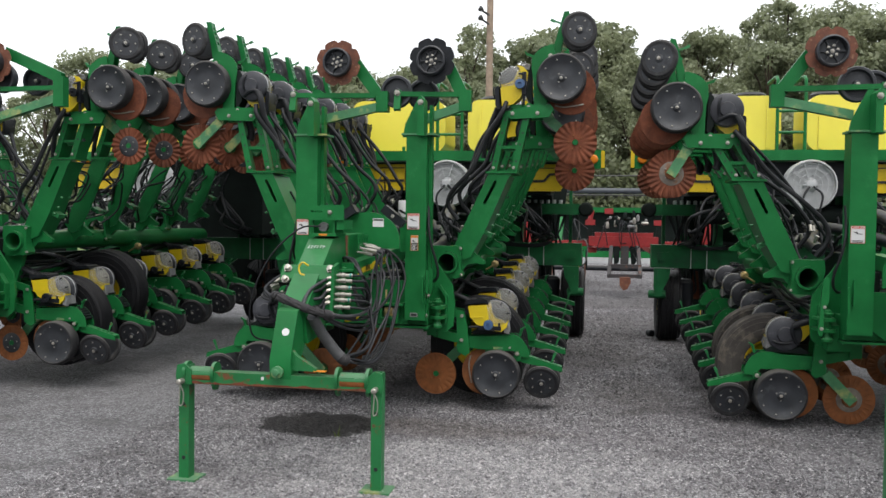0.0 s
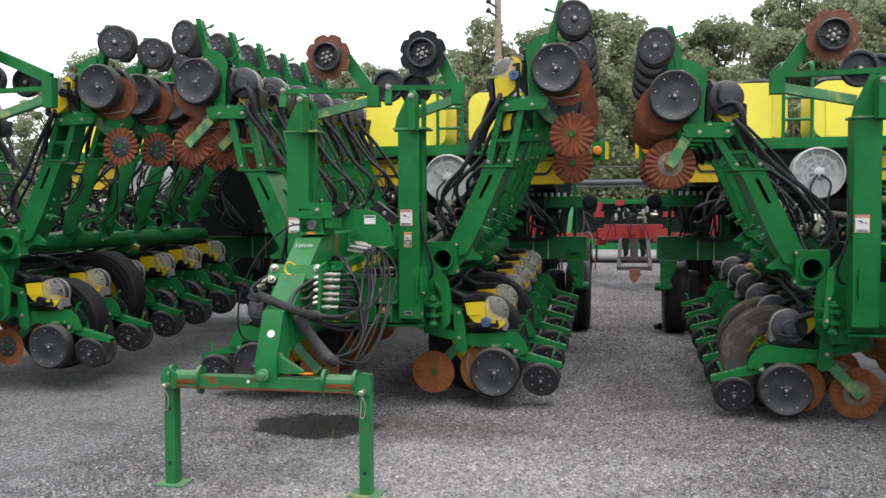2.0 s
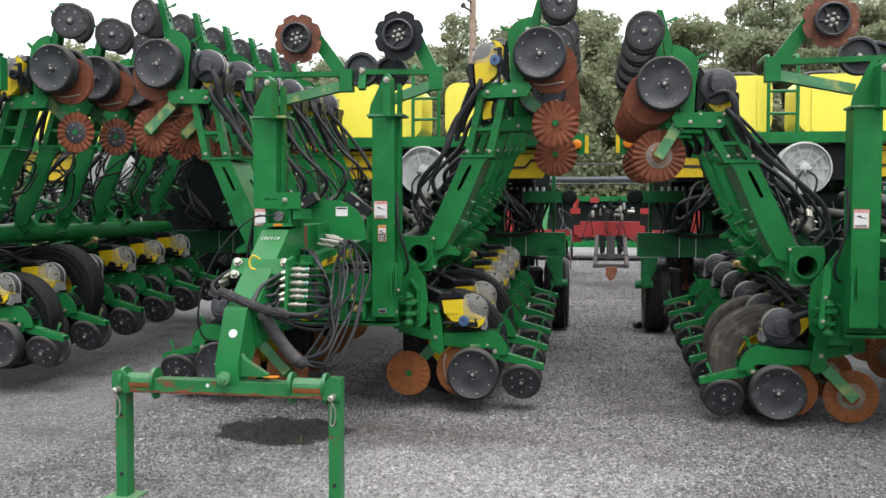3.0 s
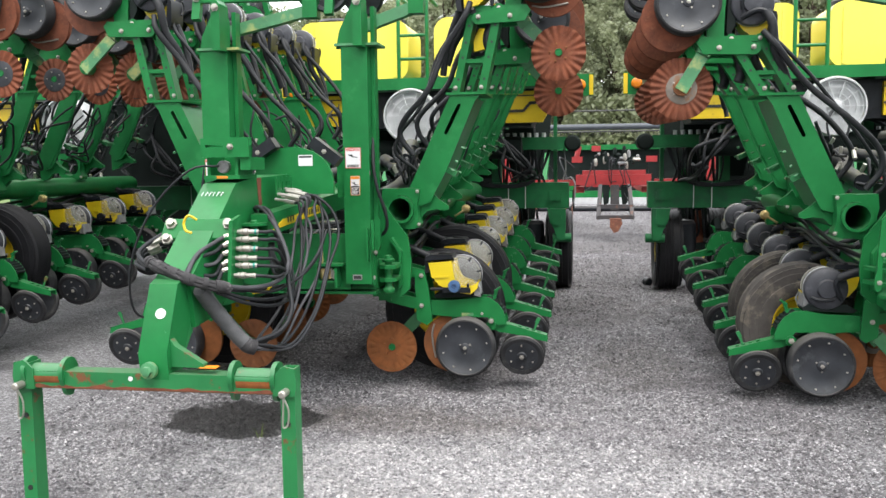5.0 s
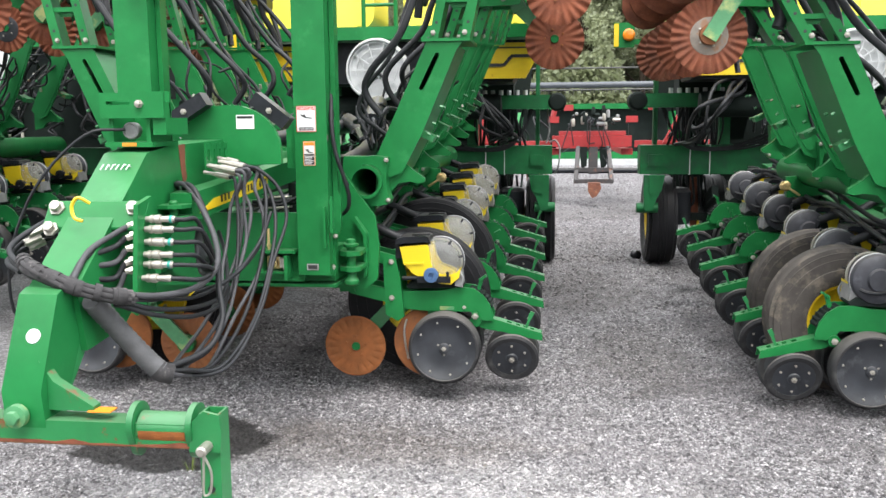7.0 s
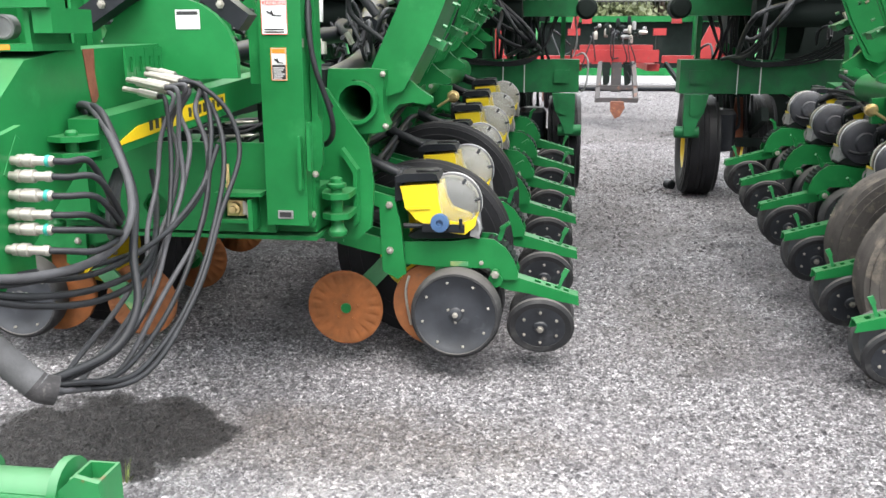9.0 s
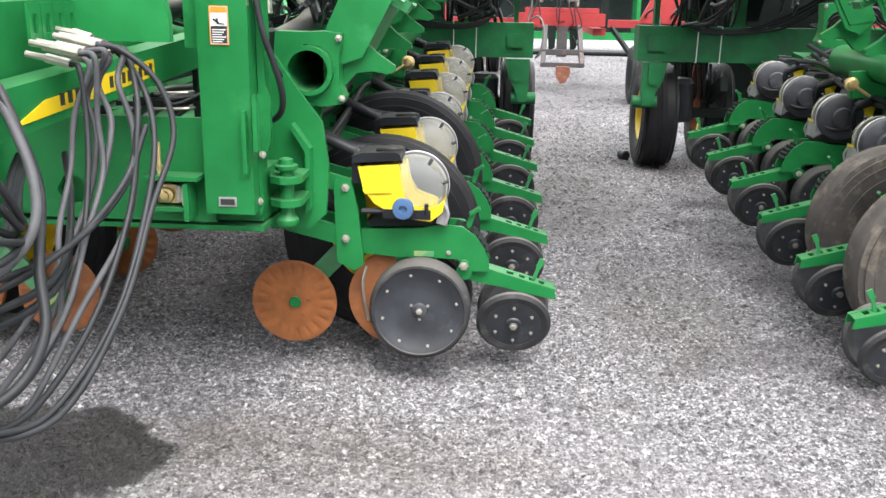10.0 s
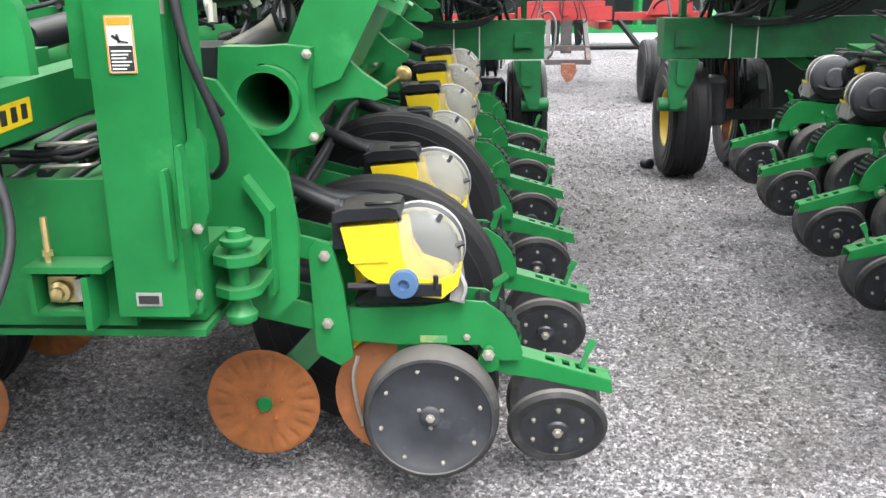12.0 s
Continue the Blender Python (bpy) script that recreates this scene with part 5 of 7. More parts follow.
    # dark blocks added to stand in for the shaded cavity behind the front plate
    for s in (-1, 1):
        part("valve_body", box(B(), s * 0.29 - 0.11, s * 0.29 + 0.11, 7.62, 7.74, 0.76, 1.17), DARK, root, "dark block added to darken the gap behind the beam", bev=0.012)
    part("front_plate", plate(B(), [(-0.34, 0.80), (-0.24, 0.725), (0.12, 0.725), (0.36, 0.725), (0.36, 0.90), (0.36, 1.056), (0.0, 1.056), (-0.34, 1.056)],
                              [(-0.152, 0.81), (-0.128, 0.772), (-0.080, 0.772), (-0.056, 0.81), (-0.056, 0.822), (-0.080, 0.860), (-0.128, 0.860), (-0.152, 0.822)], 7.25, 7.275), GREEN, root, bev=0.003)
    bm = prism(B(), [(-0.51, 0.712), (0.51, 0.712), (0.51, 0.696), (-0.51, 0.696)], 7.26, 7.62)
    part("beam_shelf", bm, GREEN, root, bev=0.004)
    bm = box(B(), 0.165, 0.335, 7.165, 7.249, 0.872, 0.886)
    box(bm, 0.165, 0.177, 7.175, 7.249, 0.775, 0.872)
    box(bm, 0.165, 0.30, 7.180, 7.249, 0.772, 0.784)
    prism(bm, [(0.286, 0.745), (0.300, 0.745), (0.303, 0.80), (0.300, 0.862), (0.286, 0.862)], 7.165, 7.249)
    pieces("catch_box", bm, GREEN, root, bev=0.003)
    bm = box(B(), 0.188, 0.252, 7.215, 7.248, 0.792, 0.850)
    lathe(bm, [(0.026, -0.004), (0.024, -0.012), (0.014, -0.016), (0.013, -0.026), (0.006, -0.028)], (0.217, 7.215, 0.818), "y", 14)
    part("pin_catch", bm, BRASS, root, "brassy spring catch")
    bm = rod(B(), (0.262, 7.205, 0.800), (0.262, 7.205, 0.850), 0.010, 8)
    rod(bm, (0.276, 7.20, 0.79), (0.276, 7.20, 0.845), 0.007, 8)
    pieces("catch_pin", bm, STEEL, root)
    part("centre_tube", box(B(), -0.13, 0.17, 7.605, 12.3, 0.70, 0.96), GREEN, root, bev=0.012)
    # hoses added over the tube to darken its top, in place of shade
    bm = B()
    for k in range(5):
        x = -0.115 + 0.055 * k
        z = 0.975 + 0.028 * (k * 5 % 3)
        sweep(bm, [(x, 7.62, z - 0.01), (x + 0.015 * math.sin(k * 2.3), 7.95, z + 0.03), (x + 0.02 * math.cos(k * 1.7), 8.35, z + 0.01), (x, 8.8, z + 0.03), (x, 9.4, z)], 0.011 + 0.003 * (k % 3), 6)
    pieces("trunk_hose", bm, HOSE, root, "dark hoses added along the centre beam to darken its top")
    # tongue: sloping neck, head and box
    neck = [(6.20, 1.375), (6.36, 1.395), (7.38, 1.42), (7.38, 1.24), (6.60, 1.19), (6.40, 1.08), (6.15, 0.92), (5.96, 0.80), (5.72, 0.78), (5.68, 0.98)]
    part("tongue_box", prism(B(), neck, -0.060, 0.100, "x"), GREEN, root, "green tongue with scuffed rusty top", bev=0.012, seg=2)
    slab = [(5.50, 0.585), (5.485, 0.715), (5.605, 0.98), (5.645, 0.995), (5.72, 0.975), (5.72, 0.825), (5.64, 0.685), (5.60, 0.585)]
    part("tongue_slab", prism(B(), slab, -0.040, 0.082, "x"), GREEN, root, bev=0.012, seg=2)
    bm = lathe(B(), [(0.022, 0), (0.022, -0.004)], (0.03, 5.5535, 0.865), "y", 20)
    part("white_dot", turn(bm, Matrix.Translation((0, 5.553, 0.865)) @ pose(0, 0, 0, -24.4, 0, 0) @ Matrix.Translation((0, -5.553, -0.865))), WHITE, root, "round white sticker")
    part("slab_web", prism(B(), [(5.60, 0.63), (5.76, 0.79), (5.78, 0.93), (5.62, 0.93)], 0.045, 0.079, "x"), GREEN_WORN, root, bev=0.006)
    m = Matrix.Translation((0.03, 5.955, 1.175)) @ pose(0, 0, 0, -36, 0, 0)
    bm = box(B(), -0.175, 0.175, -0.015, 0.015, -0.055, 0.055)
    part("collar_plate", turn(bm, m), GREEN, root, bev=0.006)
    bm = B()
    for x in (-0.135, 0.135):
        bolt(bm, (x, -0.015, 0.02), 0.021, 0.028)
    bolt(bm, (-0.135, -0.015, -0.06), 0.020, 0.03)
    pieces("collar_bolt", turn(bm, m), STEEL, root, "large plated bolts")
    bm = sweep(B(), [(0.045, 5.89, 1.225), (0.015, 5.87, 1.245), (-0.007, 5.87, 1.215), (0.003, 5.865, 1.18), (0.03, 5.865, 1.17)], 0.006, 6)
    part("tie_strap", bm, YELLOW_PAINT, root, "yellow tie")
    bm = box(B(), -0.065, 0.115, 6.22, 6.44, 1.397, 1.415)
    box(bm, -0.055, -0.040, 6.24, 6.42, 1.415, 1.56)
    box(bm, 0.085, 0.100, 6.24, 6.42, 1.415, 1.56)
    box(bm, -0.055, 0.10, 6.41, 6.425, 1.415, 1.60)
    plate(bm, [(-0.075, 1.50), (0.045, 1.50), (0.165, 1.50), (0.165, 1.59), (0.045, 1.59), (-0.075, 1.59)], [(-0.05, 1.548), (0.0, 1.548), (0.04, 1.548), (0.04, 1.56), (0.0, 1.56), (-0.05, 1.56)], 6.215, 6.23)
    box(bm, 0.115, 0.165, 6.23, 6.42, 1.44, 1.50)
    pieces("hitch_head", bm, GREEN, root, bev=0.003)
    bm = lathe(B(), [(0.031, 0), (0.031, -0.03), (0.026, -0.034), (0.022, -0.030), (0.010, -0.031)], (0.015, 6.29, 1.455), "y", 18)
    part("gauge_cap", bm, CHUTE, root, "grey round gauge")
    bm = B()
    bolt(bm, (0.075, 6.215, 1.55), 0.012, 0.02)
    part("head_bolt", bm, STEEL, root)
    part("head_sticker", box(B(), 0.0, 0.055, 6.2185, 6.22, 1.400, 1.413), ORANGE, root, "small orange sticker")
    bm = prism(B(), [(6.47, 1.398), (6.53, 1.400), (6.525, 1.33), (6.535, 1.27), (6.50, 1.235), (6.485, 1.30)], 0.1005, 0.1020, "x")
    part("rust_patch", bm, RUST_RED, root, "bare rusty patch on the paint")
    # chalk scrawl on the sloping face, plain strokes
    bm = B()
    d, u = Vector((1, 0, 0)), Vector((0, 0.80, 0.60))
    o = Vector((-0.035, 6.118, 1.322))
    x = 0.0
    for i in range(6):
        for a, b in (((0, 0), (0.002, 0.028)), ((0.002, 0.028), (0.010, 0.026 - 0.01 * (i % 2))))[: 1 + i % 3]:
            p, q = o + d * (x + a[0]) + u * a[1], o + d * (x + b[0]) + u * b[1]
            beam(bm, p, q, 0.0028, 0.003, (0, -0.6, 0.8))
        x += 0.019
    pieces("chalk_mark", bm, WHITE, root, "pale chalk strokes")
    # gusset dome, pads and the braces to the posts
    dome = [(-0.10, 1.30), (-0.10, 1.42)] + [(0.13 + 0.23 * math.cos(radians(a)), 1.36 + 0.20 * math.sin(radians(a))) for a in range(165, -1, -15)] + [(0.36, 1.30)]
    part("gusset_dome", prism(B(), dome, 6.94, 6.97), GREEN, root, bev=0.004)
    part("gusset_dome", prism(B(), [(-0.335, 1.10), (-0.335, 1.24), (-0.28, 1.34), (-0.12, 1.36), (-0.09, 1.10)], 7.02, 7.05), GREEN, root, bev=0.004)
    part("dome_plate", prism(B(), [(0.30, 1.27), (0.30, 1.50), (0.34, 1.52), (0.40, 1.50), (0.40, 1.27)], 7.225, 7.24), GREEN, root, bev=0.004)
    st = part("dome_label", box(B(), 0.165, 0.245, 6.9375, 6.9395, 1.455, 1.515), WHITE, root, "white sticker with a black line")
    pieces("label_print", box(B(), 0.170, 0.240, 6.9355, 6.937, 1.500, 1.510), INK, st)
    for x0, z0, x1, z1, y in ((-0.13, 1.475, 0.05, 1.585, 6.90), (0.225, 1.59, 0.375, 1.475, 7.02)):
        p = part("rubber_pad", beam(B(), (x0, y, z0), (x1, y, z1), 0.08, 0.062), BLACK, root, "black rubber rest pad", bev=0.008)
        bm = B()
        bolt(bm, ((x0 + x1) / 2, y - 0.04, (z0 + z1) / 2), 0.011, 0.010)
        part("pad_bolt", bm, STEEL, p)
    bm = beam(B(), (0.158, 6.34, 1.168), (0.158, 7.90, 1.246), 0.084, 0.108)
    br = part("brace", bm, GREEN, root, bev=0.008)
    bx = lambda y: 0.2015
    bm = B()
    v = [bm.verts.new(p) for p in ((bx(6.40), 6.40, 1.140), (bx(7.22), 7.22, 1.185), (bx(7.22), 7.22, 1.235), (bx(6.84), 6.84, 1.215), (bx(6.80), 6.80, 1.200), (bx(6.55), 6.55, 1.185))]
    bm.faces.new(v)
    part("decal_strip", bmesh_thick(bm, 0.002), YELLOW_PAINT, br, "yellow decal strip")
    bl = part("brace", beam(B(), (-0.128, 6.34, 1.168), (-0.128, 7.90, 1.246), 0.084, 0.108), GREEN, root, bev=0.008)
    bm = prism(B(), [(6.45, 1.145), (7.22, 1.185), (7.22, 1.235), (6.84, 1.215), (6.55, 1.185)], -0.1735, -0.1715, "x")
    part("decal_strip", bm, YELLOW_PAINT, bl, "yellow decal strip")
    bm = B()
    for i, y in enumerate((6.62, 6.66, 6.70, 6.90, 6.94, 6.98, 7.02, 7.10, 7.14, 7.18)):
        box(bm, bx(y) + 0.0005, bx(y) + 0.003, y, y + 0.022, 1.152 + (y - 6.40) * 0.054, 1.182 + (y - 6.40) * 0.054)
    pieces("decal_bar", bm, INK, br, "dark marks on the decal")
    bm = B()
    for x in (0.145, -0.115):
        for z in (1.128, 1.170):
            prism(bm, [(x - 0.085, 6.30), (x - 0.06, 6.265), (x, 6.25), (x + 0.045, 6.27), (x + 0.058, 6.31), (x + 0.052, 6.42), (x - 0.085, 6.42)], z, z + 0.014, "z")
        lathe(bm, [(0.0, 0.0), (0.017, 0.0), (0.017, 0.070), (0.012, 0.076), (0.0, 0.076)], (x, 6.30, 1.122), "z", 12)
    pieces("brace_joint", bm, GREEN, root, bev=0.004)
    bm = B()
    for x, z in ((0.203, 0.985),):
        rod(bm, (x, 7.205, 0.872 if x > 0.1 else 0.90), (x, 7.205, z), 0.007, 6)
        lathe(bm, [(0.012, 0), (0.012, 0.012)], (x, 7.205, 0.90), "z", 6)
    pieces("stud", bm, BRASS, root, "threaded studs")
    bm = B()
    for k in range(3):
        sweep(bm, [(0.04 + 0.05 * k, 7.30 + 0.02 * k, 1.09 + 0.012 * (k % 3)), (0.16 + 0.03 * k, 7.33, 1.085 + 0.015 * (k % 2)), (0.34, 7.38, 1.10 + 0.02 * (k % 3))], 0.009, 6)
    pieces("beam_hose", bm, HOSE, root, "black hoses lying over the beam")
    bm = B()
    for z in (1.075, 1.125):
        sweep(bm, [(0.17, 7.29, z), (0.27, 7.29, z + 0.004), (0.285, 7.32, z + 0.004)], 0.005, 6)
    pieces("steel_line", bm, STEEL, root, "thin bright steel lines")
    bm = B()
    for k in range(4):
        yy = 6.63 + 0.06 * k
        plate(bm, [(yy - 0.028, 1.30), (yy + 0.028, 1.30), (yy + 0.028, 1.40), (yy - 0.028, 1.40)], [(yy - 0.012, 1.33), (yy + 0.012, 1.33), (yy + 0.012, 1.375), (yy - 0.012, 1.375)],
              0.150, 0.157, "x")
    part("hose_comb", bm, GREEN, root, "pierced hose holder")
    if hoses:
        tongue_hoses(root)
    # rear frame: main bar, upper bar, wheels, deck, rails, lamps
    bm = box(B(), -1.53, 1.53, 12.16, 12.42, 0.95, 1.235)
    part("rear_bar", bm, GREEN_SHADED, root, bev=0.012)
    bm = box(B(), -1.50, 1.50, 12.02, 12.16, 1.60, 1.735)
    part("upper_bar", bm, GREEN_SHADED, root, bev=0.012)
    bm = B()
    for s in (-1, 1):
        box(bm, s * 1.38 - 0.02, s * 1.38 + 0.02, 12.24, 12.34, 1.24, 2.30)
        lathe(bm, [(0.03, -0.105), (0.050, -0.10), (0.050, 0.10), (0.03, 0.105)], (s * 1.46, 12.085, 0.625), "x", 20)
        prism(bm, [(s * 1.30, 0.948), (s * 1.50, 0.948), (s * 1.50, 0.72), (s * 1.485, 0.60), (s * 1.42, 0.60), (s * 1.375, 0.72), (s * 1.33, 0.80)], 12.02, 12.10)
        prism(bm, [(s * 1.352, 0.945), (s * 1.452, 0.945), (s * 1.452, 0.80), (s * 1.432, 0.77), (s * 1.372, 0.77), (s * 1.352, 0.80)], 12.004, 12.018)
        box(bm, s * 1.38 - 0.07, s * 1.38 + 0.07, 12.14, 12.158, 1.035, 1.145)
        box(bm, s * 0.72 - 0.05, s * 0.72 + 0.05, 12.20, 12.40, 1.24, 2.30)
    pieces("wheel_yoke", bm, GREEN_SHADED, root, bev=0.010)
    for s in (-1, 1):
        part("bar_bush", lathe(B(), [(0.03, -0.155), (0.07, -0.15), (0.09, -0.13), (0.09, 0.10)], (s * 1.575, 12.14, 1.665), "y", 20), DARK, root, "dark rubber bush at the bar's end")
    bm = B()
    for i in range(14):
        x = 0.78 + 0.035 * i + 0.02 * math.sin(i * 5.1)
        for s in (-1, 1):
            sweep(bm, [(s * (x + 0.03 * math.sin(i)), 12.13, 1.60), (s * (x - 0.03 * math.cos(i * 2)), 12.14, 1.42), (s * (x + 0.05 * math.sin(i * 3)), 12.24, 1.19)], 0.010 + 0.004 * (i % 3), 6)
    pieces("drop_hose", bm, HOSE, root, "black seed tubes hanging behind the bar")
    bm = B()
    for i in range(7):
        for s in (-1, 1):
            lathe(bm, [(0.022, 0), (0.022, 0.05)], (s * (0.78 + 0.08 * i), 12.08, 1.735), "z", 8)
    pieces("tube_fitting", bm, GREY, root, "pale tube fittings")
    bm = B()
    for x in (0.86, 1.05, -0.86, -1.05):
        box(bm, x - 0.004, x + 0.004, 12.155, 12.425, 0.945, 1.24)
    pieces("cable_tie", bm, WHITE, root, "pale cable ties")
    for s in (-1, 1):
        wheel(root, "transport_wheel", (s * rear, 12.58, 0.462), 0.452, 0.30, YELLOW_PAINT, "x", s)
        wheel(root, "transport_wheel", (s * 0.72, 12.95, 0.46), 0.447, 0.28, YELLOW_PAINT, "x", s)
    part("axle_box", box(B(), -1.30, 1.30, 12.46, 12.56, 0.46, 0.54), DARK, root, bev=0.01)
    bm = box(B(), -1.40, 1.40, 11.30, 11.36, 2.227, 2.344)
    box(bm, -1.40, 1.40, 11.36, 12.80, 2.295, 2.332)
    part("deck", bm, GREEN, root, "light green deck edge and floor", bev=0.006)
    bm = prism(B(), [(-1.30, 2.22), (1.30, 2.22), (1.16, 1.84), (-1.16, 1.84)], 11.48, 12.1)
    part("tank_sump", bm, BLACK, root, bev=0.02)
    for s in (-1, 1) if dx >= 0 else (-1,):
        pan = part("side_panel", prism(B(), [(s * 0.62, 2.19), (s * 1.36, 2.19), (s * 1.36, 2.01), (s * 1.28, 1.87), (s * 0.62, 1.87)], 11.42, 11.47), YELLOW_PAINT, root,
                   "yellow panel with black stripes", bev=0.006)
        bm = B()
        beam(bm, (s * 0.62, 11.414, 1.99), (s * 1.08, 11.414, 1.99), 0.006, 0.028)
        beam(bm, (s * 1.08, 11.414, 1.985), (s * 1.16, 11.414, 2.075), 0.006, 0.028)
        beam(bm, (s * 1.15, 11.414, 2.07), (s * 1.36, 11.414, 2.07), 0.006, 0.028)
        beam(bm, (s * 0.62, 11.414, 2.145), (s * 1.36, 11.414, 2.145), 0.006, 0.012)
        part("stripe", bm, INK, pan)
    bm = B()
    for x in (-0.21, 0.09):
        sweep(bm, [(x, 11.40, 2.33), (x, 11.40, 3.05), (x, 11.43, 3.15), (x, 11.55, 3.19), (x, 12.0, 3.19)], 0.020, 8)
    for z in (2.55, 2.79):
        rod(bm, (-0.21, 11.40, z), (0.09, 11.40, z), 0.016, 8)
    for x in (-0.62, -1.30, 0.62, 1.30):
        rod(bm, (x, 11.36, 2.33), (x, 11.36, 2.40), 0.02, 8)
    pieces("hand_rail", bm, GREEN, root, "green tubular hand rails")
    for s in (-1, 1):
        lp = part("lamp_plate", box(B(), s * 1.70 - 0.10, s * 1.70 + 0.10, 12.28, 12.30, 2.19, 2.43), GREEN, root, bev=0.004)
        part("lamp_arm", box(B(), s * 1.50 - 0.12, s * 1.50 + 0.12, 12.30, 12.34, 2.22, 2.27), GREEN, lp)
        part("reflector", box(B(), s * 1.775 - 0.022, s * 1.775 + 0.022, 12.27, 12.279, 2.20, 2.42), YELLOW_PAINT, lp, "yellow reflective strip")
        part("amber_lamp", lathe(B(), [(0.060, 0), (0.060, -0.03), (0.045, -0.045), (0.01, -0.05)], (s * 1.655, 12.28, 2.31), "y", 20), AMBER, lp, "round amber lamp")
    # black air manifold and hoppers under the deck
    part("air_manifold", lathe(B(), [(0.02, -1.05), (0.11, -1.04), (0.12, -1.0), (0.12, 1.0), (0.11, 1.04), (0.02, 1.05)], (0, 11.75, 1.62), "x", 20), DARK, root, "black air manifold under the tanks")
    for x in (-0.95, -0.55, 0.55, 0.95):
        part("hopper", prism(B(), [(x - 0.17, 2.10), (x + 0.17, 2.10), (x + 0.17, 1.75), (x + 0.08, 1.28), (x - 0.08, 1.28), (x - 0.17, 1.75)], 12.56, 12.95), DARK, root, bev=0.02)
    # dark panels added at the back to darken the gaps under the deck
    if dx >= 0:
        part("rear_screen", prism(B(), [(-1.30, 2.12), (1.30, 2.12), (1.24, 1.58), (-1.24, 1.58)], 13.45, 13.48), DARK, root, "dark panel added to darken the rear", bev=0.01)
        part("rear_screen", prism(B(), [(-1.10, 1.02), (1.10, 1.02), (1.05, 0.42), (-1.05, 0.42)], 13.45, 13.48), DARK, root, "dark panel added to darken the rear", bev=0.01)
        part("rear_screen", box(B(), -0.65, 0.65, 13.40, 13.43, 1.00, 1.60), DARK, root, "dark panel added to darken the rear", bev=0.01)
        bm = B()
        for i in range(4):
            d = 0.03 * i
            for s in (-1, 1):
                sweep(bm, [(s * 1.34, 12.13, 1.62 + d), (s * 1.22, 12.10, 1.34), (s * 1.05, 12.10, 1.20 + 0.4 * d), (s * 0.72, 12.10, 1.19 + 0.3 * d), (s * 0.40, 12.06, 1.24 + d), (s * 0.15, 11.9, 1.42 + d)], 0.010, 6)
        pieces("sagging_hose", bm, HOSE, root, "black hoses sagging along the rear bar")
    else:
        part("rear_screen", prism(B(), [(-1.30, 2.12), (1.30, 2.12), (1.22, 1.25), (1.05, 0.42), (-1.05, 0.42), (-1.22, 1.25)], 13.45, 13.48), DARK, root, "dark panel added to darken the rear", bev=0.01)
    for s in (-1, 1):
        part("canister", lathe(B(), [(0.04, 0.0), (0.12, 0.02), (0.13, 0.06), (0.13, 0.34), (0.10, 0.38), (0.03, 0.39)], (s * 1.12, 12.40, 0.42), "z", 20), BLACK, root)
        part("lower_link", beam(B(), (s * 0.45, 12.3, 0.88), (s * 1.2, 12.35, 1.38), 0.07, 0.08), GREEN, root, bev=0.01)
        if dx < 0:
            part("valve_bank", box(B(), s * 0.95 - 0.22, s * 0.95 + 0.22, 12.10, 12.28, 1.24, 1.36), DARK, root, bev=0.01)
    # oily drive and hanging links between the wheels
    for s in (-1, 1):
        part("drive_housing", lathe(B(), [(0.03, -0.10), (0.10, -0.09), (0.125, -0.05), (0.125, 0.06), (0.08, 0.10), (0.03, 0.12)], (s * 1.16, 12.62, 0.50), "x", 20), DARK, root, "oily dark drive housing")
        part("drop_link", prism(B(), [(s * 0.985, 0.90), (s * 0.925, 0.90), (s * 0.90, 0.55), (s * 0.925, 0.31), (s * 0.955, 0.27), (s * 0.975, 0.42), (s * 1.00, 0.60)], 12.50, 12.54), RUST_RED, root, "rusty hanging link", bev=0.006)
        part("link_plate", prism(B(), [(s * 1.05, 0.95), (s * 0.84, 0.95), (s * 0.86, 0.62), (s * 0.95, 0.50), (s * 1.06, 0.56)], 12.60, 12.66), DARK, root, bev=0.01)
        part("wheel_arm", beam(B(), (s * 0.80, 12.16, 0.78), (s * 0.86, 12.95, 0.47), 0.06, 0.12), DARK, root, bev=0.01)
        bm = B()
        for i in range(6):
            x = s * (0.86 + 0.06 * i)
            sweep(bm, [(x, 12.45, 0.92), (x + 0.02, 12.42, 0.72 - 0.03 * (i % 3)), (x + 0.05 * math.sin(i * 2.1), 12.50, 0.60), (x + 0.06, 12.58, 0.68)], 0.014, 6)
        pieces("loop_hose", bm, HOSE, root)
    if hoses:
        bm = sweep(B(), [(1.50, 12.10, 1.27), (1.56, 12.06, 1.29), (1.60, 12.05, 1.22), (1.60, 12.05, 1.10), (1.58, 12.06, 1.00), (1.55, 12.10, 0.96)], 0.009, 8)
        sweep(bm, [(1.48, 12.10, 1.60), (1.50, 12.08, 1.40), (1.47, 12.09, 1.26)], 0.008, 8)
        pieces("pale_cable", bm, CHUTE, root, "pale cable looping off the bar's end")
    rnd = random.Random(17)
    bm = B()
    for s in (-1, 1):
        for i in range(5):
            j = lambda a: a * (rnd.random() - 0.5)
            sweep(bm, [(s * (0.62 + j(0.3)), 11.70 + j(0.3), 1.86), (s * (0.85 + j(0.3)), 11.35 + j(0.3), 1.72 + j(0.2)), (s * (1.02 + j(0.3)), 11.10 + j(0.4), 1.50 + j(0.25)),
                       (s * (1.10 + j(0.2)), 11.45 + j(0.4), 1.36 + j(0.12)), (s * (1.10 + j(0.4)), 12.00, 1.26 + j(0.05))], 0.012 + 0.008 * rnd.random(), 7)
    pieces("air_hose", bm, HOSE, root, "black hoses looping under the tanks")
    # ducts and hose tangle over the centre
    bm = B()
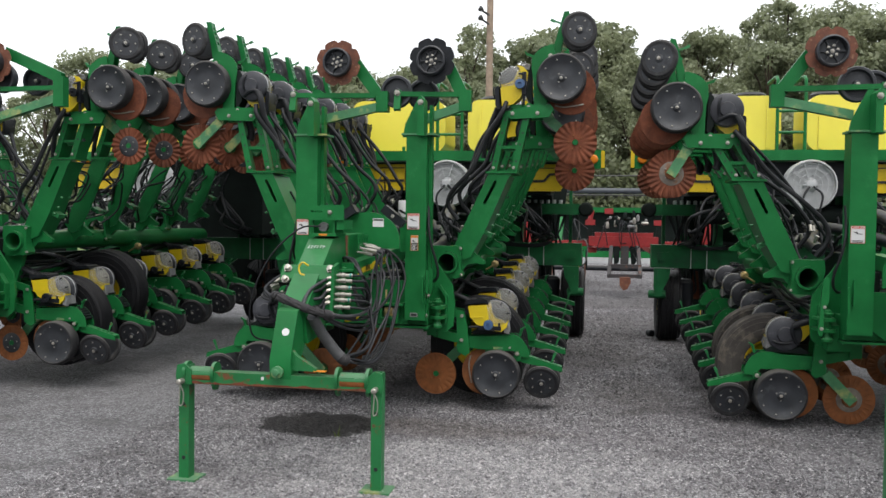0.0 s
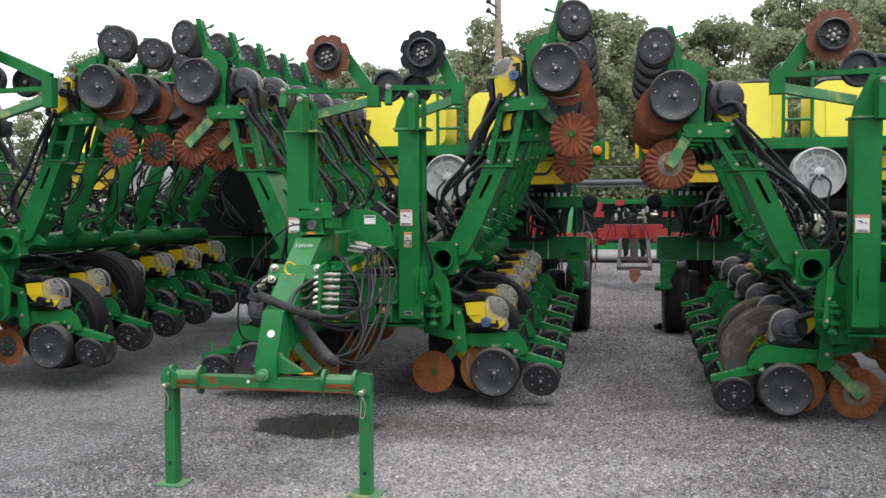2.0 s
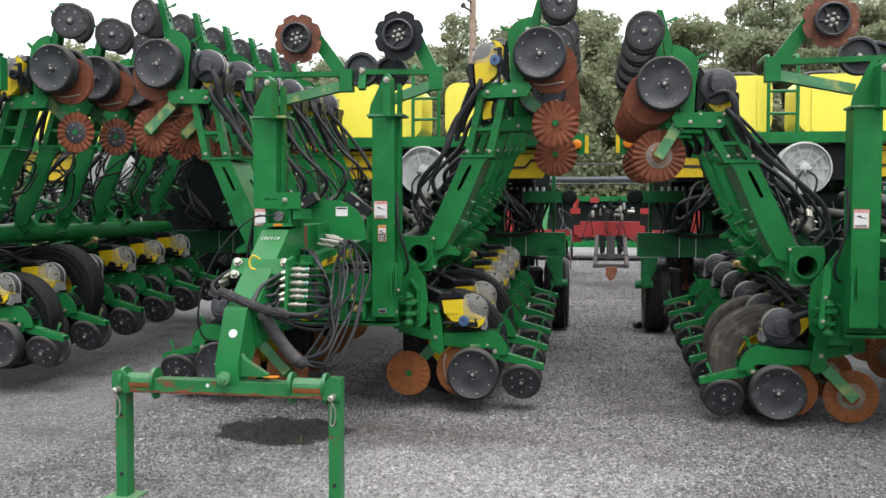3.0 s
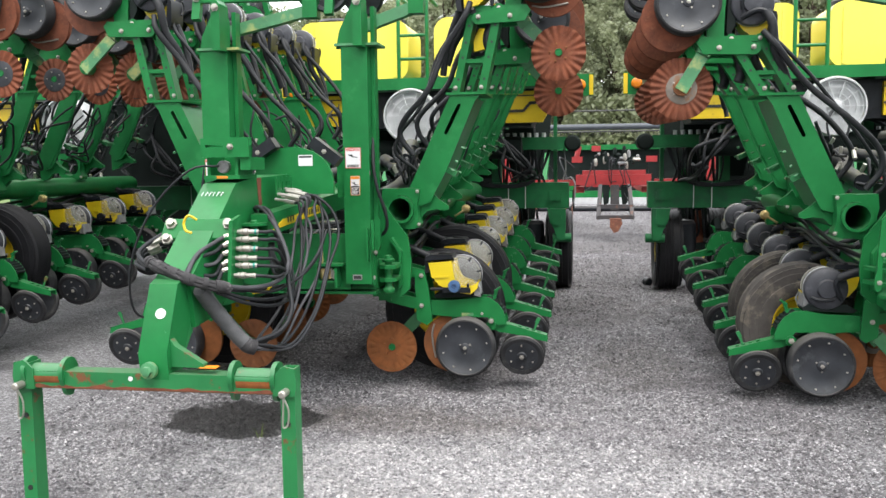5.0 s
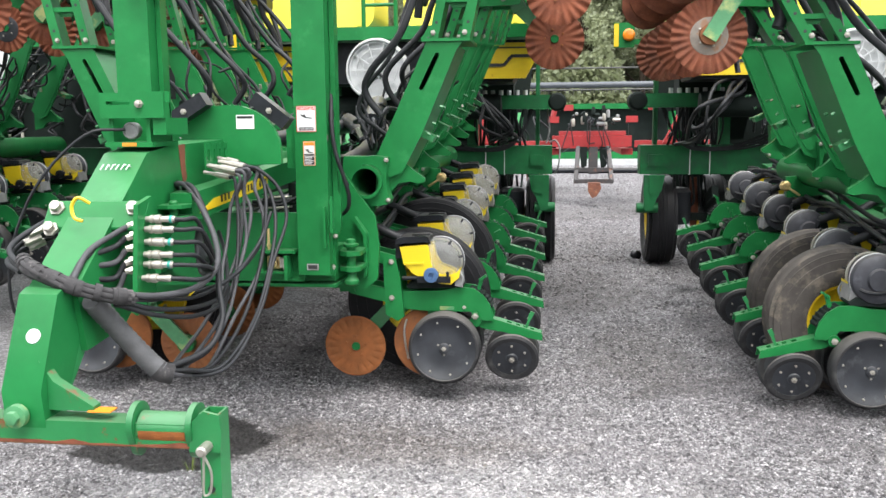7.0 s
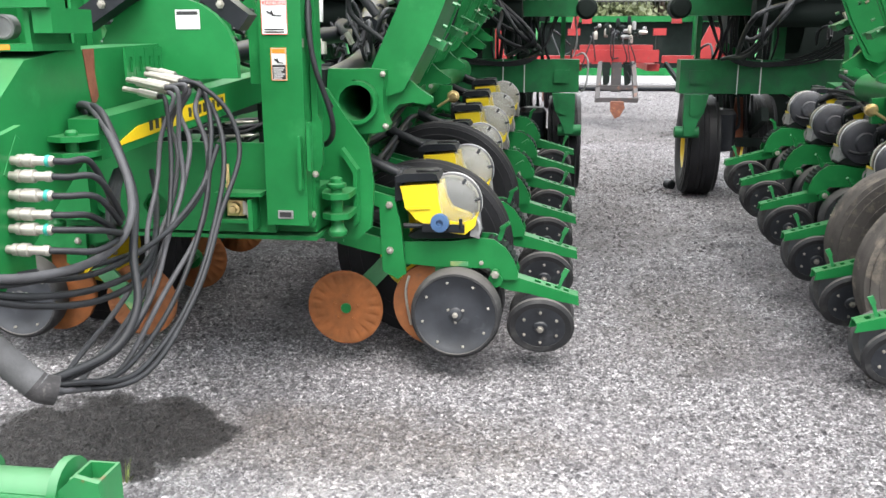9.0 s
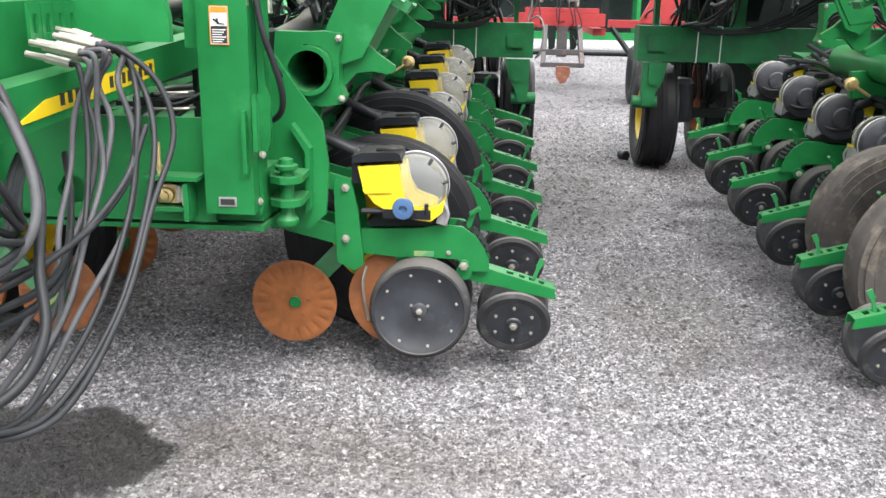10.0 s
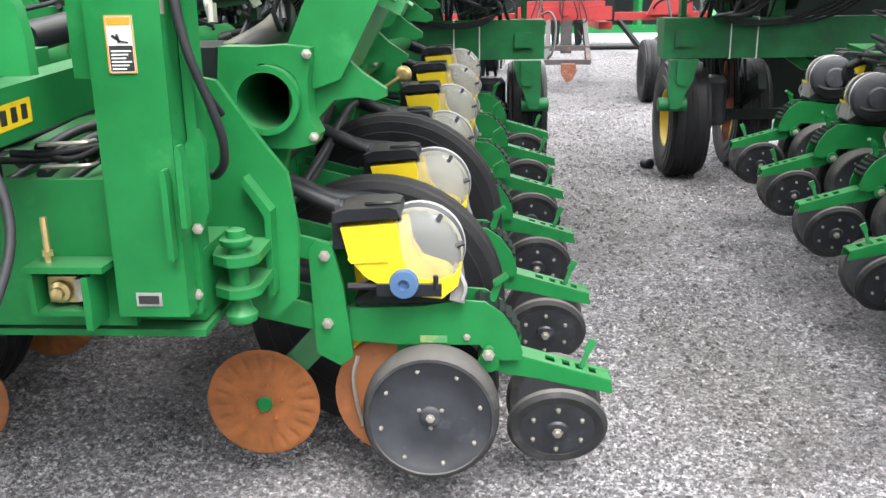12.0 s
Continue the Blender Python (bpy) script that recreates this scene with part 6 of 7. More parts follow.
    sweep(bm, [(-0.1, 10.2, 1.50), (0.10, 9.6, 1.45), (0.32, 9.0, 1.36), (0.42, 8.4, 1.30), (0.40, 7.9, 1.24)], 0.055, 12)
    sweep(bm, [(-0.1, 10.2, 1.45), (-0.2, 9.6, 1.42), (-0.36, 9.0, 1.36), (-0.42, 8.4, 1.30)], 0.055, 12)
    sweep(bm, [(0.2, 10.0, 1.62), (0.3, 9.4, 1.60), (0.36, 8.9, 1.48)], 0.06, 12)
    pieces("air_duct", bm, BLACK, root, "thick black air ducts")
    rnd = random.Random(5)
    bm = B()
    for s in (-1, 1):
        for i in range(26):
            y = 7.9 + rnd.random() * 3.6
            x0 = s * (0.30 + 0.25 * rnd.random())
            z0 = 1.30 + 0.22 * rnd.random()
            pts = [(x0, y, z0)]
            for j in range(4):
                pts.append((x0 + s * 0.10 * (rnd.random() - 0.4), y + (j + 1) * 0.13 * (rnd.random() - 0.2), z0 + 0.20 * (rnd.random() - 0.4)))
            sweep(bm, pts, 0.008 + 0.006 * rnd.random(), 6)
    pieces("thin_hose", bm, HOSE, root)
    bm = B()
    for s in (-1, 1):
        for i in range(16):
            p = Vector((s * (0.32 + 0.22 * rnd.random()), 7.8 + rnd.random() * 3, 1.30 + 0.2 * rnd.random()))
            q = p + Vector((0.05 * (rnd.random() - 0.5), 0.05 * (rnd.random() - 0.5), 0.05))
            rod(bm, p, q, 0.014, 7)
    pieces("hose_fitting", bm, STEEL, root)
    bm = B()
    for s in (-1, 1):
        box(bm, s * 0.34 - 0.09, s * 0.34 + 0.09, 7.75, 8.15, 1.08, 1.30)
        box(bm, s * 0.26 - 0.05, s * 0.26 + 0.05, 8.3, 9.6, 1.05, 1.15)
    pieces("valve_block", bm, DARK, root, "dark valve blocks", bev=0.01)
    for args in wings:
        wing(root, *args)
    for x0, x1 in ((-1.33, -0.14), (0.14, 1.33)) if dx >= 0 else ((-1.33, -0.14),):
        seed_tank(ox + x0, ox + x1, dy)
    if dx < 0:
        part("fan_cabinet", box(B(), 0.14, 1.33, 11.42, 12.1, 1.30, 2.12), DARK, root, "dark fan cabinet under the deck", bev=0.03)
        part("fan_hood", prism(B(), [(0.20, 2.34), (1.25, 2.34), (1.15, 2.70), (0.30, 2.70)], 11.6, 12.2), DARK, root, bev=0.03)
    blower(ox, dy, fan_x, 11.0, 1.94)
    return root


def bmesh_thick(bm, t):
    r = bmesh.ops.extrude_face_region(bm, geom=bm.faces[:])
    bmesh.ops.translate(bm, vec=(t, 0, 0), verts=[g for g in r["geom"] if isinstance(g, bmesh.types.BMVert)])
    return bm


def tongue_hoses(root):
    """Couplers on the tongue's side, the hoses that hang from the comb into a grey sleeve, and the taped bundle at the neck."""
    bm, tip, elbow = B(), B(), B()
    teal = surface("teal_ring", (0.02, 0.30, 0.24), 0.4, bump=0.0)
    rnd = random.Random(11)
    rows = [(1.168 - 0.037 * i + 0.010 * (rnd.random() - 0.5), 5.95 - 0.009 * i + 0.02 * (rnd.random() - 0.5)) for i in range(6)]
    for i, (z, y) in enumerate(rows):
        k = 0.85 + 0.3 * ((i * 7) % 5) / 5
        lathe(bm, [(0.010, 0), (0.010, 0.014), (0.0145, 0.016), (0.0145, 0.026), (0.0115, 0.028), (0.0115, 0.032), (0.0155, 0.034), (0.0155, 0.060 * k), (0.0105, 0.063 * k), (0.0105, 0.084), (0.0125, 0.085), (0.0125, 0.095), (0.009, 0.10)], (0.205, y, z), "x", 12)
        lathe(tip, [(0.0135, 0.0), (0.0135, 0.009)], (0.222 if i % 2 else 0.288, y, z), "x", 12)
        if i < 5:
            p = Vector((0.188, y - 0.012, z - 0.012))
            rod(elbow, p, p + Vector((-0.035, -0.018, -0.008 - 0.006 * (i % 2))), 0.011, 9)
            rod(elbow, p + Vector((-0.012, -0.006, -0.003)), p + Vector((-0.024, -0.012, -0.006)), 0.014, 6)
            part("supply_hose", sweep(B(), [p + Vector((-0.035, -0.018, -0.010)), p + Vector((-0.065, -0.045, -0.03 - 0.01 * i)), (0.085 - 0.008 * i, y - 0.16, z - 0.085 + 0.012 * i), (0.080 - 0.004 * i, 5.70, 1.01)],
                                      0.0095, 9), HOSE if i % 2 else HOSE_GREY, root)
    pieces("coupler", bm, STEEL, root, "bright plated hose coupler")
    pieces("coupler_ring", tip, teal, root, "teal ring on a coupler")
    pieces("coupler_elbow", elbow, STEEL, root)
    part("coupler_plate", prism(B(), [(5.86, 0.93), (5.90, 1.22), (6.00, 1.24), (6.00, 0.91)], 0.188, 0.204, "x"), GREEN, root, bev=0.004)
    part("coupler_bracket", prism(B(), [(0.10, 1.0), (0.187, 1.0), (0.187, 1.1), (0.10, 1.1)], 5.97, 5.99), GREEN, root)
    for i, (z, y) in enumerate(rows):
        w = 0.025 * rnd.random()
        pts = [(0.30, y, z), (0.33, y + 0.01, z - 0.002), (0.355 + w, y + 0.06, z - 0.012), (0.35 + w, y + 0.16, 1.03 - 0.012 * i), (0.28, y + 0.30, 1.0 - 0.01 * i), (0.20, y + 0.46, 1.02), (0.14, y + 0.62, 1.06)]
        part("hydraulic_hose", sweep(B(), pts, 0.0076, 9), HOSE, root)

    def jit(pts, k):
        return [pts[0]] + [(x + k * (rnd.random() - 0.5), y + k * (rnd.random() - 0.5), z + k * (rnd.random() - 0.5)) for x, y, z in pts[1:-1]] + [pts[-1]]

    # plated ends lie side by side in the comb; their hoses fall in a wide fan and gather in the sleeve
    ends = B()
    starts = []
    for i in range(9):
        y = 6.73 - 0.022 * i
        x0, z0 = 0.150 + 0.006 * ((i * 4) % 9), 1.338 - 0.010 * ((i * 5) % 4) - 0.003 * i
        x1 = x0 + 0.10 + 0.010 * (i % 3)
        rod(ends, (x0, y, z0), (x0 + 0.05, y - 0.006, z0 - 0.008), 0.0075, 8)
        rod(ends, (x0 + 0.05, y - 0.006, z0 - 0.008), (x1, y - 0.015, z0 - 0.020), 0.0115, 8)
        starts.append((x1, y - 0.015, z0 - 0.020))
    pieces("hose_end", ends, STEEL, root, "plated hose end in the comb")
    for i in range(6):
        o = (0.012, -0.050, -0.022, -0.100, 0.030, -0.140)[i]
        q = starts[i]
        pts = [q, (q[0] + 0.05, q[1] - 0.01, q[2] - 0.012), (0.405 + o, 6.63, 1.225 + 0.2 * o), (0.442 + o, 6.58, 1.11), (0.440 + o, 6.48, 0.94), (0.432 + 1.2 * o, 6.28, 0.765), (0.385 + o, 6.06, 0.650),
               (0.315, 5.91, 0.655), (0.270, 5.855, 0.682)]
        part("hydraulic_hose", sweep(B(), jit(pts, 0.030), 0.0074, 9, steps=7), HOSE_GREY if i % 2 else HOSE, root)
    for i in range(3):
        q = starts[6 + i]
        pts = [q, (q[0] + 0.025, q[1] - 0.02, q[2] - 0.02), (0.262 + 0.035 * i, 6.53, 1.15), (0.265 + 0.04 * i, 6.50, 1.04), (0.300 + 0.02 * i, 6.40, 0.90), (0.325 + 0.015 * i, 6.26, 0.775), (0.345, 6.06, 0.69), (0.29, 5.90, 0.68), (0.262, 5.855, 0.690)]
        part("hydraulic_hose", sweep(B(), jit(pts, 0.028), 0.0070, 9, steps=7), HOSE_GREY if i != 1 else HOSE, root)
    for i in range(2):
        pts = [(0.425 - 0.02 * i, 6.58, 1.13), (0.39, 6.50, 1.00 + 0.02 * i), (0.345, 6.32, 0.915), (0.31, 6.05, 0.885 + 0.012 * i), (0.25, 5.82, 0.925), (0.19, 5.71, 0.955)]
        part("hydraulic_hose", sweep(B(), jit(pts, 0.020), 0.0074, 9, steps=7), HOSE, root)
    part("loop_hose", sweep(B(), [(0.09, 6.50, 1.20), (0.108, 6.42, 1.25), (0.165, 6.38, 1.245), (0.235, 6.33, 1.18), (0.318, 6.25, 1.066), (0.365, 6.14, 0.985), (0.352, 6.0, 0.935), (0.285, 5.86, 0.930), (0.21, 5.73, 0.957)], 0.0108, 10, steps=7), HOSE_GREY, root)
    part("loop_hose", sweep(B(), [(0.12, 6.47, 1.20), (0.150, 6.40, 1.25), (0.205, 6.36, 1.23), (0.262, 6.32, 1.14), (0.318, 6.27, 1.03), (0.365, 6.15, 0.91), (0.400, 6.08, 0.80), (0.37, 6.0, 0.715), (0.28, 5.865, 0.685)], 0.0108, 10, steps=7), HOSE, root)
    for i in range(2):
        part("hydraulic_hose", sweep(B(), [(0.20, 5.72, 0.94 - 0.01 * i), (0.27, 5.86, 0.885 - 0.02 * i), (0.33, 6.05, 0.855 - 0.03 * i), (0.33, 6.30, 0.86 - 0.02 * i), (0.24, 6.55, 0.95), (0.15, 6.72, 1.03)], 0.0085, 8), HOSE, root)
    # taped bundle across the neck, and the ribbed sleeve below it
    path = [Vector(p) for p in ((-0.11, 5.75, 1.055), (-0.05, 5.672, 1.05), (0.024, 5.652, 1.027), (0.12, 5.655, 0.99), (0.20, 5.70, 0.96), (0.245, 5.75, 0.945))]
    bm = sweep(B(), path, 0.015, 10)
    for k in range(6):
        off = [Vector((0.004 * math.sin(k + j), 0.015 * math.cos(k * 1.047 + 0.5 * j), 0.015 * math.sin(k * 1.047 + 0.5 * j))) for j in range(len(path))]
        sweep(bm, [p + o for p, o in zip(path, off)], 0.0095, 8)
    for k in (0.1, 1.5, 3.0, 3.6, 5.2, 6.5, 6.9, 8.4, 9.9, 10.3):
        f = (k + 0.4 * rnd.random()) / 12 * (len(path) - 1)
        a, b = path[int(f)], path[int(f) + 1]
        c = a.lerp(b, f - int(f))
        d = (b - a).normalized() * (0.010 + 0.012 * rnd.random())
        sweep(bm, [c - d, c, c + d], 0.0255 + 0.003 * rnd.random(), 12)
    part("hose_wrap", bm, WRAP, root, "taped black hose bundle")
    path = [Vector(p) for p in ((0.135, 5.70, 0.945), (0.150, 5.775, 0.865), (0.190, 5.82, 0.785), (0.238, 5.845, 0.715), (0.272, 5.857, 0.678))]
    bm = sweep(B(), path, 0.0315, 14, True, 9, 0.10)
    part("hose_sleeve", bm, SLEEVE, root, "grey ribbed fabric hose sleeve")
    part("sleeve_tape", sweep(B(), [(0.262, 5.853, 0.688), (0.275, 5.858, 0.676), (0.300, 5.875, 0.664)], 0.034, 14), WRAP, root, "black tape round the sleeve's end")
    bm = sweep(B(), [(-0.12, 5.75, 1.035), (-0.20, 5.82, 1.085), (-0.17, 5.92, 1.14), (-0.12, 6.02, 1.18)], 0.010, 8)
    sweep(bm, [(-0.13, 5.76, 1.02), (-0.23, 5.85, 1.04), (-0.20, 5.96, 1.08), (-0.12, 6.08, 1.12)], 0.010, 8)
    sweep(bm, [(-0.13, 5.76, 1.03), (-0.21, 5.84, 1.06), (-0.19, 5.94, 1.11), (-0.08, 6.0, 1.10)], 0.010, 8)
    pieces("neck_hose", bm, HOSE, root)
    bm = B()
    for p in ((-0.185, 5.90, 1.12), (-0.205, 5.93, 1.07), (-0.20, 5.90, 1.09)):
        p = Vector(p)
        rod(bm, p, p + Vector((0.035, 0.04, 0.018)), 0.013, 8)
    pieces("neck_coupler", bm, STEEL, root, "plated couplers beside the neck")
    bm = sweep(B(), [(0.0, 6.25, 1.46), (-0.12, 6.18, 1.44), (-0.30, 6.15, 1.26), (-0.42, 6.15, 1.00), (-0.44, 6.2, 0.76), (-0.34, 6.3, 0.70)], 0.006, 6)
    part("gauge_line", bm, HOSE, root, "thin black line from the gauge")
    bm = prism(B(), [(0.227, 0.895), (0.29, 0.915), (0.342, 0.940), (0.335, 0.918), (0.30, 0.885), (0.24, 0.878)], 6.02, 6.026)
    part("tag", bm, YELLOW, root, "yellow plastic tag")


# ---------------- the yard ----------------
bm = B()
xs = [-600, -60, -20, -8, 12, 30, 80, 600]
ys = [-300, -30, -6, 0, 6, 14, 30, 80, 900]
grid = [[bm.verts.new((x, y, 0.0)) for y in ys] for x in xs]
for i in range(len(xs) - 1):
    for j in range(len(ys) - 1):
        bm.faces.new((grid[i][j], grid[i + 1][j], grid[i + 1][j + 1], grid[i][j + 1]))
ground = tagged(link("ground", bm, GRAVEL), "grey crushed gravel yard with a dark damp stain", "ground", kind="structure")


def chips(n, x0, x1, y0, y1, lo, hi, seed):
    """Loose stone chips: squashed, skewed octahedra in one mesh."""
    r = np.random.RandomState(seed)
    base = np.array([(1, 0, 0), (0, 1, 0), (-1, 0, 0), (0, -1, 0), (0, 0, 1), (0, 0, -0.4)], float)
    tri = np.array([(0, 1, 4), (1, 2, 4), (2, 3, 4), (3, 0, 4), (1, 0, 5), (2, 1, 5), (3, 2, 5), (0, 3, 5)])
    pos = np.stack([r.uniform(x0, x1, n), r.uniform(y0, y1, n), np.zeros(n)], 1)
    size = lo + (hi - lo) * r.rand(n) ** 1.9
    a = r.uniform(0, 6.283, n)
    v = base[None] * (1 + 0.5 * (r.rand(n, 6, 1) - 0.5)) * size[:, None, None] * np.array([1, 0.75, 0.55])
    v += (r.rand(n, 6, 3) - 0.5) * size[:, None, None] * 0.5
    c, s = np.cos(a)[:, None], np.sin(a)[:, None]
    w = np.stack([v[..., 0] * c - v[..., 1] * s, v[..., 0] * s + v[..., 1] * c, v[..., 2]], 2)
    w[..., 2] = np.maximum(w[..., 2] + size[:, None] * 0.12, -0.003)
    w += pos[:, None, :]
    me = bpy.data.meshes.new("gravel_chips")
    faces = (tri[None] + 6 * np.arange(n)[:, None, None]).reshape(-1, 3)
    me.from_pydata(w.reshape(-1, 3).tolist(), [], faces.tolist())
    me.materials.append(GRAVEL_CHIP)
    return tagged(new("gravel_chips", me), "loose grey gravel chips", "gravel", kind="stuff")


def chip_material():
    m = GRAVEL.copy()
    m.name = "loose_chips"
    n, l = m.node_tree.nodes, m.node_tree.links
    b = n["Principled BSDF"]
    old = b.inputs["Base Color"].links[0].from_socket
    geo = n.new("ShaderNodeNewGeometry")
    r = n.new("ShaderNodeValToRGB")
    r.color_ramp.elements[0].position, r.color_ramp.elements[0].color = 0.0, (0.50, 0.49, 0.51, 1)
    r.color_ramp.elements[1].position, r.color_ramp.elements[1].color = 1.0, (1.75, 1.72, 1.70, 1)
    l.new(geo.outputs["Random Per Island"], r.inputs["Fac"])
    x = n.new("ShaderNodeMix")
    x.data_type, x.blend_type = "RGBA", "MULTIPLY"
    x.inputs["Factor"].default_value = 1.0
    l.new(old, x.inputs["A"])
    l.new(r.outputs["Color"], x.inputs["B"])
    l.new(x.outputs["Result"], b.inputs["Base Color"])
    return m


GRAVEL_CHIP = chip_material()

# ---------------- the three planters ----------------
planter(0.0, 0.0, [(1, 0.0, 0.0, 0.0, 6, 0.979, 2, 0.168, 20, (0.0, 0.20)), (-1, 0.0, 0.0, 0.0, 6)], rear=1.415, fan_x=-0.02)
planter(3.92, -0.05, [(-1, -0.055, 0.16, 0.185, 6, 0.825, 4, 0.184, 25, (), TYRE_DUSTY, 4, 0.095, "tan"), (1, -0.055, 0.16, 0.185, 4, 0.825, 4, 0.184, 25, (), None, 9, 0.095, "tan")],
        hoses=False, markers=-1, rear=1.29, fan_x=0.08)
planter(-3.79, 0.0, [(1, 0.11, 0.01, 0.125, 6, 0.95, 6, 0.160, 20, (), None, 9, 0.015, "black"), (-1, 0.11, 0.01, 0.125, 4, 0.95, 6, 0.160, 20, (), None, 9, 0.015, "black")],
        hoses=False, markers=2, rear=1.40, fan_x=0.0)
stand(AXIS, 5.54)
stand(2.98, 5.50)
stand(AXIS - 3.79, 5.54)

# ---------------- loose things on the gravel ----------------
bm = lathe(B(), [(0.035, -0.045), (0.048, -0.035), (0.048, 0.035), (0.03, 0.048)], (0, 0, 0.047), "y", 18)
cap = tagged(link("plastic_cap", bm, BLACK, bev=0.004), "round black plastic cap lying on gravel", "cap")
cap.matrix_basis = pose(1.635, 12.78, 0, 0, 0, 30)

bm = B()
rnd = random.Random(15)
for i in range(16):
    a, h = rnd.uniform(0, 6.283), rnd.uniform(0.04, 0.11)
    p = Vector((0.015 * math.cos(a), 0.015 * math.sin(a), 0.0))
    q = p + Vector((0.03 * math.cos(a), 0.03 * math.sin(a), h))
    w = Vector((-math.sin(a), math.cos(a), 0)) * 0.0022
    bm.faces.new([bm.verts.new(v) for v in (p - w, p + w, q)])
tuft = tagged(link("grass_tuft", bm, surface("grass_blade", (0.20, 0.26, 0.06), 0.7, var=0.3, bump=0.0)), "small tuft of grass growing in the gravel", "grass")
tuft.matrix_basis = pose(-0.80, 6.66, 0)

# ---------------- the red machine across the lane ----------------
def red_machine():
    r = tagged(empty("red_implement", (1.44, 19.0, 0)), "red steel implement frame with grey hitch, behind the planters", "implement")
    part("front_beam", box(B(), -0.72, 0.66, 0, 0.22, 1.03, 1.22), RED, r, bev=0.015)
    part("top_plate", box(B(), -0.60, 0.56, 0.03, 0.30, 1.223, 1.30), RED, r, bev=0.012)
    for x0, x1 in ((-2.35, -1.86), (1.25, 1.95)):
        part("wing_panel", prism(B(), [(x0, 1.08), (x1, 1.08), (x1 - 0.05, 1.52), (x0 + 0.25, 1.60)], 0.5, 0.56), RED, r, bev=0.01)
    part("wing_bar", box(B(), -2.6, 2.2, 0.62, 0.78, 1.0, 1.12), RED, r, bev=0.012)
    for x in (-0.66, 0.60):
        part("side_beam", box(B(), x - 0.10, x + 0.10, 0.222, 3.4, 0.88, 0.99), RED, r, bev=0.015)
    part("cross_beam", box(B(), -0.80, 0.80, 3.402, 3.6, 0.90, 1.06), RED, r, bev=0.015)
    for x in (-0.70, 0.68):
        part("pedestal", box(B(), x - 0.05, x + 0.05, 0.24, 0.40, 1.0, 1.44), DARK, r, bev=0.01)
        part("warning_lamp", box(B(), x - 0.10, x + 0.10, 0.22, 0.34, 1.45, 1.56), RED, r, bev=0.02)
    rnd = random.Random(3)
    for i in range(30):
        p = Vector((rnd.uniform(-0.38, 0.42), rnd.uniform(-0.08, 0.2), rnd.uniform(1.30, 1.62)))
        a = rnd.choice("xyz")
        part("valve", lathe(B(), [(0.02, 0), (0.032, 0.02), (0.032, 0.11), (0.018, 0.14)], p, a, 8), (STEEL, BLACK, DARK, CHUTE, DARK)[i % 5], r)
    for i in range(7):
        p = Vector((rnd.uniform(-0.45, 0.45), -0.05, rnd.uniform(1.32, 1.60)))
        part("valve_hose", sweep(B(), [p, p + Vector((rnd.uniform(-.06, .06), -0.08, -0.06)), p + Vector((rnd.uniform(-.12, .12), -0.06, -0.30 - 0.3 * rnd.random())), p + Vector((rnd.uniform(-.12, .12), 0.05, -0.42))], 0.010, 6), HOSE, r)
    part("leaning_bar", rod(B(), (-0.72, 0.3, 1.5), (-0.66, 0.3, 1.76), 0.05, 8), RED, r)
    dull = surface("dull_grey_steel", (0.045, 0.04, 0.042), 0.6, var=0.3, wear=(0.14, 0.06, 0.04), wear_at=0.58)
    for x in (-0.24, 0.24):
        part("hitch_arm", beam(B(), (x * 1.08, 0.05, 1.04), (x * 1.28, -0.30, 0.42), 0.07, 0.09), dull, r, bev=0.008)
    for z, y in ((0.64, -0.18), (0.45, -0.33)):
        part("hitch_bar", box(B(), -0.33, 0.33, y - 0.05, y + 0.03, z - 0.04, z + 0.03), dull, r, bev=0.008)
    part("centre_post", box(B(), -0.08, 0.08, -0.02, 0.10, 0.55, 1.028), dull, r, bev=0.01)
    for x in (-0.17, 0.17):
        part("hitch_web", prism(B(), [(x - 0.07, 1.028), (x + 0.07, 1.028), (x + 0.06, 0.70), (x - 0.03, 0.62)], -0.02, 0.06), DARK, r, bev=0.008)
    bm = prism(B(), [(-0.10, 0.43), (0.10, 0.43), (0.12, 0.34), (0.05, 0.20), (-0.03, 0.17), (-0.10, 0.28)], -0.55, -0.37)
    part("hitch_tongue", bm, RUST_DARK, r, "rusty hitch tongue", bev=0.01)
    for wx, wy in ((0.97, -1.5), (1.24, -0.9)):
        wheel(r, "wheel", (wx, wy, 0.41), 0.41, 0.19, DARK, "x", 1)
    part("wheel_leg", beam(B(), (1.10, -1.5, 0.41), (0.80, 0.24, 1.0), 0.05, 0.07), DARK, r, bev=0.01)
    return r


red_machine()


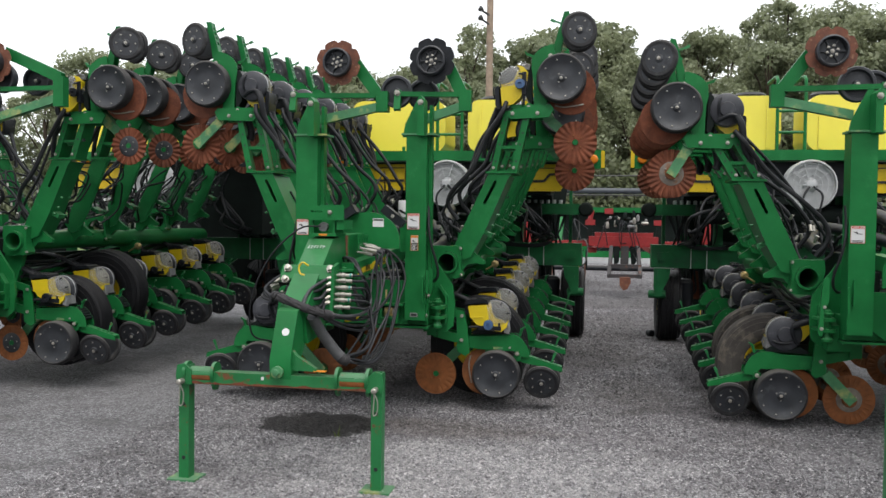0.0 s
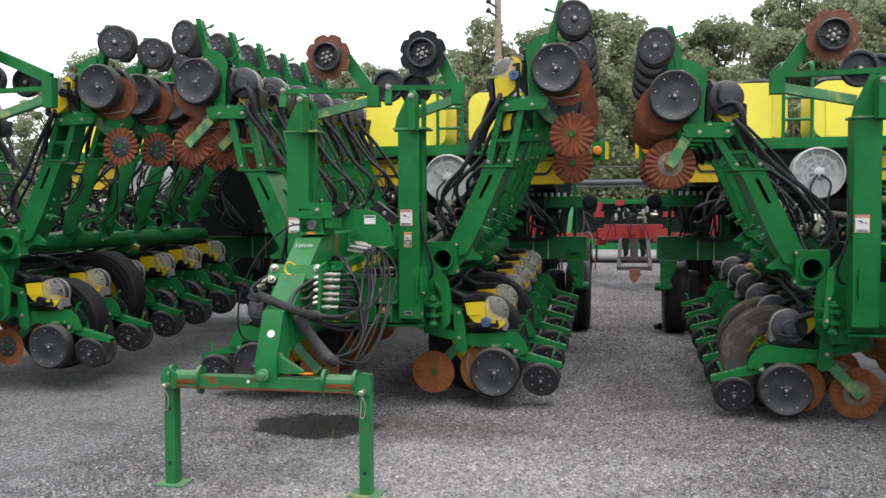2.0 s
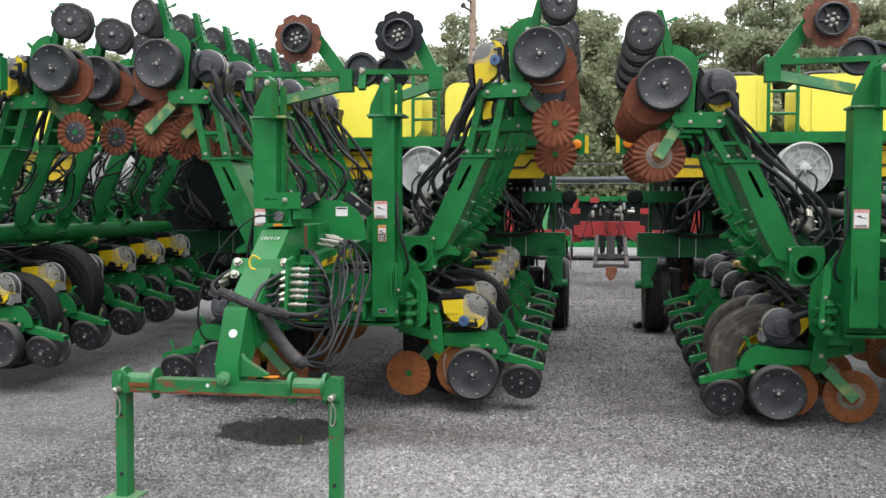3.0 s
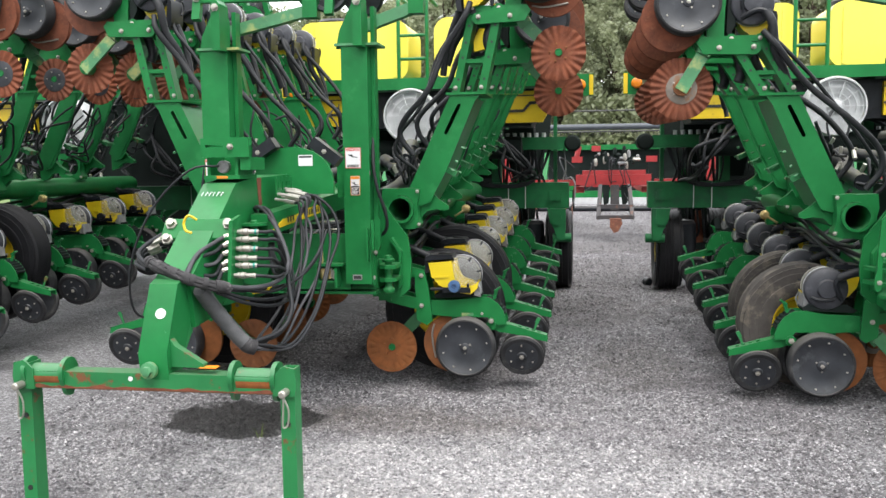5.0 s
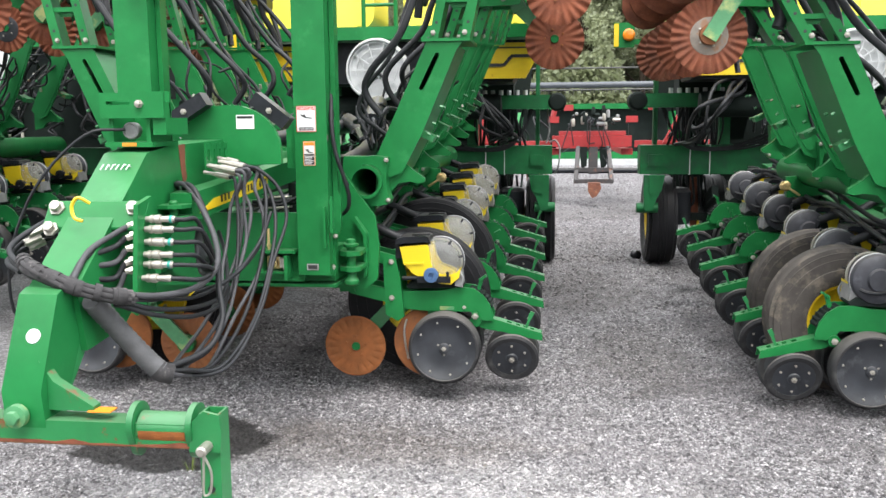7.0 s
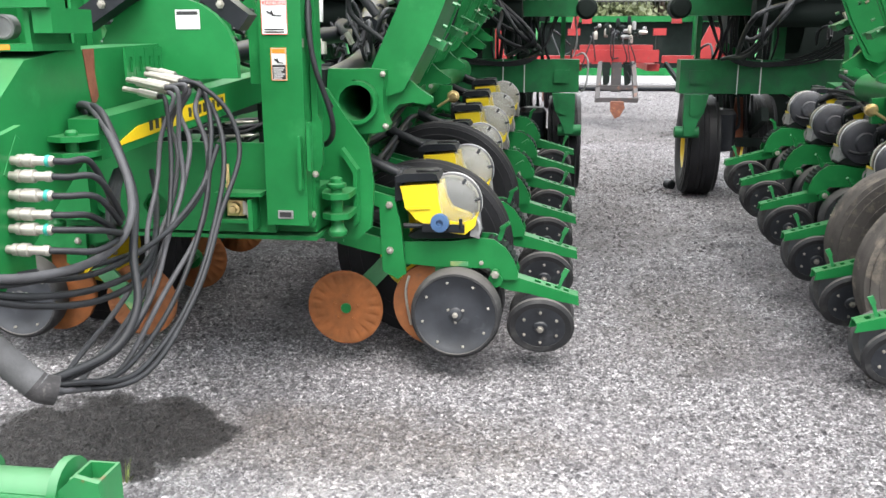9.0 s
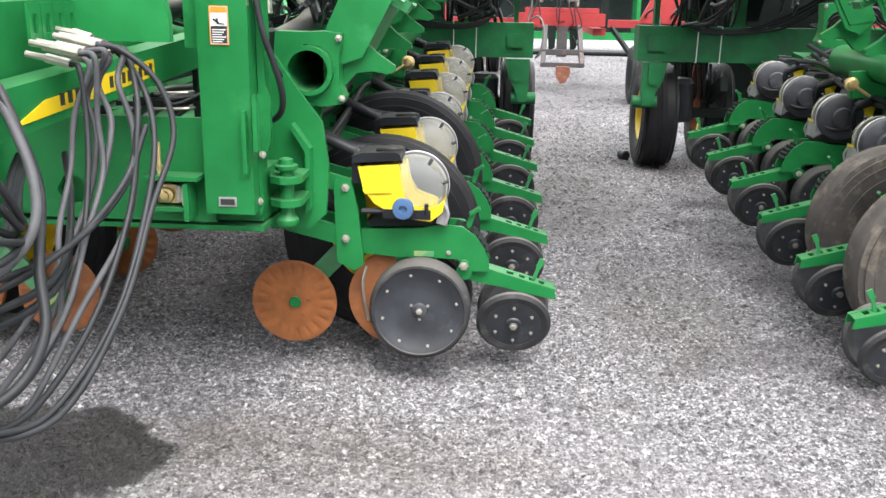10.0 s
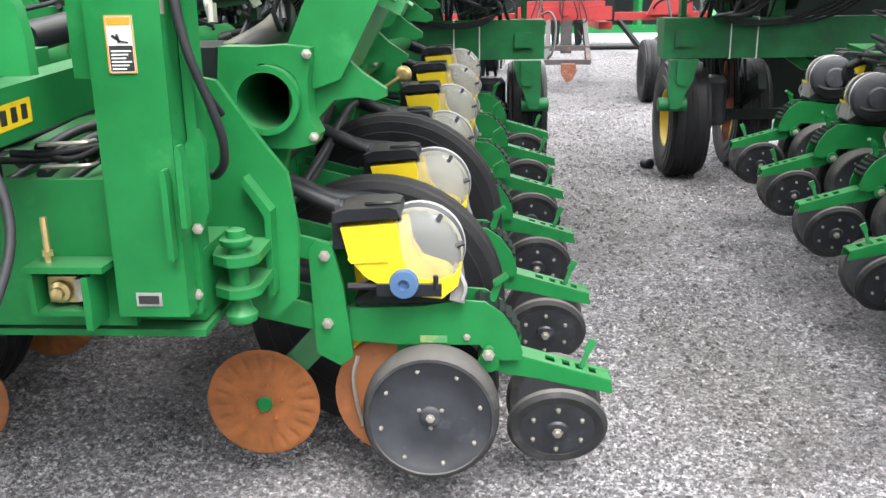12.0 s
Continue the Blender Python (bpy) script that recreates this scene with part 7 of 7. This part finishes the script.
def far_implement(x, y, rz, paint, seed):
    """A folded toolbar implement standing farther back in the yard: frame, masts, ground tools and wheels."""
    rnd = random.Random(seed)
    r = tagged(empty("tillage_implement"), "folded farm implement with dark tools, parked behind the planters", "implement", "implements at the back")
    part("main_frame", box(B(), -2.3, 2.3, -0.1, 0.1, 0.85, 1.05), paint, r, bev=0.01)
    part("rear_frame", box(B(), -2.1, 2.1, 1.4, 1.58, 0.85, 1.02), paint, r, bev=0.01)
    for k in (-1.5, -0.4, 0.5, 1.6):
        part("frame_tie", box(B(), k - 0.06, k + 0.06, 0.102, 1.398, 0.86, 1.0), paint, r, bev=0.01)
        part("mast", beam(B(), (k, 0.0, 1.05), (k + rnd.uniform(-0.3, 0.3), 0.6, 1.75 + 0.4 * rnd.random()), 0.10, 0.10), paint, r, bev=0.01)
    for k in range(11):
        u = -2.1 + 0.42 * k
        part("tool_shank", sweep(B(), [(u, 0.0, 0.86), (u, 0.25, 0.72), (u, 0.28, 0.40), (u, 0.08, 0.18), (u, -0.05, 0.12)], 0.025, 6), DARK, r)
        part("tool_disc", lathe(B(), [(0.01, -0.01), (0.22, 0.0), (0.22, 0.01), (0.01, 0.02)], (u, 1.5, 0.30), "x", 20), RUST_DARK, r)
        part("disc_arm", beam(B(), (u + 0.03, 1.5, 0.86), (u + 0.03, 1.5, 0.30), 0.05, 0.05, (0, 1, 0)), DARK, r)
        part("hose", sweep(B(), [(u, 0.1, 1.06), (u + rnd.uniform(-0.3, 0.3), 0.3, 1.3 + 0.3 * rnd.random()), (u + rnd.uniform(-0.3, 0.3), 0.8, 1.2), (u, 1.4, 1.03)], 0.02, 6), HOSE, r)
    for k in (-1.9, 1.9):
        wheel(r, "wheel", (k, 0.75, 0.40), 0.40, 0.25, YELLOW_PAINT, "x", 1)
        part("wheel_leg", beam(B(), (k - 0.2, 0.75, 0.9), (k - 0.2, 0.75, 0.4), 0.10, 0.10, (0, 1, 0)), paint, r)
    r.matrix_basis = pose(x, y, 0, 0, 0, rz)
    return r


for k, (x, y, rz, paint) in enumerate(((-4.2, 17.5, 4, GREEN), (-1.6, 22.0, -3, GREEN), (5.0, 18.5, -4, GREEN), (6.3, 23.0, 2, RED), (-8.5, 19.5, 6, GREEN), (9.5, 20.5, 0, GREEN))):
    far_implement(x, y, rz, paint, 40 + k)


# ---------------- harvester head parked far behind ----------------
def header_reel():
    r = tagged(empty("harvester_head", (1.2, 30.2, 0)), "long green harvester head with black reel, parked far behind", "harvester head")
    part("back_beam", box(B(), -9, 9, 0.3, 0.6, 1.84, 2.00), GREEN, r, bev=0.02)
    part("cutter_pan", box(B(), -9, 9, -1.3, 0.45, 0.22, 0.40), GREY, r, "pale grey pan", bev=0.03)
    # sheet added to make the background dark behind the red beam
    part("back_sheet", box(B(), -9, 9, 0.61, 0.64, 0.45, 1.86), DARK, r, "dark sheet added behind the head to darken the background")
    part("floor_pipe", lathe(B(), [(0.08, -9), (0.08, 9)], (0, -1.5, 0.08), "x", 14), BLACK, r, "dark skid pipe")
    part("green_skirt", box(B(), -9, 9, -1.25, -1.15, 0.402, 0.60), GREEN, r)
    part("reel_tube", lathe(B(), [(0.09, -9), (0.09, 9)], (0, -0.5, 2.52), "x", 16), surface("dark_blue_grey", (0.06, 0.07, 0.085), 0.5), r, "dark grey reel tube")
    bm = B()
    for z, tip, gap in ((3.00, 0.10, 0.30), (2.38, -0.10, 0.12)):
        rod(bm, (-9, -0.6, z), (9, -0.6, z), 0.025, 6)
        for i in range(int(18 / gap)):
            rod(bm, (-9 + gap * i, -0.6, z), (-9 + gap * i, -0.62, z + tip), 0.012, 4)
    part("reel", bm, INK, r, "black reel with bars and tines")
    bm = B()
    for x in (-8.9, -3, 3, 8.9):
        box(bm, x - 0.05, x + 0.05, -0.6, 0.29, 0.4, 2.42)
    pieces("reel_support", bm, GREEN, r, bev=0.01)
    bm = B()
    for x in (-2.4, 0.0, 2.5):
        box(bm, x - 0.14, x + 0.14, 0.26, 0.298, 1.79, 1.97)
    pieces("marker_lamp", bm, RED, r, "red marker lamps")
    return r


header_reel()

# ---------------- trees and the pole ----------------
LEAF_COUNT = 16000


def tree(seed, height, width):
    rnd = random.Random(seed)
    rs = np.random.RandomState(seed)
    t = empty("tree")
    bm = B()
    trunk = [(0, 0, 0), (0.1 * rnd.random(), 0.1, height * 0.25), (0.25 * (rnd.random() - 0.5), 0.15, height * 0.5), (0.3 * (rnd.random() - 0.5), 0, height * 0.8)]
    for a, b, ra in zip(trunk, trunk[1:], (0.20, 0.15, 0.10)):
        sweep(bm, [a, b], ra, 8, False)
    clumps = []
    for i in range(90):
        z = height * rnd.uniform(0.14, 0.98)
        f = math.sin(math.pi * min(1, max(0.08, (z / height - 0.10) / 0.92))) ** 0.6
        a = rnd.uniform(0, 6.283)
        d = width * 0.5 * f * rnd.uniform(0.35, 1.0)
        c = (d * math.cos(a), d * math.sin(a), z)
        clumps.append((c, rnd.uniform(0.35, 1.05) * width * 0.13))
        if i < 18:
            sweep(bm, [(0, 0, max(0.8, z * 0.7)), (c[0] * 0.5, c[1] * 0.5, z * 0.9), c], 0.045, 5, True, 3)
    part("trunk", bm, BARK, t)
    pts = []
    for (c, r) in clumps:
        k = LEAF_COUNT // len(clumps)
        d = rs.normal(size=(k, 3))
        d /= np.linalg.norm(d, axis=1)[:, None]
        rad = r * rs.rand(k, 1) ** 0.45
        q = np.array(c) + d * rad * np.array([1, 1, 0.8])
        pts.append(q)
    P = np.concatenate(pts)
    P = P[P[:, 2] > 0.5]
    n = len(P)
    u = rs.normal(size=(n, 3))
    u /= np.linalg.norm(u, axis=1)[:, None]
    v = np.cross(u, rs.normal(size=(n, 3)))
    v /= np.linalg.norm(v, axis=1)[:, None]
    s = (0.06 + 0.08 * rs.rand(n, 1))
    quad = np.stack([P - u * s, P + v * s * 0.6, P + u * s, P - v * s * 0.6], 1).reshape(-1, 3)
    me = bpy.data.meshes.new("crown")
    me.from_pydata(quad.tolist(), [], [(4 * i, 4 * i + 1, 4 * i + 2, 4 * i + 3) for i in range(n)])
    me.materials.append(LEAVES)
    crown = new("crown", me)
    crown.parent = t
    return tagged(t, "leafy dark green broadleaf tree at the yard's edge", "tree", "tree line")


TREES = [tree(21 + k, 9.0 + 1.2 * (k % 3), 6.0 + 0.8 * (k % 2)) for k in range(5)]
SPOTS = []
rnd = random.Random(77)


TOPS = ((-40, 11.2), (-28.9, 11.2), (-24, 10.4), (-20, 9.6), (-15.7, 9.3), (-10.6, 9.5), (-7.1, 11.4), (-3.9, 11.3), (0.9, 11.7), (2.1, 10.9), (4.2, 10.1), (5.8, 11.0), (8.2, 12.2), (10.2, 12.9), (12.0, 12.1), (13.9, 12.4), (40, 12.2))


def ridge(x):
    """How tall the tree line stands along x, in metres."""
    for (xa, za), (xb, zb) in zip(TOPS, TOPS[1:]):
        if xa <= x <= xb:
            return za + (zb - za) * (x - xa) / (xb - xa)
    return 11.5


x = -31.0
while x < 25:
    for row in (0, 1, 2):
        px = x + rnd.uniform(-0.8, 0.8) + 1.3 * row
        SPOTS.append((px, 47 + 4 * row + rnd.uniform(-1.2, 1.2), ridge(px) * (0.86, 1.06, 1.10)[row] * rnd.uniform(0.86, 1.05), rnd.uniform(0, 360)))
    x += 3.3
HEIGHTS = [9.0 + 1.2 * (k % 3) for k in range(5)]
for i, (x, y, k, turn_) in enumerate(SPOTS):
    src = TREES[i % 5]
    k /= HEIGHTS[i % 5]
    if i < 5:
        src.matrix_basis = pose(x, y, 0, 0, 0, turn_)
        src.scale = (k, k, k)
    else:
        c = copy_thing(src, pose(x, y, 0, 0, 0, turn_))
        c.scale = (k, k, k)


def hedge():
    """Low scrub that closes the foot of the tree line."""
    rs = np.random.RandomState(4)
    n = 110000
    P = np.stack([rs.uniform(-50, 50, n), rs.uniform(44.5, 47.5, n), 5.4 * rs.rand(n) ** 1.1], 1)
    P[:, 2] *= 0.75 + 0.25 * np.sin(P[:, 0] * 0.9) + 0.15 * np.sin(P[:, 0] * 2.3)
    u = rs.normal(size=(n, 3))
    u /= np.linalg.norm(u, axis=1)[:, None]
    v = np.cross(u, rs.normal(size=(n, 3)))
    v /= np.linalg.norm(v, axis=1)[:, None]
    s = 0.09 + 0.11 * rs.rand(n, 1)
    quad = np.stack([P - u * s, P + v * s * 0.6, P + u * s, P - v * s * 0.6], 1).reshape(-1, 3)
    me = bpy.data.meshes.new("hedge")
    me.from_pydata(quad.tolist(), [], [(4 * i, 4 * i + 1, 4 * i + 2, 4 * i + 3) for i in range(n)])
    me.materials.append(LEAVES)
    return tagged(new("hedge", me), "dense green undergrowth below the trees", "undergrowth", kind="stuff")


hedge()
g = tagged(link("grass_verge", box(B(), -60, 60, 34.0, 60, 0.0, 0.06), FIELD), "strip of green grass beyond the gravel", "grass", kind="structure")

pole = tagged(empty("utility_pole", (-4.07, 40.0, 0)), "weathered wooden utility pole with black fittings", "pole")
part("shaft", lathe(B(), [(0.19, 0), (0.14, 12.5)], (0, 0, 0), "z", 12), WOOD, pole)
bm = B()
for z, s in ((11.4, -1), (10.6, -1), (10.2, -1)):
    rod(bm, (0, -0.1, z), (s * 0.38, -0.15, z + 0.25), 0.05, 6)
    lathe(bm, [(0.10, 0), (0.13, 0.10), (0.05, 0.22)], (s * 0.40, -0.15, z + 0.2), "z", 10)
pieces("insulator", bm, INK, pole, "black insulators")

# ---------------- unseen wall added behind the camera; its height limits the low sky light ---
WALL_CLAD = surface("dull_wall_cladding", (0.22, 0.20, 0.18), 0.7, var=0.2, scale=0.6, bump=0.2, bump_scale=6)
tagged(link("wall_south", box(B(), -34, 34, -9.2, -9.0, 0.0, 4.2), WALL_CLAD), "plain dull wall added across the yard, out of view", "wall", kind="structure")

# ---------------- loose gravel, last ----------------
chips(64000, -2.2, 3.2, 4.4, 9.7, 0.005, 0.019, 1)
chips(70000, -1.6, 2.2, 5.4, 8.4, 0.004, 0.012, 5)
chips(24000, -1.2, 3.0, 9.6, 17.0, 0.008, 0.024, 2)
chips(9000, -4.5, 4.5, 2.6, 5.2, 0.004, 0.016, 3)
chips(9000, -1.0, 3.6, 16.6, 30.0, 0.010, 0.030, 6)
